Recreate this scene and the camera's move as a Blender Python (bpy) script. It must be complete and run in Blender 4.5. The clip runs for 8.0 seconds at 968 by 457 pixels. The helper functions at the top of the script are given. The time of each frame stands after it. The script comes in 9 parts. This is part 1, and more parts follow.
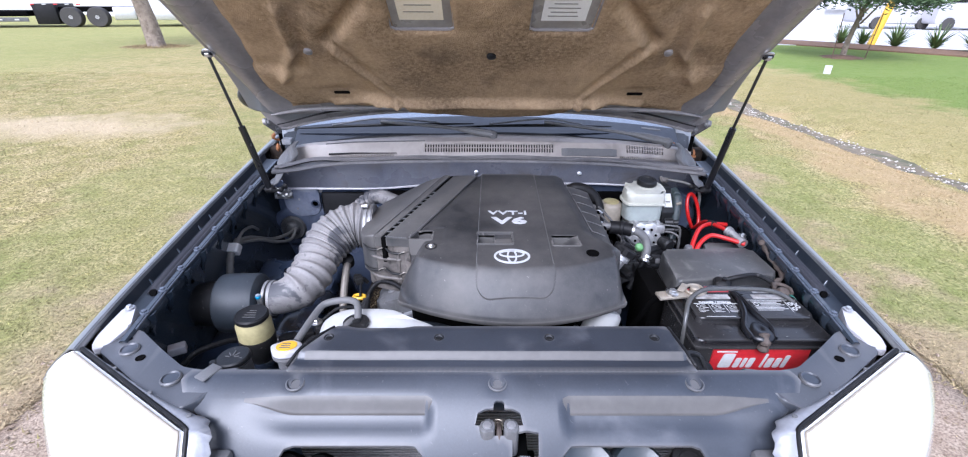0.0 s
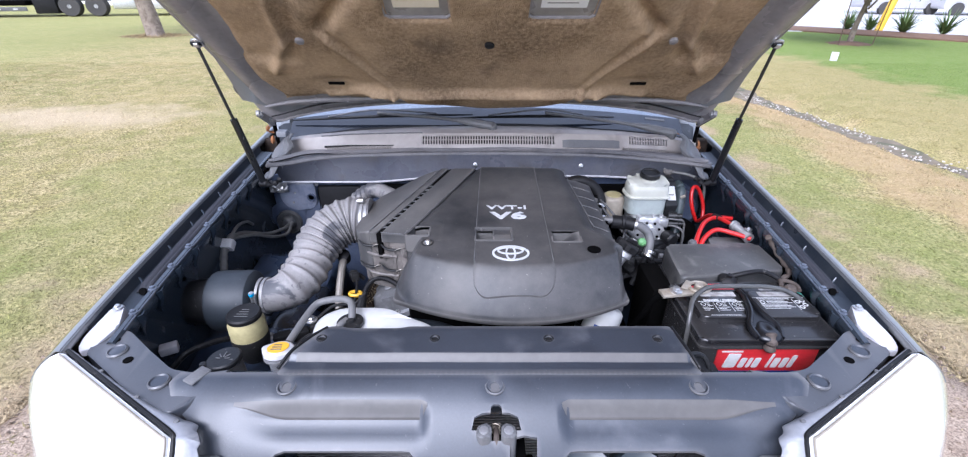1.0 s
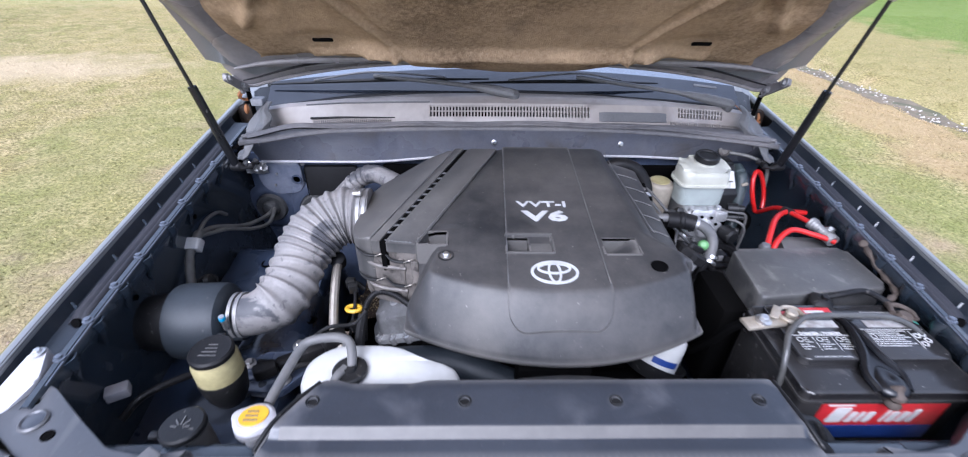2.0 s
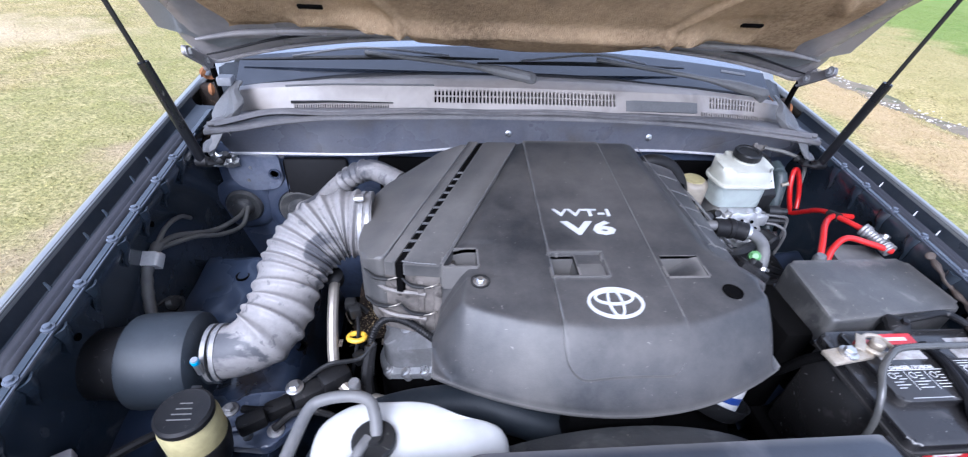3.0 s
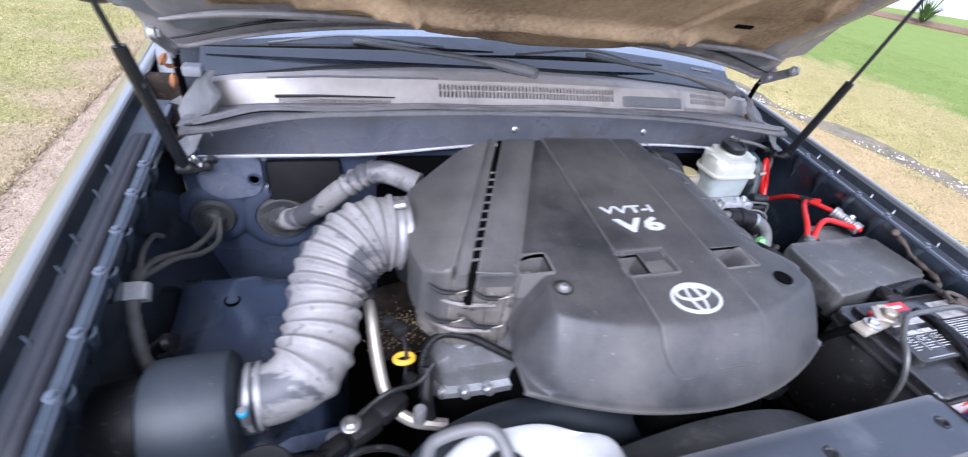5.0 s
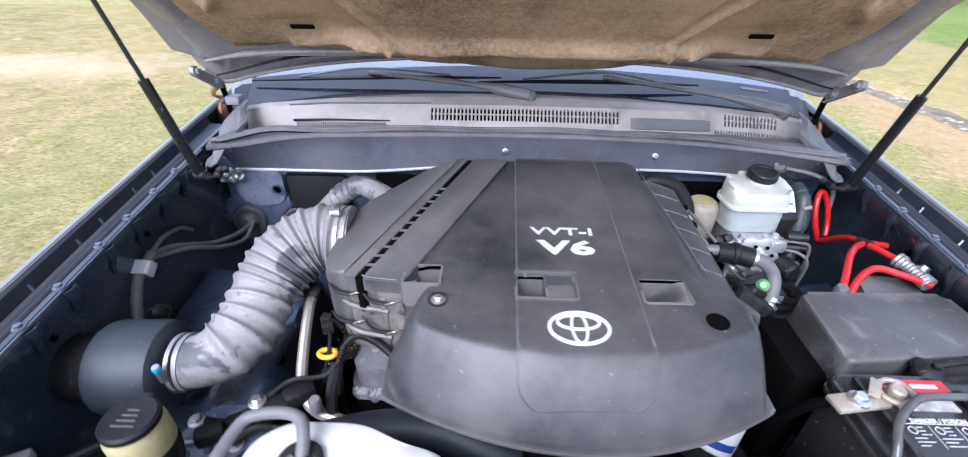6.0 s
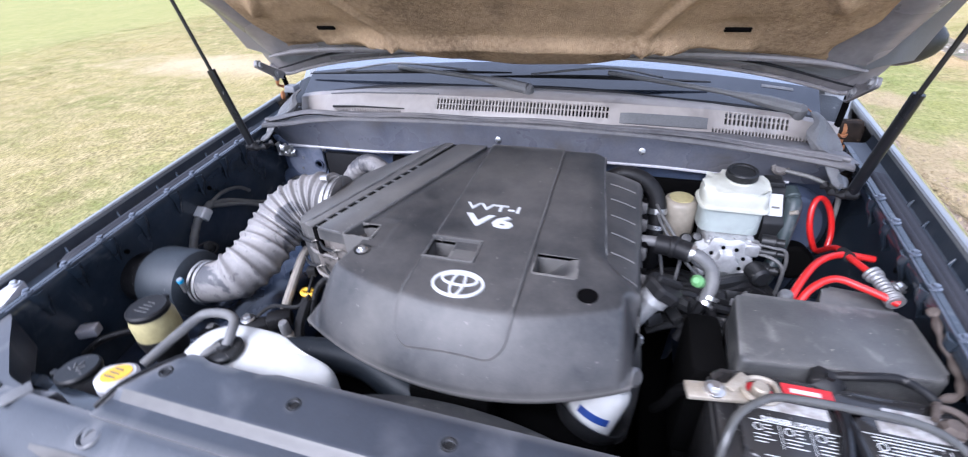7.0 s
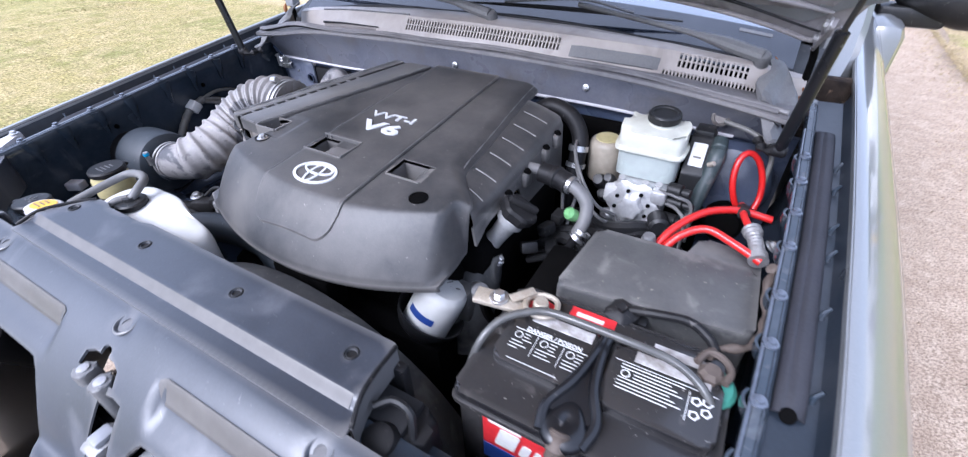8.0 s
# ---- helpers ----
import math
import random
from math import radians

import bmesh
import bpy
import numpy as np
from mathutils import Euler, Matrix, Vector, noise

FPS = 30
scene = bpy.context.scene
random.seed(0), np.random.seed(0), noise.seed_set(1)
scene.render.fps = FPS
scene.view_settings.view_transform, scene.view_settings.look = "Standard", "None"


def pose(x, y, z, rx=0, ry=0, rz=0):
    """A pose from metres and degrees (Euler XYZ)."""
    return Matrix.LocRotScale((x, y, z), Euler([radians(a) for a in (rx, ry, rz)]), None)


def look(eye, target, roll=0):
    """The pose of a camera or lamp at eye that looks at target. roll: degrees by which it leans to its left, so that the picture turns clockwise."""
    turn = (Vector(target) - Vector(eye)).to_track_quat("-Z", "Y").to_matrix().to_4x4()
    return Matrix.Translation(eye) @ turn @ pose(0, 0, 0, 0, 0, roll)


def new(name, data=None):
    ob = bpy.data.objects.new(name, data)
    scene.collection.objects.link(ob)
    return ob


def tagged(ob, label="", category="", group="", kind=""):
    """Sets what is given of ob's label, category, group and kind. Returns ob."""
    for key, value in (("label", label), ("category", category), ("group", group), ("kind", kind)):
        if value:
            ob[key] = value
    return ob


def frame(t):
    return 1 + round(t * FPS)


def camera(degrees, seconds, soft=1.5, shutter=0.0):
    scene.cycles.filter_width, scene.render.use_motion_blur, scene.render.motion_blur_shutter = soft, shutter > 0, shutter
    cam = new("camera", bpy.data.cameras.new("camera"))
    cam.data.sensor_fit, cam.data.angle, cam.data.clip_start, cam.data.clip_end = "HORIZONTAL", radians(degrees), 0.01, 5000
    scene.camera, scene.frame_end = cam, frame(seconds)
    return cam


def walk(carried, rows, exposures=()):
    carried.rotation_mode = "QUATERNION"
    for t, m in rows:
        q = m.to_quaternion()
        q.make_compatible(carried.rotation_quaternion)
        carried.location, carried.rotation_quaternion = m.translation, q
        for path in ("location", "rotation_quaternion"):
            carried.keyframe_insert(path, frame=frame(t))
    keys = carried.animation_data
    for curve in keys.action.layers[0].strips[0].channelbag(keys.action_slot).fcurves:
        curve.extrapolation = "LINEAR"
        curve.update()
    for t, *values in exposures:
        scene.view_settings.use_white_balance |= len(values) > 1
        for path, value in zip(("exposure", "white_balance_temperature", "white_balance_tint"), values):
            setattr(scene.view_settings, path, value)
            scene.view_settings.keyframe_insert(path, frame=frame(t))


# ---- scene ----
import collections

from mathutils import geometry

cam = camera(93.3, 8.0, soft=1.1, shutter=0.5)
PATH = [
    (0, (-0.006, 0.016, 1.59), (0.008, 1.801, 0.687), 0.4),
    (0.5, (-0.004, 0.029, 1.588), (0.004, 1.81, 0.678), 0.3),
    (1, (0.003, 0.047, 1.589), (0.007, 1.811, 0.645), 0.1),
    (1.5, (-0.004, 0.137, 1.584), (0.0, 1.84, 0.534), 0.3),
    (1.7, (-0.027, 0.195, 1.574), (-0.017, 1.88, 0.496), 0.4),
    (2.8, (-0.138, 0.413, 1.543), (0.019, 2.026, 0.371), 3.3),
    (3, (-0.164, 0.426, 1.529), (0.025, 2.028, 0.347), 3.9),
    (3.5, (-0.328, 0.473, 1.498), (0.064, 2.047, 0.328), 7.8),
    (4, (-0.455, 0.512, 1.479), (0.107, 2.032, 0.306), 10.5),
    (4.5, (-0.479, 0.533, 1.491), (0.11, 2.037, 0.312), 10.5),
    (5, (-0.374, 0.505, 1.498), (0.221, 2.016, 0.331), 9.5),
    (5.2, (-0.311, 0.485, 1.502), (0.205, 2.04, 0.356), 7.8),
    (6.3, (0.042, 0.412, 1.506), (-0.152, 2.078, 0.416), 0.0),
    (6.5, (0.1, 0.391, 1.507), (-0.19, 2.045, 0.419), -0.5),
    (7, (0.244, 0.382, 1.512), (-0.28, 1.979, 0.428), -3.0),
    (7.5, (0.442, 0.428, 1.462), (-0.247, 1.917, 0.318), 0.5),
    (8, (0.563, 0.446, 1.451), (-0.246, 1.815, 0.238), -1.6),
]
EXPOSURES = [(0.0, 1.33, 5300, 18), (1.7, 1.33, 5300, 18), (3.0, 1.6, 5150, 17), (4.0, 1.6, 5300, 18), (5.2, 1.6, 5300, 18), (8.0, 1.68, 5300, 18)]
walk(cam, [(t, look(eye, target, roll)) for t, eye, target, roll in PATH], EXPOSURES)


# ---------- light ----------
world = bpy.data.worlds.new("world")
scene.world = world
world.use_nodes = True
SUN_EL, SUN_ROT = 46.0, 202.0
wn = world.node_tree.nodes
sky = wn.new("ShaderNodeTexSky")
sky.sky_type = "NISHITA"
sky.sun_disc = False
sky.sun_elevation = radians(SUN_EL)
sky.sun_rotation = radians(SUN_ROT)
sky.air_density, sky.dust_density, sky.ozone_density = 1.2, 7.0, 1.0
haze = wn.new("ShaderNodeHueSaturation")
haze.inputs["Saturation"].default_value = 0.70
world.node_tree.links.new(sky.outputs[0], haze.inputs["Color"])
cloud = wn.new("ShaderNodeMix")
cloud.data_type = "RGBA"
cloud.inputs["Factor"].default_value = 0.6
cloud.inputs["B"].default_value = (3.75, 3.92, 4.25, 1)
world.node_tree.links.new(haze.outputs[0], cloud.inputs["A"])
world.node_tree.links.new(cloud.outputs["Result"], wn["Background"].inputs["Color"])
wn["Background"].inputs["Strength"].default_value = 0.142

sun_data = bpy.data.lights.new("sun", "SUN")
sun_data.energy, sun_data.angle, sun_data.color = 1.45, radians(36), (1.0, 0.965, 0.92)
sun = new("sun", sun_data)
d = Vector((math.sin(radians(SUN_ROT)) * math.cos(radians(SUN_EL)), math.cos(radians(SUN_ROT)) * math.cos(radians(SUN_EL)), math.sin(radians(SUN_EL))))
sun.matrix_world = look(d * 20, (0, 0, 0))


# ---------- materials ----------
def mat(name, color, rough=0.5, metal=0.0, second=None, scale=6.0, fine=90.0, bump=0.15, mix=0.5, coat=0.0, rvar=0.15, dust=None, dust_scale=9.0, dust_amount=0.5, spec=0.5, trans=0.0, blotch=None, speck=None, edge=0.0):
    m = bpy.data.materials.new(name)
    m.use_nodes = True
    n, l = m.node_tree.nodes, m.node_tree.links
    b = n["Principled BSDF"]
    tc = n.new("ShaderNodeTexCoord")
    big, small = n.new("ShaderNodeTexNoise"), n.new("ShaderNodeTexNoise")
    big.inputs["Scale"].default_value, small.inputs["Scale"].default_value = scale, fine
    big.inputs["Detail"].default_value, small.inputs["Detail"].default_value = 5, 4
    for t in (big, small):
        l.new(tc.outputs["Object"], t.inputs["Vector"])
    second = second or tuple(c * 0.7 for c in color)
    ramp = n.new("ShaderNodeMapRange")
    ramp.inputs["From Min"].default_value, ramp.inputs["From Max"].default_value = 0.35, 0.68
    l.new(big.outputs["Fac"], ramp.inputs["Value"])
    mul = n.new("ShaderNodeMath")
    mul.operation = "MULTIPLY"
    mul.inputs[1].default_value = mix
    l.new(ramp.outputs[0], mul.inputs[0])
    c1 = n.new("ShaderNodeMix")
    c1.data_type = "RGBA"
    c1.inputs["A"].default_value, c1.inputs["B"].default_value = (*color, 1), (*second, 1)
    l.new(mul.outputs[0], c1.inputs["Factor"])
    c2 = n.new("ShaderNodeMix")
    c2.data_type, c2.blend_type = "RGBA", "OVERLAY"
    c2.inputs["Factor"].default_value = 0.25
    l.new(c1.outputs["Result"], c2.inputs["A"])
    l.new(small.outputs["Fac"], c2.inputs["B"])
    out = c2
    if dust:
        dn = n.new("ShaderNodeTexNoise")
        dn.inputs["Scale"].default_value, dn.inputs["Detail"].default_value, dn.inputs["Roughness"].default_value = dust_scale, 8, 0.7
        l.new(tc.outputs["Object"], dn.inputs["Vector"])
        dr = n.new("ShaderNodeMapRange")
        dr.inputs["From Min"].default_value, dr.inputs["From Max"].default_value, dr.inputs["To Max"].default_value = 0.38, 0.75, dust_amount
        l.new(dn.outputs["Fac"], dr.inputs["Value"])
        c3 = n.new("ShaderNodeMix")
        c3.data_type = "RGBA"
        c3.inputs["B"].default_value = (*dust, 1)
        l.new(dr.outputs[0], c3.inputs["Factor"])
        l.new(c2.outputs["Result"], c3.inputs["A"])
        out = c3
    # stains with a shape of their own, and small specks: (colour, scale, from, to, most)
    for k, spec_row in enumerate([q for q in (blotch, speck) if q]):
        col, sc, lo, hi, most = spec_row
        bt = n.new("ShaderNodeTexNoise")
        bt.inputs["Scale"].default_value, bt.inputs["Detail"].default_value, bt.inputs["Distortion"].default_value = sc, 6, 0.6
        mp = n.new("ShaderNodeMapping")
        mp.inputs["Location"].default_value = (3.7 + k, 1.3 * k, 2.1)
        l.new(tc.outputs["Object"], mp.inputs["Vector"])
        l.new(mp.outputs[0], bt.inputs["Vector"])
        br = n.new("ShaderNodeMapRange")
        br.inputs["From Min"].default_value, br.inputs["From Max"].default_value, br.inputs["To Max"].default_value = lo, hi, most
        l.new(bt.outputs["Fac"], br.inputs["Value"])
        cb = n.new("ShaderNodeMix")
        cb.data_type = "RGBA"
        cb.inputs["B"].default_value = (*col, 1)
        l.new(br.outputs[0], cb.inputs["Factor"])
        l.new(out.outputs["Result"], cb.inputs["A"])
        out = cb
    if edge:
        # rubbed edges, by the mesh's own sharpness
        ge = n.new("ShaderNodeNewGeometry")
        er = n.new("ShaderNodeMapRange")
        er.inputs["From Min"].default_value, er.inputs["From Max"].default_value, er.inputs["To Max"].default_value = 0.53, 0.62, edge
        l.new(ge.outputs["Pointiness"], er.inputs["Value"])
        ce = n.new("ShaderNodeMix")
        ce.data_type = "RGBA"
        ce.inputs["B"].default_value = (0.30, 0.285, 0.265, 1)
        l.new(er.outputs[0], ce.inputs["Factor"])
        l.new(out.outputs["Result"], ce.inputs["A"])
        out = ce
    l.new(out.outputs["Result"], b.inputs["Base Color"])
    rr = n.new("ShaderNodeMapRange")
    rr.inputs["To Min"].default_value, rr.inputs["To Max"].default_value = max(0.02, rough - rvar), min(1, rough + rvar)
    l.new(big.outputs["Fac"], rr.inputs["Value"])
    l.new(rr.outputs[0], b.inputs["Roughness"])
    b.inputs["Metallic"].default_value = metal
    b.inputs["Coat Weight"].default_value = coat
    b.inputs["Coat Roughness"].default_value = 0.08
    b.inputs["Specular IOR Level"].default_value = spec
    b.inputs["Transmission Weight"].default_value = trans
    if bump:
        bn = n.new("ShaderNodeBump")
        bn.inputs["Strength"].default_value, bn.inputs["Distance"].default_value = bump, 0.002
        l.new(small.outputs["Fac"], bn.inputs["Height"])
        l.new(bn.outputs[0], b.inputs["Normal"])
    return m


DUST = (0.20, 0.185, 0.16)
M = dict(
    cover=mat("cover_plastic", (0.024, 0.0255, 0.028), 0.42, spec=0.38, second=(0.038, 0.039, 0.041), fine=500, bump=0.08, dust=(0.225, 0.205, 0.188), dust_amount=0.34, dust_scale=6, blotch=(DUST, 3.2, 0.50, 0.72, 0.28), speck=((0.30, 0.28, 0.26), 190, 0.70, 0.74, 0.5), edge=0.35),
    black=mat("black_plastic", (0.009, 0.0095, 0.0105), 0.42, second=(0.014, 0.0145, 0.016), fine=260, dust=DUST, dust_amount=0.07, spec=0.32, speck=((0.18, 0.17, 0.155), 120, 0.66, 0.72, 0.5)),
    lid=mat("dusty_black_plastic", (0.030, 0.0315, 0.034), 0.45, second=(0.050, 0.051, 0.053), fine=300, dust=(0.16, 0.155, 0.145), dust_amount=0.36, dust_scale=11, blotch=((0.20, 0.195, 0.18), 26, 0.56, 0.70, 0.45), speck=((0.34, 0.31, 0.25), 210, 0.69, 0.74, 0.7), edge=0.3),
    # near-black for dark parts, with the bay's deep shade put into it
    dark=mat("black_part_and_shade", (0.0016, 0.0016, 0.0018), 0.8, second=(0.0035, 0.0032, 0.003), dust=DUST, dust_amount=0.008, spec=0.04),
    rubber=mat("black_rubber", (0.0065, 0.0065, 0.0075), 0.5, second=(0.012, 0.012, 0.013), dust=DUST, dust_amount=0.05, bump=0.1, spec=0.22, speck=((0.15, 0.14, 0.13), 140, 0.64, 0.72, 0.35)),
    hose=mat("dusty_grey_rubber", (0.25, 0.236, 0.228), 0.5, second=(0.12, 0.118, 0.122), scale=15, fine=160, bump=0.2, mix=0.8, dust=(0.38, 0.355, 0.33), dust_amount=0.35, dust_scale=30, spec=0.4, blotch=((0.040, 0.043, 0.053), 12, 0.53, 0.57, 0.8), speck=((0.06, 0.06, 0.065), 60, 0.60, 0.66, 0.6)),
    grime=mat("grimy_brown_plastic", (0.13, 0.118, 0.106), 0.5, second=(0.05, 0.046, 0.042), scale=22, fine=160, bump=0.3, mix=0.9, dust=(0.30, 0.265, 0.235), dust_amount=0.55, dust_scale=30, blotch=((0.025, 0.022, 0.02), 34, 0.55, 0.63, 0.8)),
    sealstrip=mat("faded_seal_rubber", (0.022, 0.023, 0.029), 0.6, second=(0.034, 0.034, 0.042), scale=14, fine=260, bump=0.15, dust=DUST, dust_amount=0.06, spec=0.3),
    clear=mat("cloudy_clear_tubing", (0.085, 0.085, 0.082), 0.2, second=(0.13, 0.128, 0.12), scale=30, bump=0.05, trans=0.3),
    tealhose=mat("teal_grey_rubber", (0.028, 0.040, 0.042), 0.45, second=(0.045, 0.058, 0.058), scale=20, blotch=((0.14, 0.14, 0.135), 40, 0.56, 0.66, 0.5)),
    greyhose=mat("grey_rubber", (0.09, 0.09, 0.092), 0.5, second=(0.14, 0.14, 0.14), dust=DUST, dust_amount=0.4, dust_scale=20),
    shroud=mat("grey_weathered_plastic", (0.022, 0.0265, 0.036), 0.40, spec=0.7, second=(0.034, 0.039, 0.050), scale=3, fine=300, bump=0.06, dust=(0.165, 0.185, 0.23), dust_amount=0.15, dust_scale=3.0, blotch=((0.30, 0.30, 0.32), 9, 0.56, 0.72, 0.22), speck=((0.30, 0.30, 0.30), 160, 0.68, 0.74, 0.15), edge=0.4),
    horn=mat("blue_grey_horn_paint", (0.016, 0.024, 0.030), 0.35, second=(0.024, 0.033, 0.04), scale=9, coat=0.2, bump=0.04, dust=DUST, dust_amount=0.06),
    litterdark=mat("dark_leaf_mould", (0.035, 0.026, 0.020), 0.9, second=(0.012, 0.010, 0.009), scale=40, fine=160, bump=0.8, mix=0.9, spec=0.1, speck=((0.16, 0.11, 0.07), 90, 0.62, 0.70, 0.7)),
    # paler brown: sky sheen of tilted edges put into the colour
    ledge=mat("sheen_brown_plastic", (0.080, 0.076, 0.073), 0.45, second=(0.12, 0.113, 0.108), scale=12, fine=60, bump=0.1),
    gloss=mat("smooth_black_metal", (0.006, 0.0065, 0.008), 0.3, second=(0.010, 0.010, 0.012), bump=0.0, speck=((0.16, 0.15, 0.14), 90, 0.66, 0.72, 0.4)),
    drum=mat("smooth_dark_plastic", (0.014, 0.0195, 0.026), 0.55, second=(0.015, 0.0195, 0.0255), fine=200, bump=0.0, dust=(0.12, 0.132, 0.145), dust_amount=0.18, dust_scale=8, speck=((0.15, 0.15, 0.15), 80, 0.66, 0.74, 0.4)),
    strip=mat("faded_plastic", (0.11, 0.11, 0.112), 0.5, second=(0.17, 0.168, 0.165), scale=10, fine=300, bump=0.1, blotch=((0.05, 0.05, 0.052), 20, 0.55, 0.7, 0.5)),
    cowl=mat("faded_cowl_plastic", (0.29, 0.265, 0.245), 0.36, second=(0.35, 0.32, 0.295), scale=5, fine=40, bump=0.02, dust=(0.38, 0.335, 0.295), dust_amount=0.5, dust_scale=6, coat=0.12, blotch=((0.17, 0.152, 0.14), 16, 0.56, 0.70, 0.5)),
    lampflange=mat("worn_grey_flange", (0.26, 0.265, 0.285), 0.38, second=(0.17, 0.175, 0.19), scale=16, coat=0.1, bump=0.12, blotch=((0.42, 0.42, 0.43), 24, 0.58, 0.68, 0.6)),
    palemetal=mat("pale_painted_metal", (0.50, 0.49, 0.51), 0.4, second=(0.4, 0.39, 0.40), scale=20, bump=0.05),
    paint=mat("slate_blue_paint", (0.22, 0.225, 0.225), 0.3, metal=0.45, second=(0.24, 0.245, 0.24), coat=1.0, fine=900, bump=0.0, rvar=0.05),
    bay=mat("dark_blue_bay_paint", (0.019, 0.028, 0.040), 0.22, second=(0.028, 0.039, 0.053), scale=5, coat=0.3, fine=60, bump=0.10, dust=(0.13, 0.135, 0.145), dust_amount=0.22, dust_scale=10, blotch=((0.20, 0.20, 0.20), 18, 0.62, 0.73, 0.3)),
    wallblue=mat("dusty_blue_bulkhead_paint", (0.055, 0.074, 0.125), 0.26, second=(0.030, 0.042, 0.075), scale=5, coat=0.35, fine=200, bump=0.06, dust=(0.20, 0.20, 0.21), dust_amount=0.26, dust_scale=7, blotch=((0.02, 0.022, 0.028), 9, 0.55, 0.66, 0.5)),
    # bulkhead blue in a darker tone: the arch's shade is in the colour
    archblue=mat("shaded_grimy_arch_paint", (0.030, 0.043, 0.074), 0.28, second=(0.017, 0.025, 0.045), scale=6, coat=0.35, fine=40, bump=0.16, dust=(0.12, 0.125, 0.14), dust_amount=0.14, dust_scale=12, blotch=((0.006, 0.007, 0.009), 11, 0.53, 0.60, 0.7)),
    bulk=mat("dusty_bulkhead_paint", (0.12, 0.125, 0.15), 0.3, second=(0.06, 0.066, 0.087), scale=6, coat=0.3, fine=200, bump=0.06, dust=(0.21, 0.20, 0.195), dust_amount=0.4, dust_scale=9, blotch=((0.10, 0.088, 0.070), 8, 0.56, 0.70, 0.6)),
    hoodin=mat("hood_inner_paint", (0.185, 0.175, 0.18), 0.28, second=(0.245, 0.232, 0.235), scale=5, dust=(0.33, 0.305, 0.285), dust_amount=0.5, bump=0.06, coat=0.2, blotch=((0.11, 0.104, 0.104), 12, 0.56, 0.70, 0.5)),
    traygrey=mat("grey_tray_paint", (0.36, 0.35, 0.34), 0.3, second=(0.22, 0.21, 0.20), scale=14, bump=0.08, dust=(0.34, 0.28, 0.2), dust_amount=0.4),
    sealgrey=mat("dusty_seal_rubber", (0.125, 0.122, 0.127), 0.48, second=(0.075, 0.074, 0.078), scale=16, fine=120, bump=0.2, dust=(0.26, 0.24, 0.225), dust_amount=0.45, blotch=((0.05, 0.048, 0.048), 10, 0.56, 0.72, 0.6)),
    pad=mat("brown_felt", (0.41, 0.29, 0.178), 0.95, second=(0.12, 0.080, 0.048), scale=4.5, fine=420, bump=1.0, mix=0.95, dust=(0.62, 0.46, 0.29), dust_amount=0.6, dust_scale=110, spec=0.1, blotch=((0.085, 0.064, 0.048), 6.5, 0.52, 0.70, 0.55), speck=((0.70, 0.58, 0.42), 300, 0.66, 0.72, 0.6)),
    white=mat("white_polythene", (0.50, 0.50, 0.485), 0.4, second=(0.54, 0.54, 0.515), fine=30, bump=0.0, mix=0.3, blotch=((0.36, 0.34, 0.28), 22, 0.60, 0.75, 0.35)),
    fluidlow=mat("fluid_shaded_polythene", (0.34, 0.375, 0.355), 0.3, second=(0.27, 0.30, 0.29), fine=30, bump=0.0, mix=0.5, blotch=((0.24, 0.25, 0.22), 24, 0.58, 0.7, 0.4)),
    fluid=mat("fluid_filled_polythene", (0.52, 0.52, 0.45), 0.35, second=(0.44, 0.46, 0.41), fine=30, bump=0.0, mix=0.4, blotch=((0.36, 0.35, 0.28), 24, 0.58, 0.7, 0.4)),
    amber=mat("yellowed_polythene", (0.42, 0.37, 0.19), 0.4, second=(0.30, 0.26, 0.12), fine=120, bump=0.05, scale=20),
    alu=mat("cast_aluminium", (0.66, 0.66, 0.66), 0.4, metal=0.7, second=(0.35, 0.35, 0.35), scale=25, fine=240, bump=0.35),
    castgrey=mat("grey_cast_cover", (0.20, 0.20, 0.205), 0.42, metal=0.35, second=(0.12, 0.118, 0.115), scale=22, fine=200, bump=0.25, dust=DUST, dust_amount=0.25, blotch=((0.34, 0.34, 0.34), 30, 0.58, 0.7, 0.5)),
    dullalu=mat("dull_cast_aluminium", (0.38, 0.38, 0.39), 0.5, metal=0.6, second=(0.2, 0.19, 0.18), scale=18, fine=240, bump=0.35, dust=DUST, dust_amount=0.4),
    steel=mat("bright_steel", (0.62, 0.62, 0.62), 0.3, metal=0.9, second=(0.45, 0.44, 0.43), scale=30, bump=0.1),
    brass=mat("tarnished_lead", (0.36, 0.31, 0.24), 0.55, metal=0.5, second=(0.5, 0.47, 0.42), scale=40, fine=300, bump=0.5),
    red=mat("red_cable", (0.50, 0.012, 0.01), 0.35, second=(0.5, 0.02, 0.018), fine=120, bump=0.05, coat=0.2),
    redlabel=mat("red_label", (0.52, 0.025, 0.03), 0.35, fine=120, bump=0.03, second=(0.42, 0.02, 0.025)),
    battery=mat("battery_case", (0.006, 0.006, 0.0075), 0.22, second=(0.011, 0.011, 0.0125), fine=350, bump=0.06, dust=DUST, dust_amount=0.025, dust_scale=14, blotch=((0.14, 0.13, 0.12), 30, 0.62, 0.74, 0.22), speck=((0.30, 0.29, 0.27), 170, 0.68, 0.73, 0.6), edge=0.15),
    print=mat("white_print", (0.6, 0.6, 0.59), 0.5, fine=200, bump=0.0, second=(0.48, 0.48, 0.47)),
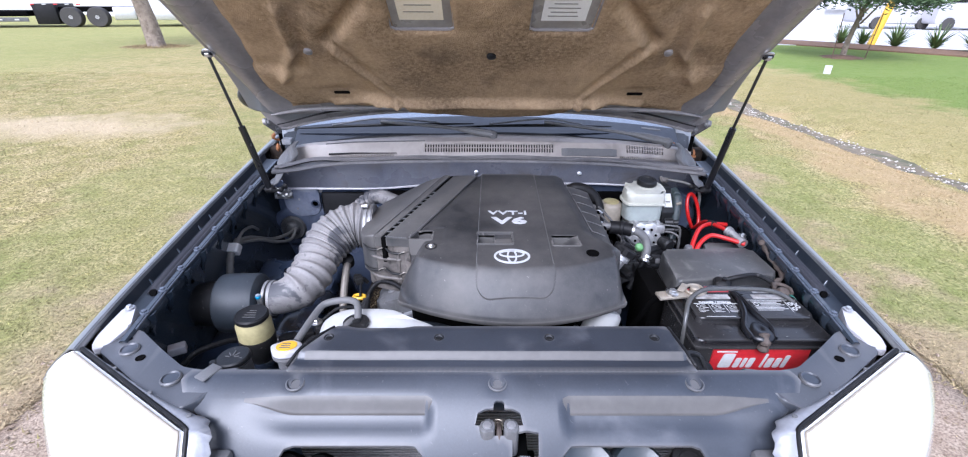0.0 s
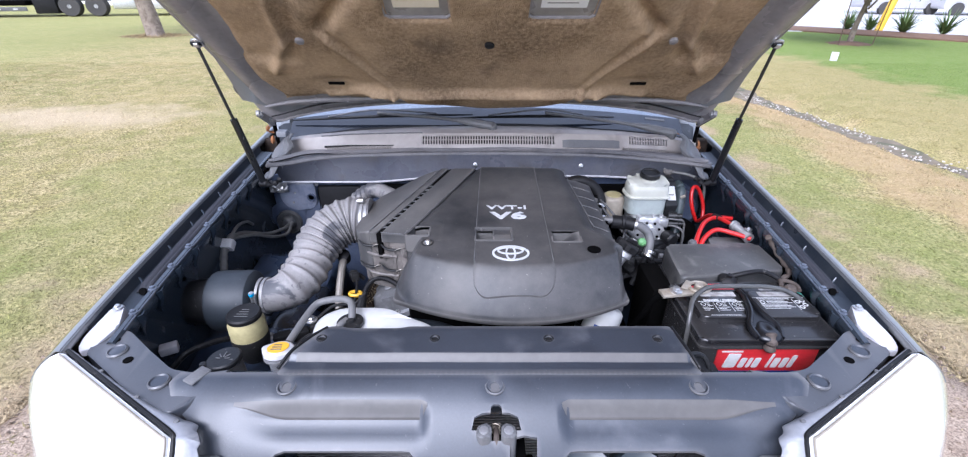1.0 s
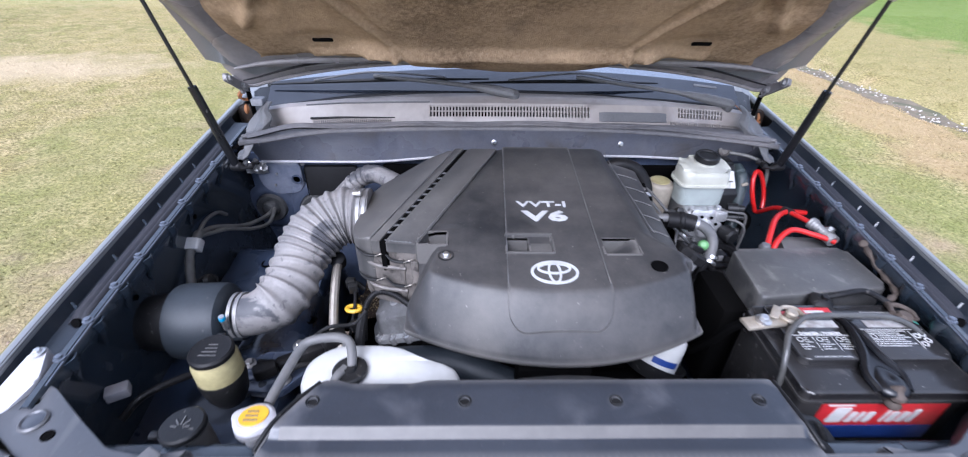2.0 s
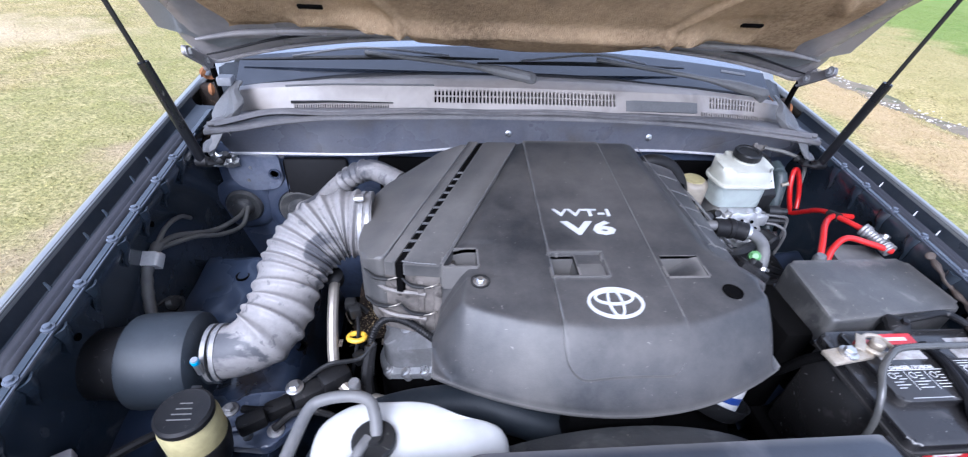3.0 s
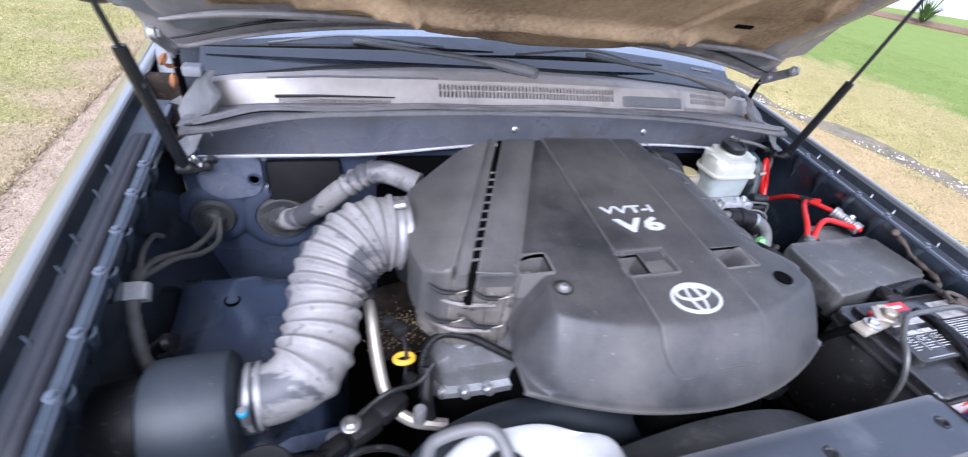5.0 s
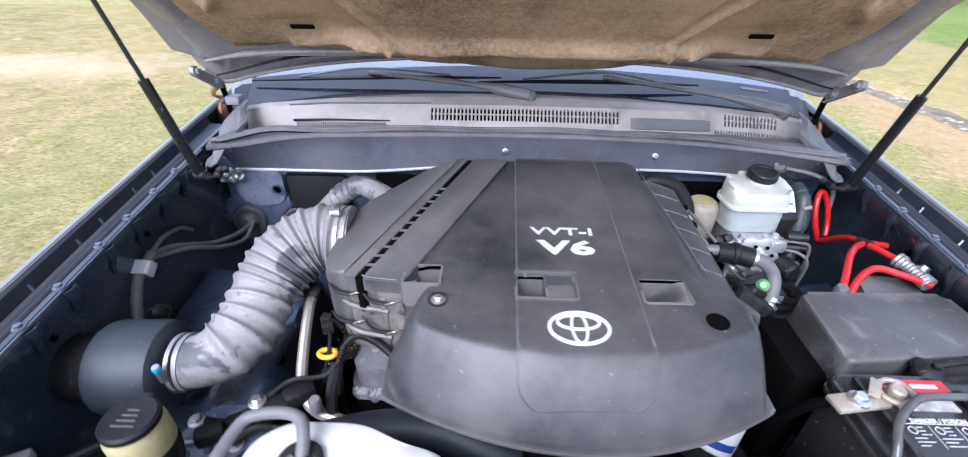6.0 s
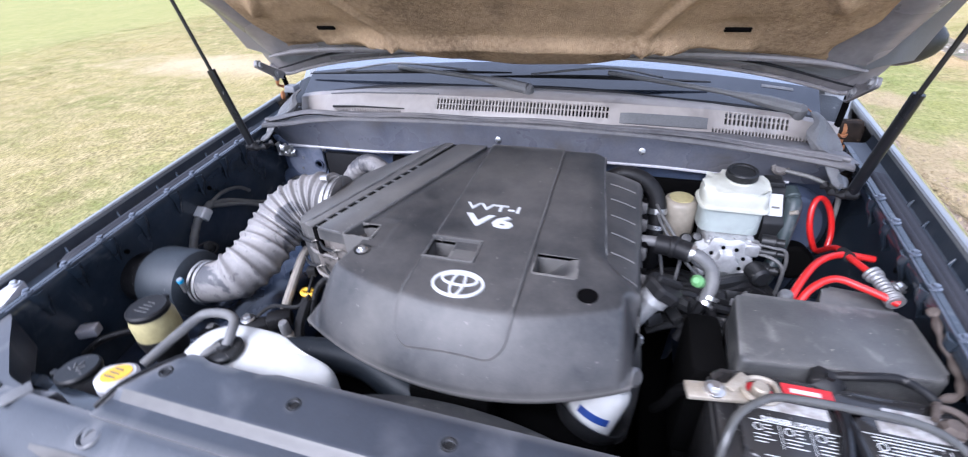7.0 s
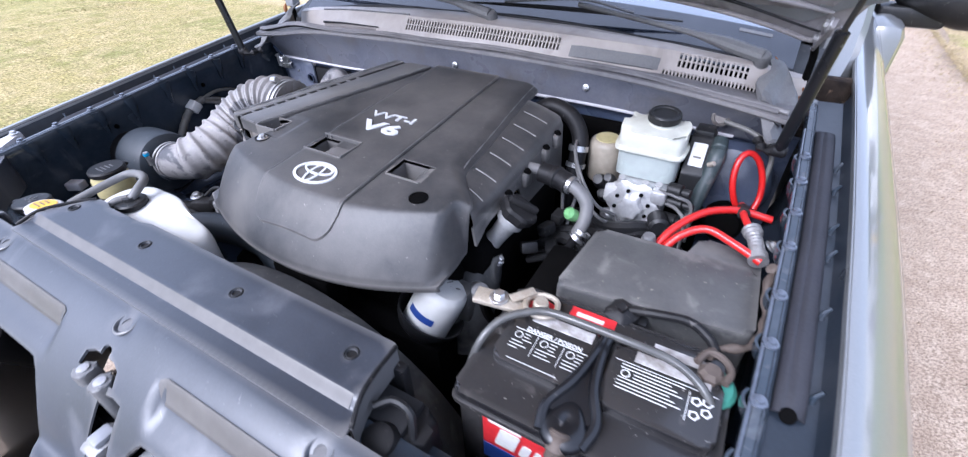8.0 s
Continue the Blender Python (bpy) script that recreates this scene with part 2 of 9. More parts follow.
    sticker=mat("worn_white_sticker", (0.42, 0.41, 0.40), 0.45, second=(0.13, 0.11, 0.09), scale=70, fine=300, bump=0.15, mix=0.9),
    manila=mat("yellowed_paper_sticker", (0.82, 0.74, 0.58), 0.55, second=(0.5, 0.45, 0.35), fine=200, bump=0.02),
    paper=mat("white_paper_sticker", (0.84, 0.83, 0.81), 0.55, second=(0.55, 0.55, 0.55), fine=200, bump=0.02),
    ink=mat("grey_ink", (0.14, 0.13, 0.12), 0.6, bump=0.0),
    orange=mat("orange_yellow_cap_label", (0.75, 0.44, 0.02), 0.45, second=(0.68, 0.36, 0.015), bump=0.05),
    yellow=mat("yellow_plastic", (0.70, 0.42, 0.03), 0.4, bump=0.05, second=(0.6, 0.35, 0.02)),
    blue=mat("blue_plastic", (0.02, 0.30, 0.55), 0.4, bump=0.05),
    navy=mat("dark_blue_print", (0.02, 0.05, 0.22), 0.4, bump=0.0),
    green=mat("green_plastic", (0.10, 0.30, 0.10), 0.45, bump=0.1, second=(0.2, 0.32, 0.15)),
    teal=mat("green_felt_washer", (0.05, 0.22, 0.17), 0.8, bump=0.3, second=(0.03, 0.14, 0.11)),
    copper=mat("corroded_copper", (0.07, 0.054, 0.044), 0.7, metal=0.2, second=(0.13, 0.105, 0.088), scale=60, bump=0.5),
    leaf=mat("dry_leaf", (0.30, 0.12, 0.04), 0.8, second=(0.10, 0.05, 0.025), scale=60, bump=0.3),
    # opaque white: the lamps' bright glare is put into the colour
    lens=mat("headlight_lens", (0.86, 0.86, 0.85), 0.12, second=(0.8, 0.8, 0.79), bump=0.0, coat=1.0, rvar=0.04),
    glassband=mat("dark_band_glass", (0.010, 0.013, 0.020), 0.04, bump=0.0, rvar=0.02, coat=1.0, second=(0.014, 0.017, 0.024), scale=8, fine=2, dust=(0.06, 0.065, 0.075), dust_amount=0.4, dust_scale=14),
    # bulkhead blue made paler: strong light on the corner is in the colour
    litcorner=mat("lit_blue_glossy_paint", (0.17, 0.19, 0.25), 0.22, second=(0.09, 0.105, 0.15), scale=14, coat=0.6, fine=120, bump=0.15, dust=(0.30, 0.31, 0.35), dust_amount=0.5, dust_scale=22),
    # bay paint darkened: the channel's shade is put into the colour
    flange=mat("shaded_flange_paint", (0.013, 0.018, 0.026), 0.34, second=(0.020, 0.026, 0.035), scale=9, coat=0.08, fine=200, bump=0.06, dust=(0.13, 0.13, 0.135), dust_amount=0.2, dust_scale=14),
    # lighter bay paint: highlights on bolts and rail put into the colour
    bayglint=mat("highlight_bay_paint", (0.085, 0.098, 0.125), 0.2, second=(0.05, 0.06, 0.08), scale=40, coat=0.5, bump=0.05),
    silver=mat("silver_print", (0.62, 0.63, 0.64), 0.4, metal=0.2, bump=0.0, second=(0.56, 0.57, 0.58)),
    cable=mat("weathered_grey_cable", (0.10, 0.10, 0.095), 0.55, second=(0.2, 0.19, 0.17), scale=30, bump=0.2),
    tanpipe=mat("dull_pipe", (0.36, 0.33, 0.29), 0.4, metal=0.5, second=(0.28, 0.25, 0.2), scale=20, bump=0.1),
    tan=mat("tan_plastic", (0.30, 0.265, 0.21), 0.5, second=(0.22, 0.195, 0.155), scale=30, bump=0.1),
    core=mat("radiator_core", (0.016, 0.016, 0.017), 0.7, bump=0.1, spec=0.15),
    straw=mat("dry_straw", (0.42, 0.31, 0.16), 0.9, second=(0.17, 0.13, 0.075), scale=7, mix=0.9, bump=0.1),
    bark=mat("pale_bark", (0.30, 0.245, 0.19), 0.9, second=(0.16, 0.125, 0.095), scale=5, fine=26, bump=1.2, mix=0.8, blotch=((0.11, 0.085, 0.065), 9, 0.54, 0.66, 0.6)),
    foliage=mat("foliage", (0.05, 0.09, 0.03), 0.6, second=(0.09, 0.13, 0.04), scale=1.5, fine=10, bump=0.0),
    palm=mat("palm_leaf", (0.10, 0.16, 0.05), 0.6, second=(0.16, 0.2, 0.07), scale=2, fine=10, bump=0.0),
    mulch=mat("brown_mulch", (0.17, 0.10, 0.06), 0.95, second=(0.11, 0.07, 0.045), scale=6, fine=40, bump=0.8),
    concrete=mat("pale_concrete", (0.50, 0.49, 0.475), 0.85, second=(0.42, 0.41, 0.40), scale=0.4, fine=20, bump=0.2),
    wallwhite=mat("white_cladding", (0.62, 0.62, 0.62), 0.6, second=(0.54, 0.54, 0.54), scale=0.5, fine=12, bump=0.05),
    tyre=mat("tyre_rubber", (0.050, 0.047, 0.044), 0.85, second=(0.075, 0.069, 0.062), scale=4, fine=40),
    purple=mat("purple_panel", (0.10, 0.05, 0.16), 0.5, bump=0.0),
    post=mat("rusty_stake", (0.16, 0.10, 0.07), 0.8, bump=0.2),
)


def ground_material(name, cols, scales, bump, dist, rough=0.95, blend=None, patch=None):
    """A soil or turf material: three tones mixed by noise at three scales."""
    m = bpy.data.materials.new(name)
    m.use_nodes = True
    n, l = m.node_tree.nodes, m.node_tree.links
    b = n["Principled BSDF"]
    tc = n.new("ShaderNodeTexCoord")
    prev = None
    for i, (c, s) in enumerate(zip(cols[1:], scales)):
        t = n.new("ShaderNodeTexNoise")
        t.inputs["Scale"].default_value, t.inputs["Detail"].default_value, t.inputs["Roughness"].default_value = s, 6, 0.65
        l.new(tc.outputs["Object"], t.inputs["Vector"])
        r = n.new("ShaderNodeMapRange")
        r.inputs["From Min"].default_value, r.inputs["From Max"].default_value = 0.4, 0.62
        l.new(t.outputs["Fac"], r.inputs["Value"])
        mx = n.new("ShaderNodeMix")
        mx.data_type = "RGBA"
        mx.inputs["A"].default_value, mx.inputs["B"].default_value = (*cols[0], 1), (*c, 1)
        if prev:
            l.new(prev.outputs["Result"], mx.inputs["A"])
        l.new(r.outputs[0], mx.inputs["Factor"])
        prev, last = mx, t
    if blend:
        # greener lawn by place: (from x, to x, colour, most)
        sep = n.new("ShaderNodeSeparateXYZ")
        l.new(tc.outputs["Object"], sep.inputs[0])
        wob = n.new("ShaderNodeTexNoise")
        wob.inputs["Scale"].default_value, wob.inputs["Detail"].default_value = 1.5, 8
        l.new(tc.outputs["Object"], wob.inputs["Vector"])
        for x0, x1, x2, x3, c, most in blend:
            add = n.new("ShaderNodeMath")
            add.operation = "MULTIPLY_ADD"
            add.inputs[1].default_value = 2.4
            l.new(wob.outputs["Fac"], add.inputs[0])
            l.new(sep.outputs["X"], add.inputs[2])
            up, dn = n.new("ShaderNodeMapRange"), n.new("ShaderNodeMapRange")
            for q, lo, hi in ((up, x0, x1), (dn, x3, x2)):
                q.interpolation_type = "SMOOTHSTEP"
                q.inputs["From Min"].default_value, q.inputs["From Max"].default_value = lo + 1.2, hi + 1.2
                l.new(add.outputs[0], q.inputs["Value"])
            both = n.new("ShaderNodeMath")
            both.operation = "MULTIPLY"
            l.new(up.outputs[0], both.inputs[0])
            l.new(dn.outputs[0], both.inputs[1])
            amt = n.new("ShaderNodeMath")
            amt.operation = "MULTIPLY"
            amt.inputs[1].default_value = most
            l.new(both.outputs[0], amt.inputs[0])
            mx = n.new("ShaderNodeMix")
            mx.data_type = "RGBA"
            mx.inputs["B"].default_value = (*c, 1)
            l.new(prev.outputs["Result"], mx.inputs["A"])
            l.new(amt.outputs[0], mx.inputs["Factor"])
            prev = mx
    if patch:
        # a worn bare patch: middle, half sizes, colour
        (px, py), (hx, hy), c = patch
        mp = n.new("ShaderNodeMapping")
        mp.vector_type = "TEXTURE"
        mp.inputs["Location"].default_value, mp.inputs["Scale"].default_value = (px, py, 0), (hx, hy, 1)
        l.new(tc.outputs["Object"], mp.inputs["Vector"])
        ln = n.new("ShaderNodeVectorMath")
        ln.operation = "LENGTH"
        l.new(mp.outputs[0], ln.inputs[0])
        ad = n.new("ShaderNodeMath")
        ad.operation = "MULTIPLY_ADD"
        ad.inputs[1].default_value = 1.8
        rough_noise = n.new("ShaderNodeTexNoise")
        rough_noise.inputs["Scale"].default_value, rough_noise.inputs["Detail"].default_value = 1.6, 8
        l.new(tc.outputs["Object"], rough_noise.inputs["Vector"])
        l.new(rough_noise.outputs["Fac"], ad.inputs[0])
        l.new(ln.outputs["Value"], ad.inputs[2])
        mr = n.new("ShaderNodeMapRange")
        mr.inputs["From Min"].default_value, mr.inputs["From Max"].default_value, mr.inputs["To Min"].default_value, mr.inputs["To Max"].default_value = 1.3, 2.2, 0.8, 0.0
        l.new(ad.outputs[0], mr.inputs["Value"])
        mx = n.new("ShaderNodeMix")
        mx.data_type = "RGBA"
        mx.inputs["B"].default_value = (*c, 1)
        l.new(mr.outputs[0], mx.inputs["Factor"])
        l.new(prev.outputs["Result"], mx.inputs["A"])
        prev = mx
    if name == "grass_blades":
        # each blade its own tone
        ge, hs, r2 = n.new("ShaderNodeNewGeometry"), n.new("ShaderNodeHueSaturation"), n.new("ShaderNodeMapRange")
        r2.inputs["To Min"].default_value, r2.inputs["To Max"].default_value = 0.62, 1.45
        l.new(ge.outputs["Random Per Island"], r2.inputs["Value"])
        l.new(r2.outputs[0], hs.inputs["Value"])
        l.new(prev.outputs["Result"], hs.inputs["Color"])
        l.new(hs.outputs[0], b.inputs["Base Color"])
    else:
        l.new(prev.outputs["Result"], b.inputs["Base Color"])
    b.inputs["Roughness"].default_value = rough
    b.inputs["Specular IOR Level"].default_value = 0.15
    bn = n.new("ShaderNodeBump")
    bn.inputs["Strength"].default_value, bn.inputs["Distance"].default_value = bump, dist
    l.new(last.outputs["Fac"], bn.inputs["Height"])
    l.new(bn.outputs[0], b.inputs["Normal"])
    return m


TURF = dict(cols=[(0.44, 0.360, 0.150), (0.25, 0.255, 0.080), (0.53, 0.425, 0.220), (0.16, 0.136, 0.056)], scales=[0.75, 4.2, 45.0], bump=0.9, dist=0.02, blend=[(-2.6, -2.0, -1.8, -1.4, (0.38, 0.29, 0.19), 0.7), (1.6, 2.0, 2.4, 2.9, (0.38, 0.29, 0.19), 0.6), (5.0, 5.6, 7.2, 8.0, (0.31, 0.265, 0.110), 0.6), (7.2, 8.3, 60, 90, (0.12, 0.205, 0.034), 0.75), (2.4, 2.8, 3.2, 3.7, (0.20, 0.25, 0.068), 0.45), (3.6, 4.0, 4.7, 5.2, (0.43, 0.305, 0.165), 0.65), (-3.9, -3.2, -2.6, -2.1, (0.24, 0.255, 0.085), 0.35), (-60, -40, -13, -8, (0.25, 0.275, 0.085), 0.5)], patch=((-5.7, 6.2), (1.7, 0.7), (0.50, 0.395, 0.255)))
M["turf"], M["blades"] = ground_material("dry_turf", **TURF), ground_material("grass_blades", **TURF)
M["gravel"] = ground_material("pinkish_gravel", [(0.45, 0.35, 0.258), (0.37, 0.282, 0.205), (0.52, 0.415, 0.312), (0.20, 0.148, 0.107)], [1.2, 9.0, 120.0], 0.8, 0.010)
M["mud"] = mat("grey_ditch_mud", (0.185, 0.148, 0.098), 0.9, second=(0.105, 0.088, 0.058), scale=7, fine=40, bump=0.7, mix=0.8, blotch=((0.06, 0.075, 0.03), 5, 0.55, 0.65, 0.6))
M["palestone"] = mat("pale_ditch_stone", (0.52, 0.48, 0.42), 0.8, second=(0.30, 0.27, 0.23), scale=30, bump=0.3)


# ---------- mesh helpers ----------
def finish(name, bm, material, angle=35.0):
    bmesh.ops.remove_doubles(bm, verts=bm.verts, dist=1e-5)
    bmesh.ops.recalc_face_normals(bm, faces=bm.faces)
    me = bpy.data.meshes.new(name)
    bm.to_mesh(me)
    bm.free()
    me.materials.append(material)
    me.shade_smooth()
    me.set_sharp_from_angle(angle=radians(angle))
    return me


def thing(name, base, label, category, group="", kind=""):
    ob = new(name)
    ob.empty_display_size = 0.02
    ob.location = base
    return tagged(ob, label, category, group, kind)


def part(name, bm, material, parent, label="", angle=35.0):
    """Links a bmesh, given in world metres, as one mesh under a thing or a part."""
    me = bm if isinstance(bm, bpy.types.Mesh) else finish(name, bm, material, angle)
    ob = new(name, me)
    if parent is not None:
        top = parent
        while top.parent:
            top = top.parent
        ob.parent = parent
        ob.matrix_parent_inverse = Matrix.Translation(-top.location) if parent is top else Matrix.Identity(4)
    if label:
        ob["label"] = label
    return ob


def solid(name, bm, material, label, category, group="", kind="", angle=35.0):
    """A thing that is one mesh."""
    return tagged(part(name, bm, material, None, "", angle), label, category, group, kind)


def box(lo, hi, bev=0.004, seg=2, bm=None, m=None):
    own = bmesh.new()
    bmesh.ops.create_cube(own, size=1.0)
    lo, hi = Vector(lo), Vector(hi)
    for v in own.verts:
        v.co = Vector(((lo[i] + hi[i]) / 2 + v.co[i] * (hi[i] - lo[i]) for i in range(3)))
    if bev:
        bmesh.ops.bevel(own, geom=own.edges[:], offset=bev, segments=seg, profile=0.5, affect="EDGES")
    return merge(bm, own, m)


def merge(bm, own, m=None):
    if m is not None:
        own.transform(m)
    if bm is None:
        return own
    me = bpy.data.meshes.new("tmp")
    own.to_mesh(me)
    own.free()
    bm.from_mesh(me)
    bpy.data.meshes.remove(me)
    return bm


def rounded(pts, r, n=4):
    """A 2D outline with its corners rounded."""
    out, k = [], len(pts)
    for i in range(k):
        p, a, b = Vector(pts[i]), Vector(pts[i - 1]), Vector(pts[(i + 1) % k])
        q = min(r, (a - p).length * 0.45, (b - p).length * 0.45)
        s, e = p + (a - p).normalized() * q, p + (b - p).normalized() * q
        for j in range(n + 1):
            t = j / n
            out.append(tuple(s * (1 - t) ** 2 + p * 2 * t * (1 - t) + e * t * t))
    return out


def prism(outline, z0, z1, bev=0.0, seg=2, bm=None, m=None, top=None):
    """A slab on a 2D outline; z1 may be a function of x and y; bev rounds the upper rim."""
    own = bmesh.new()
    lo = [own.verts.new((x, y, z0(x, y) if callable(z0) else z0)) for x, y in outline]
    hi = [own.verts.new((x, y, z1(x, y) if callable(z1) else z1)) for x, y in outline]
    k = len(outline)
    f = own.faces.new(hi)
    own.faces.new(lo[::-1])
    for i in range(k):
        own.faces.new((lo[i], lo[(i + 1) % k], hi[(i + 1) % k], hi[i]))
    if bev:
        bmesh.ops.bevel(own, geom=list(f.edges), offset=bev, segments=seg, profile=0.5, affect="EDGES")
    return merge(bm, own, m)


def spline(pts, n=8):
    p = [Vector(q) for q in pts]
    p = [2 * p[0] - p[1]] + p + [2 * p[-1] - p[-2]]
    out = []
    for i in range(1, len(p) - 2):
        for j in range(n):
            t = j / n
            a, b, c, d4 = p[i - 1], p[i], p[i + 1], p[i + 2]
            out.append(0.5 * (2 * b + (c - a) * t + (2 * a - 5 * b + 4 * c - d4) * t * t + (3 * b - a - 3 * c + d4) * t ** 3))
    return out + [p[-2]]


def tube(pts, r, seg=10, n=8, bm=None, smooth=True, caps=True):
    """A pipe along points; r may be a function of the way along it, 0 to 1."""
    bm = bm if bm is not None else bmesh.new()
    c = spline(pts, n) if smooth else [Vector(q) for q in pts]
    length = [0.0]
    for a, b in zip(c, c[1:]):
        length.append(length[-1] + (b - a).length)
    up, rings = None, []
    for i, q in enumerate(c):
        d1 = (c[min(i + 1, len(c) - 1)] - c[max(i - 1, 0)]).normalized()
        if up is None:
            up = d1.orthogonal().normalized()
        up = (up - d1 * up.dot(d1)).normalized()
        side = d1.cross(up)
        rad = r(length[i] / length[-1]) if callable(r) else r
        rings.append([bm.verts.new(q + (up * math.cos(2 * math.pi * k / seg) + side * math.sin(2 * math.pi * k / seg)) * rad) for k in range(seg)])
    for a, b in zip(rings, rings[1:]):
        for k in range(seg):
            bm.faces.new((a[k], a[(k + 1) % seg], b[(k + 1) % seg], b[k]))
    if caps:
        bm.faces.new(rings[0][::-1])
        bm.faces.new(rings[-1])
    return bm


def lathe(profile, centre, axis=(0, 0, 1), seg=28, bm=None, wobble=None):
    """A turned body: profile of (radius, height) along the axis from centre."""
    bm = bm if bm is not None else bmesh.new()
    turn = Vector((0, 0, 1)).rotation_difference(Vector(axis).normalized()).to_matrix()
    rings = []
    for r, h in profile:
        ring = []
        for k in range(seg):
            a = 2 * math.pi * k / seg
            rr = r * (wobble(k, h) if wobble else 1)
            ring.append(bm.verts.new(Vector(centre) + turn @ Vector((rr * math.cos(a), rr * math.sin(a), h))))
        rings.append(ring)
    for a, b in zip(rings, rings[1:]):
        for k in range(seg):
            bm.faces.new((a[k], a[(k + 1) % seg], b[(k + 1) % seg], b[k]))
    if profile[0][0] > 1e-4:
        bm.faces.new(rings[0][::-1])
    if profile[-1][0] > 1e-4:
        bm.faces.new(rings[-1])
    return bm


def sheet(us, vs, f, thick=(0, 0, -0.003), skip=None, bm=None):
    """A bent plate: f(u, v) gives each point; thick is the way to its other side; skip(u, v) leaves openings."""
    bm = bm if bm is not None else bmesh.new()
    t = Vector(thick)
    a = [[bm.verts.new(f(u, v)) for v in vs] for u in us]
    b = [[bm.verts.new(q.co + t) for q in row] for row in a]
    nu, nv = len(us) - 1, len(vs) - 1
    keep = {(i, j) for i in range(nu) for j in range(nv) if not (skip and skip((us[i] + us[i + 1]) / 2, (vs[j] + vs[j + 1]) / 2))}
    for i, j in keep:
        bm.faces.new((a[i][j], a[i + 1][j], a[i + 1][j + 1], a[i][j + 1]))
        bm.faces.new((b[i][j], b[i][j + 1], b[i + 1][j + 1], b[i + 1][j]))
        for (di, dj), (p, q) in {(-1, 0): ((i, j), (i, j + 1)), (1, 0): ((i + 1, j), (i + 1, j + 1)), (0, -1): ((i, j), (i + 1, j)), (0, 1): ((i, j + 1), (i + 1, j + 1))}.items():
            if (i + di, j + dj) not in keep:
                bm.faces.new((a[p[0]][p[1]], a[q[0]][q[1]], b[q[0]][q[1]], b[p[0]][p[1]]))
    loose = [v for v in bm.verts if not v.link_faces]
    bmesh.ops.delete(bm, geom=loose, context="VERTS")
    return bm


def inside(p, poly):
    """Whether a 2D point lies in a closed outline."""
    x, y, hit = p[0], p[1], False
    for i in range(len(poly)):
        (x0, y0), (x1, y1) = poly[i - 1], poly[i]
        if (y0 > y) != (y1 > y) and x < x0 + (y - y0) * (x1 - x0) / (y1 - y0):
            hit = not hit
    return hit


def along(pts, gap):
    """A closed outline cut into pieces no longer than gap."""
    out = []
    for a, b in zip(pts, pts[1:] + pts[:1]):
        n = max(1, math.ceil(math.dist(a, b) / gap))
        out += [(a[0] + (b[0] - a[0]) * k / n, a[1] + (b[1] - a[1]) * k / n) for k in range(n)]
    return out


def plate(outline, holes, height, gap=0.008, thick=0.004, lines=()):
    """A bent plate on a free 2D outline with holes; height(x, y) gives its upper side; lines: extra y rows to follow."""
    rings = [along(list(o), gap) for o in [outline] + list(holes)]
    pts, edges = [], []
    for r in rings:
        k = len(pts)
        pts += r
        edges += [(k + i, k + (i + 1) % len(r)) for i in range(len(r))]
    x0, x1 = min(p[0] for p in outline), max(p[0] for p in outline)
    y0, y1 = min(p[1] for p in outline), max(p[1] for p in outline)
    rows = sorted(set(steps(y0, y1, math.ceil((y1 - y0) / gap))) | set(lines))
    for y in rows:
        for x in steps(x0, x1, math.ceil((x1 - x0) / gap)):
            if inside((x, y), outline) and not any(inside((x, y), h) for h in holes) and all(math.dist((x, y), q) > gap * 0.35 for r in rings for q in r):
                pts.append((x, y))
    vs, _, fs, *_ = geometry.delaunay_2d_cdt([Vector(p) for p in pts], edges, [], 0, 1e-6)
    bm = bmesh.new()
    a = [bm.verts.new((p.x, p.y, height(p.x, p.y))) for p in vs]
    b = [bm.verts.new((p.x, p.y, height(p.x, p.y) - thick)) for p in vs]
    count = collections.Counter()
    keep = []
    for f in fs:
        c = ((vs[f[0]].x + vs[f[1]].x + vs[f[2]].x) / 3, (vs[f[0]].y + vs[f[1]].y + vs[f[2]].y) / 3)
        if inside(c, outline) and not any(inside(c, h) for h in holes):
            keep.append(f)
            for i in range(3):
                count[frozenset((f[i], f[(i + 1) % 3]))] += 1
    for f in keep:
        bm.faces.new([a[i] for i in f])
        bm.faces.new([b[i] for i in reversed(f)])
        for i in range(3):
            p, q = f[i], f[(i + 1) % 3]
            if count[frozenset((p, q))] == 1:
                bm.faces.new((a[p], b[p], b[q], a[q]))
    bmesh.ops.delete(bm, geom=[v for v in bm.verts if not v.link_faces], context="VERTS")
    return bm


def steps(a, b, n):
    return [a + (b - a) * i / n for i in range(n + 1)]


def cuts(a, b, n, *extra):
    return sorted({round(v, 5) for v in steps(a, b, n)} | set(extra))


def ease(x):
    x = min(1.0, max(0.0, x))
    return x * x * (3 - 2 * x)


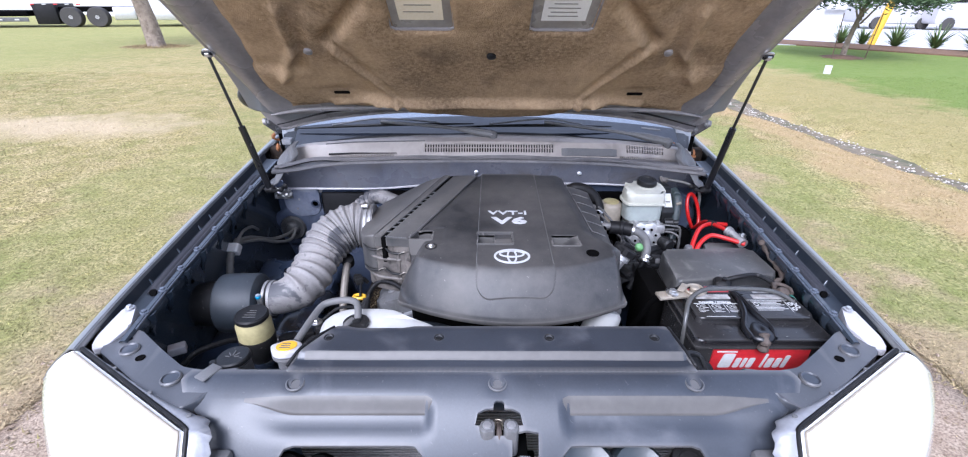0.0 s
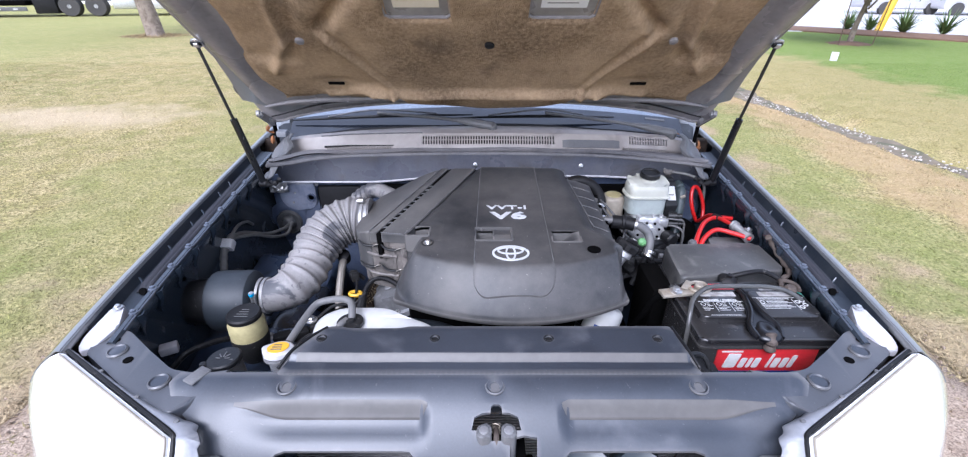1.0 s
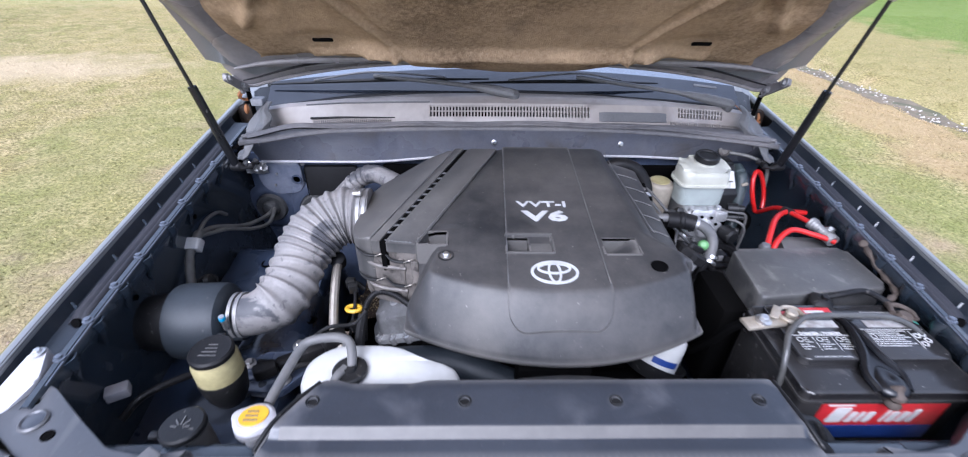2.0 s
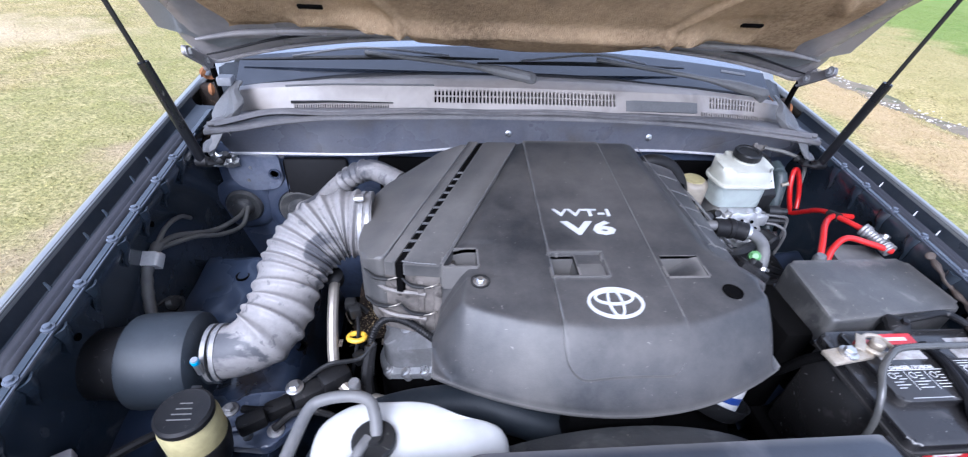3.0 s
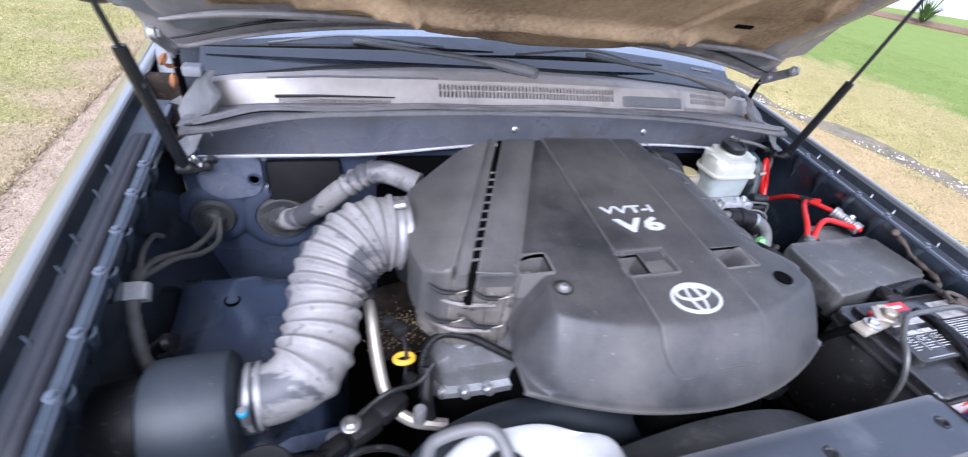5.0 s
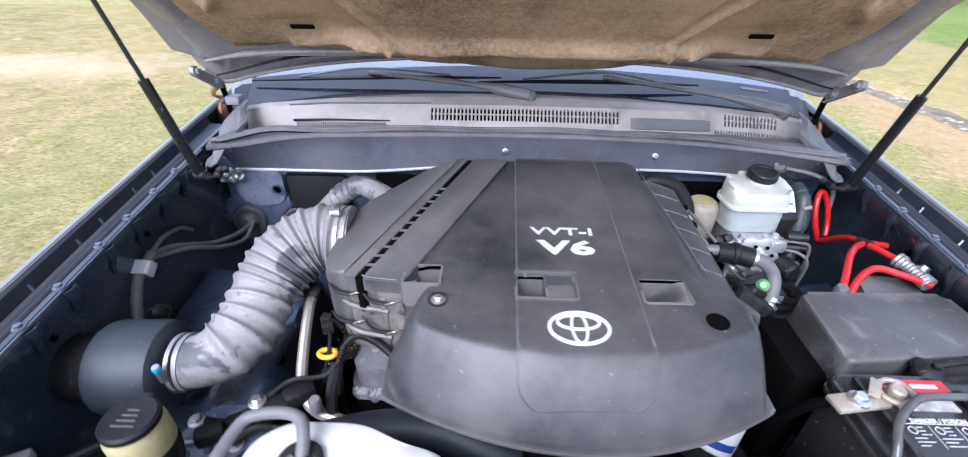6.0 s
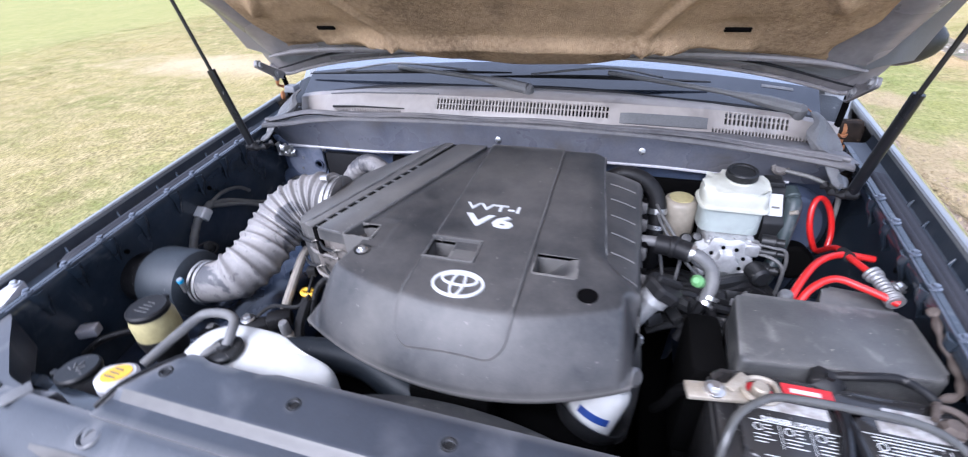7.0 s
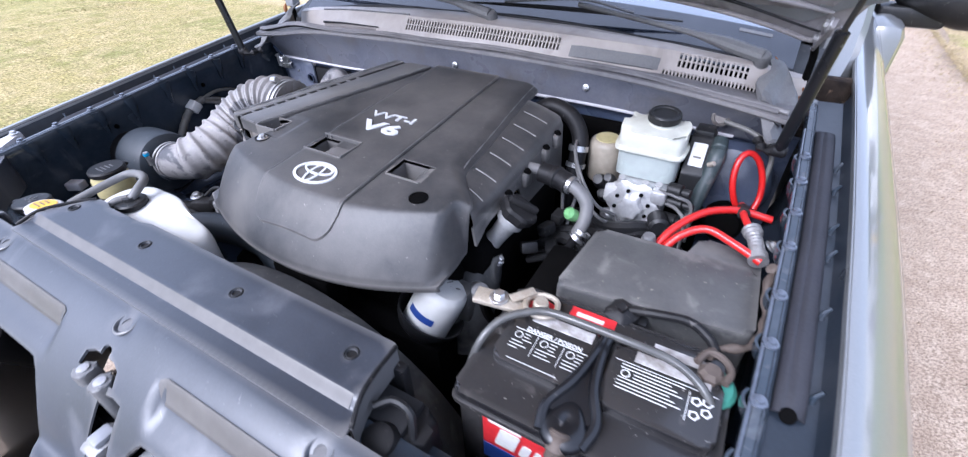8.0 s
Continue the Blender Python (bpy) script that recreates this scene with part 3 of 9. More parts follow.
def lettering(body, size, m, material, parent, name="lettering", depth=0.0012, bold=0.0, shear=0.0):
    cu = bpy.data.curves.new(name, "FONT")
    cu.body, cu.size, cu.extrude, cu.offset, cu.shear, cu.align_x, cu.align_y = body, size, depth, bold, shear, "CENTER", "CENTER"
    cu.resolution_u = 2
    tmp = bpy.data.objects.new("tmp", cu)
    scene.collection.objects.link(tmp)
    bpy.context.view_layer.update()
    me = bpy.data.meshes.new_from_object(tmp.evaluated_get(bpy.context.evaluated_depsgraph_get()))
    bpy.data.objects.remove(tmp)
    me.transform(m)
    me.materials.clear()
    me.materials.append(material)
    return part(name, me, material, parent)


def bolt(centre, axis, r, parent, material=None, name="bolt"):
    bm = lathe([(r * 1.6, 0), (r * 1.6, r * 0.35), (r * 1.45, r * 0.45)], centre, axis, 16)
    lathe([(r, r * 0.3), (r, r * 1.1), (r * 0.8, r * 1.3)], centre, axis, 6, bm)
    return part(name, bm, material or M["steel"], parent)


# ---------- ground, drive and distance ----------
DRIVE_L, DRIVE_R = -2.0, 2.25


def ditch_x(y):
    return 5.83 - 0.114 * y + 0.10 * math.sin(y * 0.7) + 0.05 * math.sin(y * 2.1)


def ground_z(x, y):
    z = 0.03 * noise.noise((x * 0.35, y * 0.35, 0)) + 0.012 * noise.noise((x * 1.7, y * 1.7, 3))
    edge = ease((min(abs(x - DRIVE_L), abs(x - DRIVE_R)) if DRIVE_L < x < DRIVE_R else 0) / 0.25)
    near = ease((x - DRIVE_R) / 0.6) if x > 0 else ease((DRIVE_L - x) / 0.6)
    wave = ditch_x(y)
    dip = 0.05 * noise.noise((x * 4.5, y * 4.5, 8)) * math.exp(-((x - wave) / 0.6) ** 2) - 0.20 * math.exp(-((x - wave) / 0.75) ** 2) - 0.07 * math.exp(-((x - wave) / 0.22) ** 2)
    fade = ease((22 - abs(y)) / 8)
    return z * near * fade + dip * fade - 0.012 * edge


def build_ground():
    xs = sorted(set([-400, -150, -80, -50, -35, -25] + [round(v, 3) for v in np.arange(-20, -8, 1.0)] + [round(v, 3) for v in np.arange(-8, 10, 0.15)] + [round(v, 3) for v in np.arange(10, 26, 1.0)] + [35, 50, 80, 150, 400]))
    ys = sorted(set([-300, -100, -40, -20, -10, -5] + [round(v, 3) for v in np.arange(-3, 16, 0.2)] + [round(v, 3) for v in np.arange(16, 40, 1.5)] + [50, 70, 100, 160, 400, 900]))
    bm = bmesh.new()
    grid = [[bm.verts.new((x, y, ground_z(x, y))) for y in ys] for x in xs]
    for i in range(len(xs) - 1):
        for j in range(len(ys) - 1):
            bm.faces.new((grid[i][j], grid[i + 1][j], grid[i + 1][j + 1], grid[i][j + 1]))
    solid("ground", bm, M["turf"], "mown dry lawn with green patches and a ditch", "lawn", kind="structure", angle=180)

    def edge_l(y):
        return DRIVE_L + 0.12 * noise.noise((0.4, y * 0.8, 0)) + 0.05 * noise.noise((2, y * 3, 0))

    def edge_r(y):
        return DRIVE_R + 0.15 * noise.noise((5.4, y * 0.8, 0)) + 0.06 * noise.noise((7, y * 3, 0))

    vs = steps(-12, 45, 190)
    bm = sheet(steps(0, 1, 24), vs, lambda u, y: (edge_l(y) + (edge_r(y) - edge_l(y)) * u, y, 0.012 * math.sin(math.pi * u) ** 0.5 + 0.006 + 0.006 * noise.noise((u * 9, y * 2, 1))), (0, 0, -0.05))
    solid("road", bm, M["gravel"], "pinkish crushed gravel drive under the car", "gravel drive", kind="structure", angle=180)
    bm = sheet(steps(-0.5, 0.5, 6), steps(-20, 20, 240), lambda u, y: (ditch_x(y) + u * 1.1, y, (-0.212 + 0.040 * noise.noise((u * 3, y * 1.3, 0)) + 0.012 * noise.noise((u * 9, y * 7, 4))) * ease((22 - abs(y)) / 8) - 0.03 * ease((abs(y) - 14) / 5)), (0, 0, -0.05))
    solid("ditch_bed", bm, M["mud"], "damp muddy bed of a shallow grass ditch", "ditch", kind="structure", angle=180)


build_ground()


def scatter(count, places, maker, name, material, label, category):
    """Many small loose pieces in one mesh."""
    verts, faces = [], []
    while len(verts) < count * 3:
        maker(places, verts, faces)
    me = bpy.data.meshes.new(name)
    me.from_pydata(verts, [], faces)
    me.materials.append(material)
    return tagged(new(name, me), label, category, kind="stuff")


rnd = random.Random(4)


def lawn_place():
    while True:
        side = rnd.random() < 0.5
        r = rnd.random() ** 1.6
        x = DRIVE_L + 0.05 - 9 * r if side else DRIVE_R - 0.05 + 9 * r
        y = rnd.uniform(0.3, 11)
        if rnd.random() < 0.018:
            edge = abs(rnd.gauss(0, 0.24)) * (0.6 + 0.8 * noise.noise((y * 1.3, side, 3)))
            x = DRIVE_L + edge if side else DRIVE_R - edge
        if abs(x - ditch_x(y)) > 0.28 + 0.2 * noise.noise((x, y * 2, 6)):
            return x, y


def blade(_, verts, faces):
    x, y = lawn_place()
    z, h, w = max(ground_z(x, y) - 0.004, 0.010 if DRIVE_L < x < DRIVE_R else -1.0), rnd.uniform(0.006, 0.018), rnd.uniform(0.0025, 0.006)
    a, lean = rnd.uniform(0, 6.28), rnd.uniform(0.012, 0.045)
    b = rnd.uniform(0, 6.28)
    k = len(verts)
    verts.extend([(x + w * math.cos(a), y + w * math.sin(a), z), (x - w * math.cos(a), y - w * math.sin(a), z), (x + lean * math.cos(b), y + lean * math.sin(b), z + h)])
    faces.append((k, k + 1, k + 2))


def stone(_, verts, faces):
    x, y = rnd.uniform(DRIVE_L - 0.1, DRIVE_R + 0.1), rnd.uniform(0.8, 9)
    s = rnd.uniform(0.004, 0.013)
    k = len(verts)
    z = 0.014
    for q in ((1, 0, 0), (-0.4, 0.9, 0), (-0.5, -0.8, 0)):
        verts.append((x + s * q[0] * rnd.uniform(0.7, 1.3), y + s * q[1] * rnd.uniform(0.7, 1.3), z - 0.003))
    verts.append((x + rnd.uniform(-0.3, 0.3) * s, y + rnd.uniform(-0.3, 0.3) * s, z + s * rnd.uniform(0.5, 1.0)))
    faces.extend([(k, k + 1, k + 3), (k + 1, k + 2, k + 3), (k + 2, k, k + 3)])


scatter(420000, None, blade, "grass", M["blades"], "short dry yellow-green mown grass", "grass")
def pebble(_, verts, faces):
    y = rnd.uniform(1.0, 12)
    x = ditch_x(y) + rnd.gauss(0, 0.13) * (1 + 0.8 * noise.noise((y * 1.9, 2, 2)))
    s = rnd.uniform(0.006, 0.026) * (0.6 + 0.7 * rnd.random() ** 3)
    z, k = max(ground_z(x, y), -0.205), len(verts)
    for q in ((1, 0), (0.3, 0.9), (-0.8, 0.6), (-0.8, -0.5), (0.2, -0.9)):
        verts.append((x + s * q[0] * rnd.uniform(0.7, 1.3), y + s * q[1] * rnd.uniform(0.7, 1.3), z - 0.005))
    verts.append((x + rnd.uniform(-0.3, 0.3) * s, y, z + s * rnd.uniform(0.3, 0.7)))
    faces.extend([(k + i, k + (i + 1) % 5, k + 5) for i in range(5)])


scatter(1500, None, pebble, "ditch_stones", M["palestone"], "pale stones and clods strewn along the ditch", "stones")
scatter(9000, None, stone, "gravel_stones", M["gravel"], "loose pinkish gravel stones on the drive", "gravel")


def tree(name, x, y, r, height, lean, label, crown=True, spread=2.6, clumps=260):
    t = thing(name, (x, y, 0), label, "tree")
    top = Vector((x + lean, y, height))
    tr = lambda s: r * (1.0 - 0.45 * s) * (1 + 0.35 * max(0, 0.04 - s) / 0.04)
    bm = tube([(x, y, -0.1), (x + lean * 0.15, y + 0.02, height * 0.3), (x + lean * 0.5, y, height * 0.65), tuple(top)], tr, 14, 8)
    for k in range(7):
        a = k * 2.4
        end = top + Vector((math.cos(a), math.sin(a), rnd.uniform(0.1, 0.7))) * spread * 0.7
        tube([tuple(top - Vector((0, 0, 0.2 + 0.1 * k))), tuple((top + end) / 2 + Vector((0, 0, 0.15))), tuple(end)], lambda s: 0.35 * r * (1 - 0.75 * s), 7, 5, bm)
    part("trunk", bm, M["bark"], t)
    if crown:
        verts, faces = [], []
        for c in range(clumps):
            a, e, q = rnd.uniform(0, 6.28), rnd.uniform(-0.25, 1.0), rnd.random() ** 0.4
            cx, cy, cz = top.x + math.cos(a) * spread * q, top.y + math.sin(a) * spread * q, top.z + 0.3 + e * spread * 0.7 * (1.1 - q * 0.6) - 0.25 * q
            for leaf in range(60):
                p = Vector((cx + rnd.gauss(0, 0.16), cy + rnd.gauss(0, 0.16), cz + rnd.gauss(0, 0.12)))
                u = Vector((rnd.gauss(0, 1), rnd.gauss(0, 1), rnd.gauss(0, 0.6))).normalized() * 0.07
                w = u.orthogonal().normalized() * 0.022
                k = len(verts)
                verts.extend([tuple(p - u), tuple(p + w), tuple(p + u), tuple(p - w)])
                faces.append((k, k + 1, k + 2, k + 3))
        me = bpy.data.meshes.new("crown")
        me.from_pydata(verts, [], faces)
        me.materials.append(M["foliage"])
        part("crown", me, None, t)
    return t


tree("tree", -11.2, 17.0, 0.29, 3.6, -0.7, "leafy tree with a thick pale leaning trunk on the lawn", spread=3.0, clumps=220)
tree("tree", 11.1, 14.9, 0.085, 1.65, 0.2, "young staked tree with a dark green crown in mulch", spread=1.9, clumps=260)


def tree_stakes():
    for dx, dy in ((-0.45, -0.1), (0.55, -0.1)):
        bm = tube([(11.1 + dx, 14.8 + dy, -0.1), (11.1 + dx * 1.15, 14.8 + dy, 1.25)], 0.014, 6, 1, smooth=False)
        solid("stake", bm, M["post"], "thin rusty metal stake beside the young tree", "stake", "stakes of the young tree")
    bm = lathe([(0.62, 0.0), (0.5, 0.05), (0.25, 0.1), (0.0, 0.11)], (11.1, 14.9, -0.03), seg=24, wobble=lambda k, h: 1 + 0.15 * math.sin(k * 2.3))
    solid("mulch_ring", bm, M["mulch"], "round ring of brown mulch under the young tree", "mulch")
    bm = box((-0.075, -0.02, -0.05), (0.075, 0.02, 0.20), 0.01, m=Matrix.Translation((8.25, 11.4, 0)) @ Matrix.Rotation(radians(-36), 4, "Z"))
    solid("marker", bm, M["white"], "small white marker plate standing in the lawn", "marker")


def tree_litter():
    """Dry straw and leaf litter heaped round the leaning trunk."""
    rng = random.Random(12)
    verts, faces = [], []
    for _ in range(2600):
        a, q = rng.uniform(0, 6.28), rng.random() ** 0.6
        x, y = -11.15 + 1.25 * q * math.cos(a), 17.0 + 0.75 * q * math.sin(a)
        h, l, b = rng.uniform(0.03, 0.16) * (1.1 - q), rng.uniform(0.03, 0.09), rng.uniform(0, 6.28)
        k = len(verts)
        verts.extend([(x, y, -0.01), (x + 0.02 * math.cos(b + 1.5), y + 0.02 * math.sin(b + 1.5), -0.01), (x + l * math.cos(b), y + l * math.sin(b), h)])
        faces.append((k, k + 1, k + 2))
    me = bpy.data.meshes.new("litter")
    me.from_pydata(verts, [], faces)
    me.materials.append(M["straw"])
    tagged(new("litter", me), "dry straw and dead grass round the tree's foot", "dry grass", kind="stuff")


tree_litter()
tree_stakes()


SHRUBS = ((13.6, 18.6, 0.8), (14.2, 18.3, 0.7), (14.7, 17.4, 1.0), (15.6, 16.8, 0.9), (15.8, 15.6, 1.1), (16.0, 14.4, 0.7), (18.2, 12.0, 1.0), (19.3, 10.6, 1.0))


def distance():
    bm = sheet(steps(-60, 140, 20), steps(19.6, 62, 12), lambda x, y: (x + (y - 19.6) * 0.15, y + max(0, (10 - x)) * 0.55 if x < 10 else y - (x - 10) * 0.28, 0.02), (0, 0, -0.1))
    solid("pavement", bm, M["concrete"], "pale concrete yard beyond the lawn", "yard", kind="structure")
    bm = sheet(steps(0, 1, 40), steps(0, 1, 4), lambda u, v: (12.3 + u * 9.0 + (v - 0.5) * 1.2, 20.2 - u * 11.0 + (v - 0.5) * 1.2 + 0.15 * noise.noise((u * 12, v, 2)), 0.04 + 0.1 * math.sin(math.pi * v)), (0, 0, -0.2))
    solid("mulch_bed", bm, M["mulch"], "long bed of brown mulch along the yard", "mulch", kind="structure")
    # white cladding halls
    h = thing("warehouse", (30, 48, 0), "long white metal-clad warehouse far behind the yard", "building")
    bm = sheet(steps(0, 1, 180), [0, 7.0], lambda u, z: (4 + u * 80, 50 - u * 38 + 0.12 * (int(u * 180) % 2), z), (0.2, 0.4, 0))
    part("wall", bm, M["wallwhite"], h)
    bm = sheet([0, 1], [0, 1], lambda u, v: (4 + u * 80, 49.6 - u * 38 + v * 22, 7.0 + v * 2.5), (0, 0, -0.2))
    part("roof", bm, M["concrete"], h)
    for k, u in enumerate((0.20, 0.25, 0.30, 0.34, 0.42, 0.52)):
        c = Vector((4 + u * 80, 49.7 - u * 38, 0))
        m = Matrix.Translation(c) @ Matrix.Rotation(math.atan2(-38, 80), 4, "Z")
        if k % 2:
            part("door", box((-1.2, -0.12, 0), (1.2, 0.1, 2.6), 0.03, m=m), M["strip"], h, "grey roller door")
        else:
            w = part("window", box((-1.6, -0.10, 0.9), (1.6, 0.1, 2.2), 0.03, m=m), M["concrete"], h, "pale window band")
            for q in (-0.8, 0.8):
                part("pane", box((q - 0.7, -0.13, 1.0), (q + 0.7, -0.09, 2.1), 0.01, m=m), M["lens"], w)
    for k in range(3):
        vx = 24.0 + 3.4 * k
        van = thing("parked_van", (vx, 31 - k, 0), "white van parked in the yard", "van", "vans parked in the yard")
        bm = prism(rounded([(-1.0, 0), (-1.0, 1.1), (-0.6, 2.0), (3.2, 2.0), (3.4, 0)], 0.2), -0.9, 0.9, 0.05, m=Matrix.Translation((vx, 31 - k, 0.35)) @ Matrix.Rotation(radians(90), 4, "X"))
        part("body", bm, M["palemetal"], van)
        for wx in (-0.2, 2.6):
            part("wheel", lathe([(0.2, -0.1), (0.35, -0.1), (0.35, 0.1), (0.2, 0.1)], (vx + wx, 30.1 - k, 0.35), (0, -1, 0), 20), M["tyre"], van)
        part("window", box((vx - 0.7, 30.06 - k, 1.5), (vx + 0.6, 30.12 - k, 2.1), 0.02), M["core"], van)
    for x, y, size in SHRUBS:
        verts, faces = [], []
        for q in range(90):
            a, ln, rise = rnd.uniform(0, 6.28), rnd.uniform(0.2, 0.75) * size, rnd.uniform(0.35, 1.1) * size
            dx, dy = math.cos(a), math.sin(a)
            i0 = len(verts)
            for s in range(5):
                f = s / 4
                px, py, pz = x + dx * ln * f, y + dy * ln * f, 0.1 + rise * f - 0.55 * f * f * ln
                w = 0.035 * (1 - f) + 0.004
                verts.extend([(px - dy * w, py + dx * w, pz), (px + dy * w, py - dx * w, pz)])
            for s in range(4):
                faces.append((i0 + 2 * s, i0 + 2 * s + 1, i0 + 2 * s + 3, i0 + 2 * s + 2))
        me = bpy.data.meshes.new("fronds")
        me.from_pydata(verts, [], faces)
        me.materials.append(M["palm"])
        tagged(new("shrub", me), "spiky green shrub in a mulch bed", "shrub", "shrubs in the mulch bed")
    bm = lathe([(0.13, 0), (0.13, 1.7), (0.1, 1.8), (0.0, 1.83)], (15.1, 19.0, 0), (0.16, 0, 1), 16)
    solid("bollard", bm, M["yellow"], "leaning yellow steel bollard at the yard's edge", "bollard")
    bm = box((17.3, 16.3, 0.25), (17.9, 16.5, 1.6), 0.03)
    solid("sign_panel", bm, M["purple"], "dark purple upright panel at the yard", "panel")


distance()


def wheel_at(parent, x, y, r, w, label=""):
    bm = lathe([(r * 0.62, -w / 2), (r * 0.93, -w / 2), (r, -w * 0.35), (r, w * 0.35), (r * 0.93, w / 2), (r * 0.62, w / 2)], (x, y, r), (0.3, -1, 0), 32)
    t = part("tyre", bm, M["tyre"], parent)
    bm = lathe([(r * 0.62, -w * 0.4), (r * 0.62, w * 0.42), (r * 0.52, w * 0.44), (r * 0.46, w * 0.2), (r * 0.24, w * 0.2), (r * 0.2, w * 0.5), (0, w * 0.5)], (x, y, r), (0.3, -1, 0), 24)
    rim = part("rim", bm, M["alu"], t, "bright aluminium rim")
    ax = Vector((0.3, -1, 0)).normalized()
    side = ax.cross(Vector((0, 0, 1)))
    for k in range(8):
        a = k * math.pi / 4
        c = Vector((x, y, r)) + ax * w * 0.2 + side * r * 0.36 * math.cos(a) + Vector((0, 0, r * 0.36 * math.sin(a)))
        part("hand_hole", lathe([(r * 0.075, -0.01), (r * 0.075, 0.008), (0, 0.008)], c, tuple(ax), 10), M["dark"], rim)


def lorry():
    t = thing("lorry", (-22, 28.3, 0), "white lorry with dark mudguards and twin rear axles", "lorry")
    turn = Matrix.Translation((-21.75, 28.4, 0)) @ Matrix.Rotation(radians(14), 4, "Z")
    for k, s in enumerate((-0.62, 0.62)):
        p = turn @ Vector((s, -0.9, 0))
        wheel_at(t, p.x, p.y, 0.5, 0.55)
    part("mudguard", box((-2.3, -1.0, 0.15), (-1.25, 1.0, 1.15), 0.05, m=turn), M["rubber"], t, "black mudguard")
    part("chassis", box((-2.0, -0.7, 0.75), (7.0, 0.7, 1.0), 0.03, m=turn), M["dark"], t)
    part("tank", box((1.4, -1.1, 0.35), (2.5, -0.4, 1.0), 0.08, m=turn), M["alu"], t, "aluminium fuel tank")
    for k in range(5):
        part("lamp", box((-2.3 + 0.52 * k, -1.04, 1.09), (-2.12 + 0.52 * k, -0.98, 1.15), 0.015, m=turn), M["redlabel" if k % 2 == 0 else "white"], t)
    part("cab", box((2.6, -1.2, 0.4), (6.4, 1.2, 3.6), 0.2, m=turn), M["wallwhite"], t, "white sleeper cab")
    part("step", box((3.0, -1.35, 0.35), (5.6, -1.2, 0.9), 0.05, m=turn), M["alu"], t)
    part("tail_lamp", box((-2.33, -1.0, 1.0), (-2.28, 0.9, 1.08), 0.03, m=turn), M["redlabel"], t, "thin red strip of tail lamps")
    t2 = thing("flatbed_trailer", (-30, 27.6, 0), "low dark flatbed trailer with a ramp arm", "trailer")
    part("bed", box((-14.5, -1.2, 0.55), (-2.5, 1.2, 0.8), 0.03, m=turn), M["dark"], t2)
    part("side_rail", box((-14.5, -1.26, 0.3), (-2.5, -1.2, 0.5), 0.01, m=turn), M["strip"], t2)
    for k in range(16):
        part("reflector", box((-14.2 + 0.74 * k, -1.275, 0.36), (-14.0 + 0.74 * k, -1.262, 0.43), 0.004, m=turn), M["white"], t2)
    part("landing_leg", box((-6.0, -1.1, 0.0), (-5.8, -0.9, 0.6), 0.01, m=turn), M["dark"], t2)
    a, b = turn @ Vector((-7.2, -1, 0.8)), turn @ Vector((-8.0, -1, 2.6))
    part("ramp_arm", tube([tuple(a), tuple(b)], 0.08, 8, 1, smooth=False), M["dark"], t2)
    h = thing("storage_hall", (-40, 48, 0), "plain white storage hall behind the lorry", "building")
    part("wall", box((-80, 44, 0), (-8, 45, 7), 0.05), M["wallwhite"], h)
    part("roof", box((-80.5, 43.6, 7), (-7.5, 60, 7.3), 0.05), M["concrete"], h)


lorry()


# ---------- the car's body ----------
CX = 0.013  # the car's middle line
car = thing("car", (CX, 1.0, 0.0), "slate-blue off-road car with its bonnet open on a gravel drive", "car")


def edge_half(y):
    return 0.686 + 0.030 * (1 - math.exp(-(y - 0.605) / 0.25)) + max(0, y - 0.9) * 0.016


def edge_z(y):
    return 1.073 + (y - 0.61) * 0.085


FENDER = [(0.0005, -0.012), (0.0, -0.005), (0.002, -0.001), (0.008, 0.0), (0.020, -0.008), (0.040, -0.024), (0.060, -0.043), (0.078, -0.066), (0.092, -0.1), (0.105, -0.15), (0.12, -0.24), (0.135, -0.4), (0.135, -0.6)]


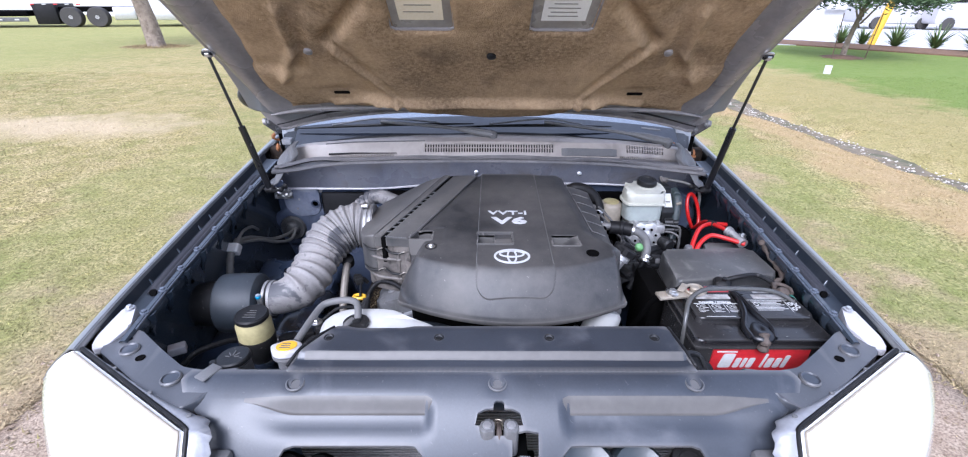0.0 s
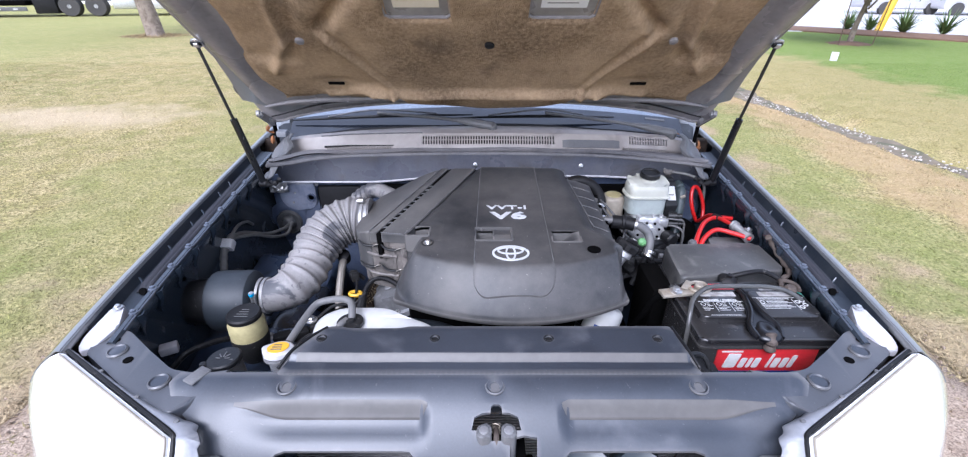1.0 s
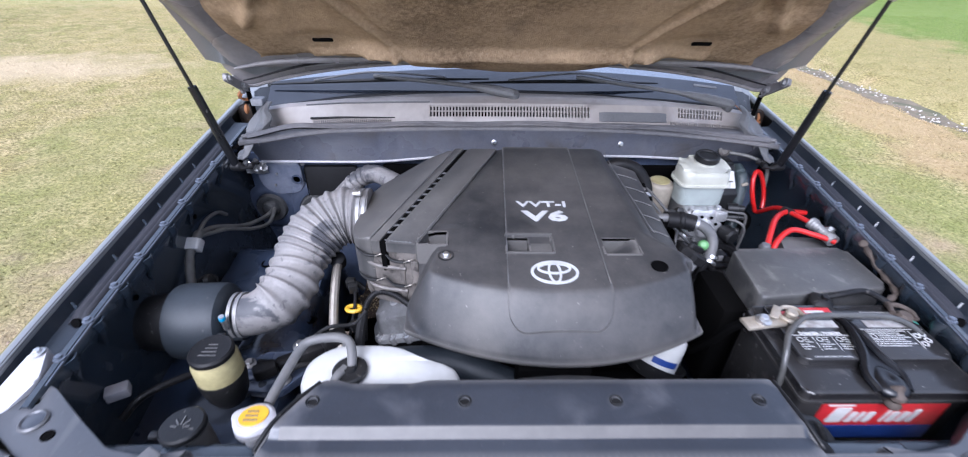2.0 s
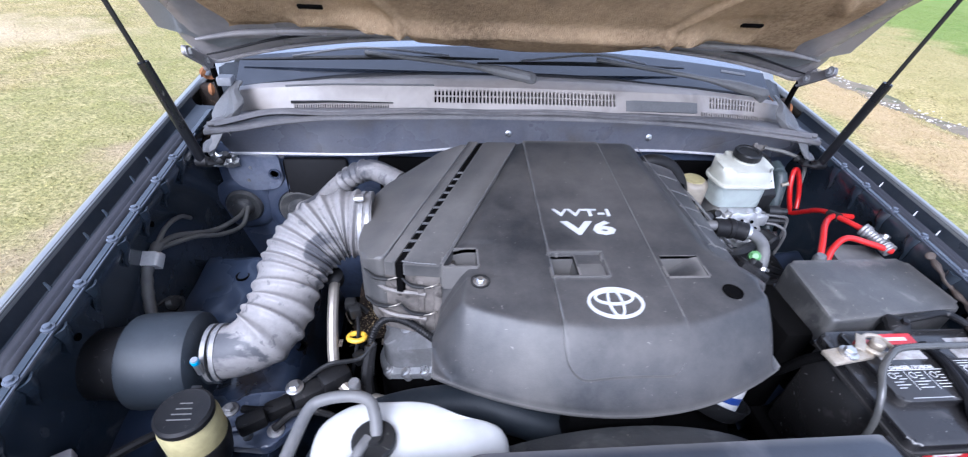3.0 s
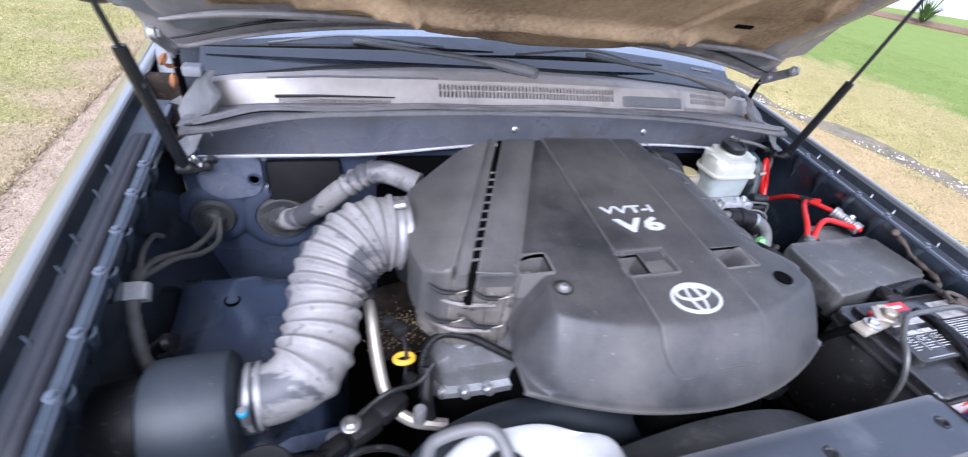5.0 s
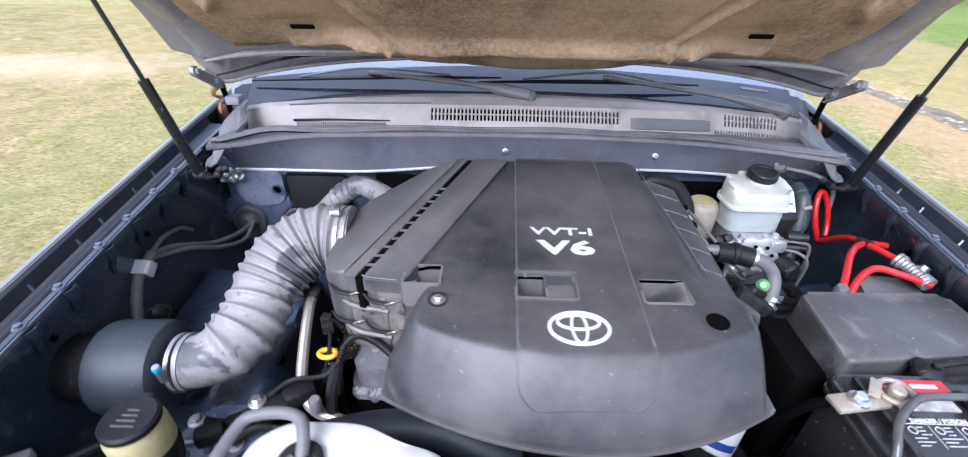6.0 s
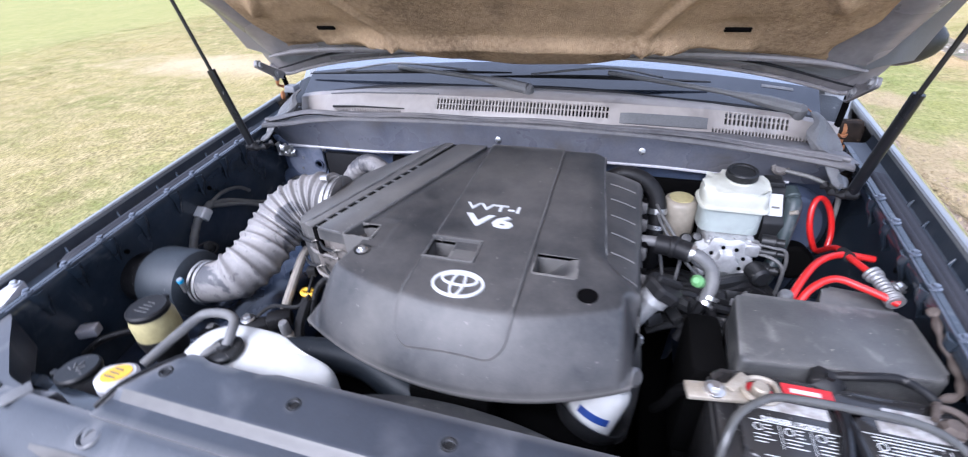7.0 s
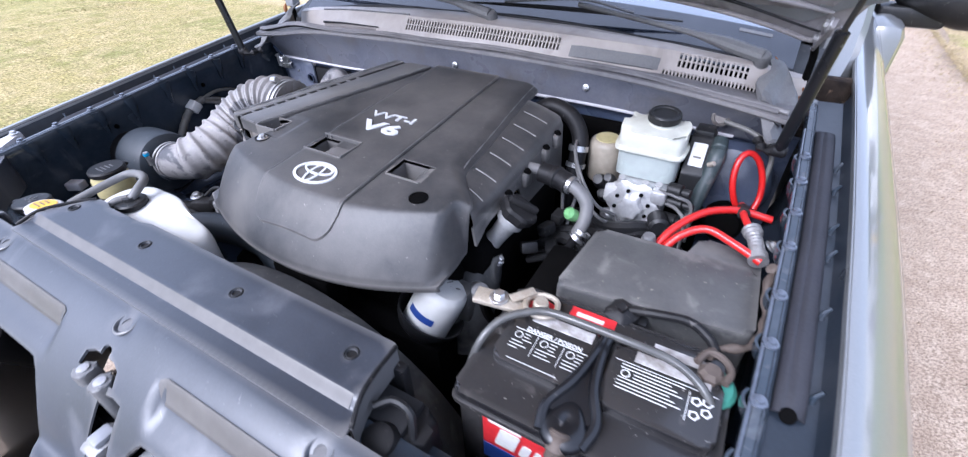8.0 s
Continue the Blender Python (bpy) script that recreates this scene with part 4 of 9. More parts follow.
def fender(s):
    """s: -1 or 1. The wing from the gap beside the bonnet outwards and down."""
    prof = FENDER

    def f(i, y):
        dx, dz = prof[int(i)]
        return (CX + s * (edge_half(y) + dx), y, edge_z(y) + dz)

    bm = sheet(range(len(prof)), steps(0.598, 2.0, 28), f, (-s * 0.002, 0, -0.0015))
    part("fender", bm, M["paint"], car, "glossy slate-blue front wing", 50)
    # inner return of the wing, the flange below it and its hooked teeth
    ret = [(0.001, -0.004), (0.003, -0.018), (0.008, -0.028), (0.012, -0.029), (0.047, -0.030)]
    bm = sheet(range(5), steps(0.66, 1.45, 20), lambda i, y: (CX + s * (edge_half(y) - ret[int(i)][0]), y, edge_z(y) + ret[int(i)][1]), (0, 0, -0.002))
    fl = part("fender_flange", bm, M["flange"], car, "inner flange of the wing in a shaded tone of blue")
    for y in (0.70, 0.798, 0.907, 1.005, 1.059, 1.15, 1.21):
        x = CX + s * (edge_half(y) - 0.014)
        part("clip_tooth", tube([(x, y, edge_z(y) - 0.033), (x, y + 0.002, edge_z(y) - 0.024), (x + s * 0.005, y + 0.004, edge_z(y) - 0.014)], lambda q: 0.0042 * (1 - 0.6 * q), 7, 3), M["bay"], fl)
    # broad rubber seal in the channel
    def pad(a, y):
        c = math.cos(a)
        end = ease((y - 0.772) / 0.02) * ease((1.32 - y) / 0.02)
        return (CX + s * (edge_half(y) - 0.0315 + 0.0140 * c), y, edge_z(y) - 0.028 + (0.012 * max(0.0, math.sin(a)) ** 0.6 - 0.0025 * math.exp(-((c + 0.25) / 0.12) ** 2)) * (0.4 + 0.6 * end))
    part("wing_seal", sheet(steps(0, math.pi, 20), steps(0.772, 1.32, 30), pad, (0, 0, -0.002)), M["sealstrip"], car, "broad faded black rubber seal along the wing", 50)
    part("seal_end", lathe([(0.007, -0.002), (0.007, 0.002), (0, 0.002)], (CX + s * (edge_half(0.77) - 0.0315), 0.771, edge_z(0.77) - 0.024), (0, -1, 0.6), 16), M["dark"], car)
    # inner apron wall with its bolted rail
    def g(i, y):
        dx, dz = [(-0.046, -0.032), (-0.048, -0.026), (-0.051, -0.016), (-0.054, -0.013), (-0.061, -0.013), (-0.064, -0.018), (-0.064, -0.034), (-0.048, -0.060), (-0.046, -0.20), (-0.115, -0.45)][int(i)]
        return (CX + s * (edge_half(y) + dx), y, edge_z(y) + dz)
    bm = sheet(range(10), steps(0.63, 1.40, 18), g, (s * 0.003, 0, -0.002))
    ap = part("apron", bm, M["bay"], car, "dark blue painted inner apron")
    for k, y in enumerate((0.70, 0.765, 0.835, 0.905, 0.992, 1.063, 1.14, 1.21)):
        x = CX + s * (edge_half(y) - 0.0575)
        part("bolt", lathe([(0.0075, -0.001), (0.0075, 0.0018), (0.0048, 0.0026), (0.0045, 0.006), (0.002, 0.0068), (0, 0.0068)], (x, y, edge_z(y) - 0.0132), (0, 0, 1), 12), M["bayglint"], ap)
        # slanted gusset pressed into the wall below each bolt
        def gusset(u, v):
            w = (0.012 - 0.009 * v) * (u - 0.5) * 2
            return (CX + s * (edge_half(y) - 0.0665 + 0.017 * ease((v - 0.2) / 0.8) - 0.0045 * math.sin(math.pi * u) * (1 - 0.7 * v)), y + 0.004 + 0.010 * v + w, edge_z(y) - 0.018 - 0.058 * v)
        part("gusset", sheet(steps(0, 1, 6), steps(0, 1, 5), gusset, (s * 0.003, 0, 0)), M["bay"], ap)
        if k in (2, 5):
            part("hole", lathe([(0.0052, -0.001), (0.0052, 0.0012), (0.004, 0.0012), (0.0038, -0.001), (0, -0.001)], (CX + s * (edge_half(y) - 0.0485), y + 0.032, edge_z(y) - 0.066), (-s, 0, 0.1), 12), M["dark"], ap)
    # highlight along the rail's upper edge, drawn as a pale tube
    part("rail_glint", tube([(CX + s * (edge_half(y) - 0.0635), y, edge_z(y) - 0.0150) for y in steps(0.66, 1.30, 24)], 0.0018, 6, 2), M["bayglint"], ap, "pale line drawn as the highlight on the rail")
    # door mirror
    bm = bmesh.new()
    bmesh.ops.create_uvsphere(bm, u_segments=24, v_segments=14, radius=1)
    for v in bm.verts:
        v.co = Vector((CX + s * 0.965, 2.12, 1.19)) + Vector((v.co.x * 0.145 * (1 - 0.25 * v.co.z * v.co.z), v.co.y * 0.07, v.co.z * 0.092 * (0.75 + 0.25 * s * v.co.x)))
    mi = part("door_mirror", bm, M["black"], car, "black plastic door mirror")
    part("mirror_foot", box((min(CX + s * 0.8, CX + s * 0.95), 2.08, 1.12), (max(CX + s * 0.8, CX + s * 0.95), 2.16, 1.17), 0.012), M["black"], mi)


for s in (-1, 1):
    fender(s)


def headlight(s):
    """The big clear lamp at the wing's front, with its surround and seal."""
    def f(u, v):
        k = v * (len(FENDER) - 5) + 2
        i = min(int(k), len(FENDER) - 3)
        q = k - i
        dx = FENDER[i][0] * (1 - q) + FENDER[i + 1][0] * q
        dz = FENDER[i][1] * (1 - q) + FENDER[i + 1][1] * q
        a = Vector((CX + s * (0.676 + dx + 0.010 * ease(v / 0.3)), 0.597, 1.068 + dz))
        b = Vector((CX + s * (0.437 - 0.03 * v), 0.463 - 0.16 * v, 1.040 - 0.20 * v ** 1.2))
        p = a.lerp(b, u)
        w = 4 * u * (1 - u) * ease(v / 0.35)
        return p + Vector((s * 0.02, -0.035, 0.012)) * w
    bm = sheet(steps(0.0, 1.0, 16), steps(0, 1.0, 16), f, (-s * 0.004, 0.004, -0.01))
    h = part("headlight", bm, M["lens"], car, "big clear headlamp with its glare drawn as opaque white", 60)
    rim = [f(u, 0) for u in steps(0.0, 0.97, 8)] + [f(1.0, v) for v in (0.02, 0.15, 0.3, 0.5, 0.7)]
    off = [Vector((-s * 0.5, 0.86, 0))] * 8 + [Vector((-s * 0.8, 0.6, 0))] + [Vector((-s, 0.1, 0))] * 5
    part("lamp_seal", tube([p + o * 0.005 + Vector((0, 0, 0.003)) for p, o in zip(rim, off)], 0.0034, 8, 4), M["rubber"], h, "black rubber seal")
    wid = [0.006, 0.006, 0.007, 0.008, 0.009, 0.011, 0.014, 0.020, 0.028, 0.030, 0.028, 0.024, 0.022, 0.020]
    base = [p + o * 0.0060 for p, o in zip(rim, off)]
    def ribbon(k, v):
        i = min(int(k), len(base) - 2)
        q = k - i
        p, o, w = base[i].lerp(base[i + 1], q), off[i].lerp(off[i + 1], q), wid[i] * (1 - q) + wid[i + 1] * q
        w *= 1 + 0.22 * noise.noise((k * 2.1, s * 3.0, 1)) * v
        return p + o * w * v + Vector((0, 0, 0.004 - 0.010 * v + 0.004 * math.sin(math.pi * v)))
    part("trim", sheet(steps(0, len(base) - 1, 52), steps(0, 1, 4), ribbon, (0, 0, -0.0025)), M["lampflange"], h, "pale worn metal flange beside the lamp", 50)
    for k in (2.5, 5.2, 7.6):
        part("trim_screw", lathe([(0.0038, -0.001), (0.0038, 0.0012), (0.0022, 0.002), (0, 0.002)], ribbon(k, 0.55), (0, 0, 1), 10), M["strip"], h)
    part("lamp_edge", tube([p - o * 0.006 + Vector((0, 0, 0.003)) for p, o in zip(rim, off)], 0.002, 6, 4), M["tan"], h)
    # bracket beside the lamp
    o = rounded([(0.660, 0.716), (0.676, 0.708), (0.684, 0.640), (0.676, 0.612), (0.655, 0.620), (0.640, 0.665)], 0.010)
    bm = prism([(CX + s * x, y) for x, y in o], 1.045, lambda x, y: 1.058 + (y - 0.62) * 0.20, 0.003)
    tab = part("bracket", bm, M["palemetal"], car, "pale grey bolted bracket")
    bolt((CX + s * 0.664, 0.703, 1.076), (0, 0, 1), 0.005, tab)
    # the corner panel between lamp, bracket and radiator cover
    o = rounded([(0.405, 0.583), (0.455, 0.574), (0.505, 0.582), (0.565, 0.622), (0.62, 0.662), (0.655, 0.67), (0.662, 0.612), (0.55, 0.540), (0.505, 0.512), (0.470, 0.500), (0.44, 0.52), (0.43, 0.56)], 0.010)
    top = lambda x, y: 1.048 + 0.010 * ease((abs(x - CX) - 0.47) / 0.18) - 0.006 * ease((0.545 - y) / 0.05)
    bm = prism([(CX + s * x, y) for x, y in o], 0.99, top, 0.004)
    cp = part("corner_panel", bm, M["shroud"], car, "weathered grey corner panel")
    for px, py, r in ((0.508, 0.556, 0.016), (0.610, 0.614, 0.0155), (0.581, 0.596, 0.0062), (0.628, 0.640, 0.004)):
        z = top(CX + px, py)
        if r > 0.015:
            part("plug", lathe([(r, -0.002), (r, 0.001), (r * 0.85, 0.003), (r * 0.7, 0.001), (0, 0.0015)], (CX + s * px, py, z), seg=20), M["shroud"], cp)
        else:
            part("hole", lathe([(r * 1.2, -0.004), (r * 1.2, 0.0008), (r, 0.001), (r * 0.9, 0.0005), (0, 0.0004)], (CX + s * px, py, z), seg=16), M["dark"], cp)


for s in (-1, 1):
    headlight(s)


def front_end():
    # bumper and lower front, below the lamps
    bm = sheet(steps(-0.86, 0.86, 30), steps(0, 1, 8), lambda x, v: (CX + x, 0.33 + 0.35 * (abs(x) / 0.86) ** 3 - 0.03 * math.sin(v * 3), 0.8 - 0.4 * v), (0, 0.01, 0))
    part("bumper", bm, M["paint"], car, "slate-blue front bumper", 60)
    # grille opening with radiator core behind
    g = part("radiator", box((CX - 0.36, 0.60, 0.45), (CX + 0.36, 0.64, 1.03), 0.003), M["core"], car, "dark radiator core behind the grille")
    for k in range(34):
        z = 0.74 + k * 0.0075
        part("fin", box((CX - 0.355, 0.597, z), (CX + 0.355, 0.600, z + 0.003), 0), M["dullalu"], g)
    part("grille_bar", tube([(CX - 0.44, 0.40, 0.93), (CX - 0.2, 0.36, 0.93), (CX + 0.2, 0.36, 0.93), (CX + 0.44, 0.40, 0.93)], 0.014, 8, 5), M["paint"], car)
    for s in (-1, 1):
        for dx, r in ((0.19, 0.045), (0.11, 0.05)) if s > 0 else ((0.31, 0.03), (0.26, 0.028)):
            bm = lathe([(r * 0.9, -0.05), (r, -0.03), (r, 0.035), (r * 0.85, 0.045), (r * 0.6, 0.04), (0, 0.04)], (CX + s * dx + (0.03 if s > 0 else 0), 0.480, 0.922), (0, -0.5, 0.87), 22)
            part("horn" if s > 0 else "socket", bm, M["horn" if s > 0 else "dark"], car)
        part("grille_frame", box((CX + s * 0.40 - 0.02, 0.40, 0.88), (CX + s * 0.40 + 0.02, 0.47, 1.0), 0.008), M["strip"], car)
    part("socket_bracket", prism(rounded([(CX + 0.285, 0.445), (CX + 0.365, 0.452), (CX + 0.372, 0.50), (CX + 0.30, 0.505)], 0.012), 0.90, 0.945, 0.006), M["tan"], car, "tan cast bracket in the grille opening")
    part("socket", lathe([(0.030, -0.01), (0.030, 0.012), (0.022, 0.016), (0.018, 0.006), (0, 0.006)], (CX + 0.305, 0.478, 0.950), (0, -0.3, 0.95), 22), M["rubber"], car)
    # crossmember under the radiator cover
    part("crossmember", box((CX - 0.46, 0.565, 0.96), (CX + 0.46, 0.60, 1.03), 0.006), M["bay"], car, "dark blue cross member")


front_end()


def cover_fall(y):
    t1 = max(0.0, 0.558 - y)
    return 1.058 - 0.24 * t1 - 5.6 * t1 * t1


RECESSES = ((-0.398, -0.090, 0.10, 0.012), (0.105, 0.445, 0.012, 0.11))


def cover_surface(x, y):
    """Upper side of the radiator cover: it falls to the front, with two long recesses and turned-down ends."""
    a = x - CX
    z = max(cover_fall(y), 0.925)
    for x0, x1, r0, r1 in RECESSES:
        w = min(ease((a - x0) / r0), ease((x1 - a) / r1))
        top = 0.5265 - 0.004 * (1 - w)
        z -= 0.0125 * w * ease((top - y) / 0.019) * ease((y - 0.474) / 0.032)
    z -= 0.010 * ease((abs(a) - 0.425) / 0.05) * ease((0.548 - y) / 0.05)
    # soft dish round each plug
    for px in (-0.294, 0.021, 0.330):
        z -= 0.0022 * math.exp(-(((x - px) / 0.017) ** 4 + ((y - 0.5445) / 0.015) ** 4))
    return z


def radiator_cover():
    t = thing("radiator_cover", (CX, 0.5, 1.02), "weathered grey plastic cover above the grille with two long recesses", "cover")

    def front(a):
        a = abs(a)
        return 0.402 + 0.072 * ease((a - 0.045) / 0.075) - 0.085 * ease((a - 0.30) / 0.075)

    edge = [(CX + a, front(a)) for a in steps(-0.385, 0.385, 60)]
    outline = edge + [(CX + 0.412, 0.440), (CX + 0.424, 0.475), (CX + 0.440, 0.502), (CX + 0.475, 0.528), (CX + 0.486, 0.548), (CX + 0.478, 0.5665), (CX - 0.478, 0.5665), (CX - 0.486, 0.548), (CX - 0.475, 0.528), (CX - 0.440, 0.502), (CX - 0.424, 0.475), (CX - 0.412, 0.440)]
    q = CX + 0.0095
    latch = [(q - 0.036, 0.493), (q - 0.018, 0.492), (q - 0.008, 0.483), (q + 0.008, 0.483), (q + 0.018, 0.492), (q + 0.036, 0.493), (q + 0.032, 0.506), (q + 0.020, 0.5105), (q + 0.0085, 0.511), (q + 0.008, 0.517), (q + 0.004, 0.520), (q - 0.004, 0.520), (q - 0.008, 0.517), (q - 0.0085, 0.511), (q - 0.020, 0.5105), (q - 0.032, 0.506)]
    lever = [(CX + 0.028, 0.432), (CX + 0.067, 0.434), (CX + 0.068, 0.486), (CX + 0.050, 0.488), (CX + 0.029, 0.485)]
    plugs = [[(px + 0.0068 * math.cos(k * 0.5236), 0.5445 + 0.0068 * math.sin(k * 0.5236)) for k in range(12)] for px in (-0.294, 0.021, 0.330)]
    bm = plate(outline, [latch, lever] + plugs, cover_surface, 0.0075, 0.004, lines=(0.522, 0.518, 0.514, 0.510))
    part("panel", bm, M["shroud"], t, "", 42)
    for px in (-0.294, 0.021, 0.330):
        z = cover_surface(px, 0.5445)
        bm = lathe([(0.0150, -0.001), (0.0148, 0.0012), (0.0130, 0.0020), (0.0110, 0.0004), (0.0085, -0.004), (0.0068, -0.009), (0, -0.009)], (px, 0.5445, z), (0, -0.16, 1), 26)
        part("plug", bm, M["shroud"], t)
        part("plug_core", lathe([(0.0045, -0.008), (0.0045, -0.004), (0.003, -0.003), (0, -0.003)], (px, 0.5445, z), (0, -0.16, 1), 14), M["dark"], t)
    # pale bevel along the upper side of each recess, sky sheen as colour
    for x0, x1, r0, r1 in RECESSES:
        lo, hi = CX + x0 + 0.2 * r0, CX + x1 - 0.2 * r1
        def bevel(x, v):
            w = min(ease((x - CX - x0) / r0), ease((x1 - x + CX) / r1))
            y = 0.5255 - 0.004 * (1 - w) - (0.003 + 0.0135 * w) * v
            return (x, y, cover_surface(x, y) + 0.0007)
        part("recess_edge", sheet(steps(lo, hi, 70), steps(0, 1, 6), bevel, (0, 0.0003, -0.0012)), M["ledge"], t, "recess edge in a pale sheen tone", 60)
    # latch below its opening
    l = thing("bonnet_latch", (CX, 0.485, 0.98), "rusty metal bonnet latch in its opening", "latch")
    part("plate", box((q - 0.045, 0.470, 0.958), (q + 0.045, 0.535, 0.968), 0.003), M["dark"], l)
    for s in (-1, 1):
        bm = prism(rounded([(q + s * 0.006, 0.480), (q + s * 0.026, 0.478), (q + s * 0.031, 0.492), (q + s * 0.022, 0.504), (q + s * 0.008, 0.503)], 0.008), 0.968, 1.021, 0.003)
        part("jaw", bm, M["strip"], l, "rusty metal jaw")
        part("rivet", lathe([(0.0075, 0), (0.0065, 0.003), (0.003, 0.004), (0, 0.0035)], (q + s * 0.018, 0.491, 1.020), seg=16), M["dullalu"], l)
    part("hook", tube([(q, 0.474, 0.985), (q, 0.490, 1.010), (q, 0.512, 1.002)], 0.0045, 8, 5), M["copper"], l)
    part("spring", tube([(q + 0.006 * math.cos(k * 0.9), 0.498 + 0.0022 * k * 0.4, 1.004 + 0.005 * math.sin(k * 0.9)) for k in range(22)], 0.0011, 5, 2), M["brass"], l)
    bm = prism(rounded([(CX + 0.034, 0.440), (CX + 0.062, 0.440), (CX + 0.061, 0.476), (CX + 0.037, 0.478)], 0.005), 0.935, 0.972, 0.003)
    lv = part("release_lever", bm, M["dullalu"], l, "worn grey release lever")
    part("lever_tab", box((CX + 0.038, 0.448, 0.970), (CX + 0.058, 0.472, 0.980), 0.004), M["lampflange"], lv)
    part("housing", box((CX - 0.04, 0.43, 0.88), (CX + 0.07, 0.52, 0.93), 0.004), M["dark"], l)


radiator_cover()


def shroud_plate():
    t = thing("radiator_top_plate", (CX, 0.61, 1.03), "grey plastic plate over the radiator with a pale ledge", "cover")
    HX = (-0.265, -0.077, 0.112, 0.293)

    def top(x, y):
        e = min(x + 0.318, 0.345 - x)
        return 1.0605 + 0.0095 * ease((y - 0.5845) / 0.012) - 0.003 * ease((y - 0.652) / 0.01) + 0.0008 * noise.noise((x * 8, y * 8, 2)) - 0.002 * ease((0.01 - e) / 0.01)

    outline = rounded([(-0.316, 0.5615), (0.343, 0.5615), (0.334, 0.600), (0.326, 0.664), (-0.125, 0.664), (-0.145, 0.658), (-0.225, 0.658), (-0.240, 0.664), (-0.262, 0.664), (-0.300, 0.600)], 0.006, 3)
    holes = [[(x + 0.0062 * math.cos(k * 0.5236), 0.630 + 0.0052 * math.sin(k * 0.5236)) for k in range(12)] for x in HX]
    part("plate", plate(outline, holes, top, 0.0085, 0.004, lines=(0.5845, 0.588, 0.592, 0.5965)), M["shroud"], t, "", 40)
    # pale strip carries the ledge's sky sheen in its colour
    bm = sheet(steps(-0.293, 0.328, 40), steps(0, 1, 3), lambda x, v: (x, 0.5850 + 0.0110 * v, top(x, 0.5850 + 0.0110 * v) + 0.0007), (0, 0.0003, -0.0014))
    part("ledge", bm, M["ledge"], t, "ledge in a pale sheen tone", 60)
    for x in HX:
        bm = lathe([(0.0085, -0.002), (0.0085, 0.0010), (0.0072, 0.0014), (0.0062, 0.0), (0.0062, -0.010)], (x, 0.630, top(x, 0.630)), seg=20)
        part("clip_hole", bm, M["black"], t)
        part("clip_pin", lathe([(0.0035, -0.012), (0.0035, -0.005), (0.0022, -0.0035), (0, -0.0035)], (x + 0.001, 0.629, top(x, 0.630)), seg=12), M["black"], t)
    # turned-up rubber-edged ends
    for s, pts in ((1, ((0.343, 0.572), (0.336, 0.592), (0.331, 0.615), (0.327, 0.660))), (-1, ((-0.317, 0.572), (-0.303, 0.600), (-0.284, 0.632), (-0.264, 0.660)))):
        part("end_wall", sheet(range(4), [0, 1], lambda i, v: (pts[int(i)][0], pts[int(i)][1], top(*pts[int(i)]) - 0.001 - 0.034 * v), (-s * 0.004, 0, 0)), M["shroud"], t)
        part("edge_bead", tube([(x, y, top(x, y) + 0.001) for x, y in pts], 0.0026, 8, 4), M["rubber"], t, "black edging")
    # fan shroud behind it
    fs = thing("fan_shroud", (0.09, 0.72, 0.7), "black plastic fan shroud behind the radiator", "fan shroud")
    bm = bmesh.new()
    c = Vector((0.075, 0, 0.70))
    n = 40
    rings = []
    for k in range(n + 1):
        a = radians(-20 + 220 * k / n)
        ring = []
        for y, r in ((0.665, 0.335), (0.675, 0.345), (0.70, 0.34), (0.725, 0.325), (0.735, 0.30), (0.735, 0.285), (0.665, 0.285)):
            ring.append(bm.verts.new((c.x + r * math.cos(a), y, c.z + r * 0.92 * math.sin(a))))
        rings.append(ring)
    for a, b in zip(rings, rings[1:]):
        for k in range(7):
            bm.faces.new((a[k], a[(k + 1) % 7], b[(k + 1) % 7], b[k]))
    part("ring", bm, M["lid"], fs)
    part("panel", box((-0.30, 0.648, 0.5), (0.34, 0.662, 1.045), 0.004), M["black"], fs)
    for k in range(6):
        m = Matrix.Translation((0.075, 0.70, 0.70)) @ Matrix.Rotation(k * 1.047, 4, "Y")
        part("fan_blade", box((0.04, -0.012, -0.05), (0.27, 0.004, 0.05), 0.004, m=m), M["dark"], fs)
    # black connector and its bracket beside the plate's end
    cn = thing("lamp_connector", (0.37, 0.60, 1.0), "black plug and bracket beside the radiator plate", "connector")
    part("plug", lathe([(0.021, -0.03), (0.022, 0.0), (0.018, 0.008), (0.010, 0.010), (0, 0.009)], (0.357, 0.585, 1.024), (-0.1, -0.25, 1), 22), M["rubber"], cn)
    part("bracket", tube([(0.338, 0.605, 1.045), (0.352, 0.618, 1.047), (0.372, 0.618, 1.040), (0.382, 0.606, 1.020)], 0.0045, 8, 6), M["black"], cn)
    part("label_bar", box((0.378, 0.5755, 0.990), (0.3805, 0.590, 1.018), 0.0005, 1), M["print"], cn)


shroud_plate()


def table(rows, q):
    """Straight-line reading of rows (q, value)."""
    for (a, u), (b, w) in zip(rows, rows[1:]):
        if q <= b:
            return u + (w - u) * (q - a) / (b - a)
    return rows[-1][1]


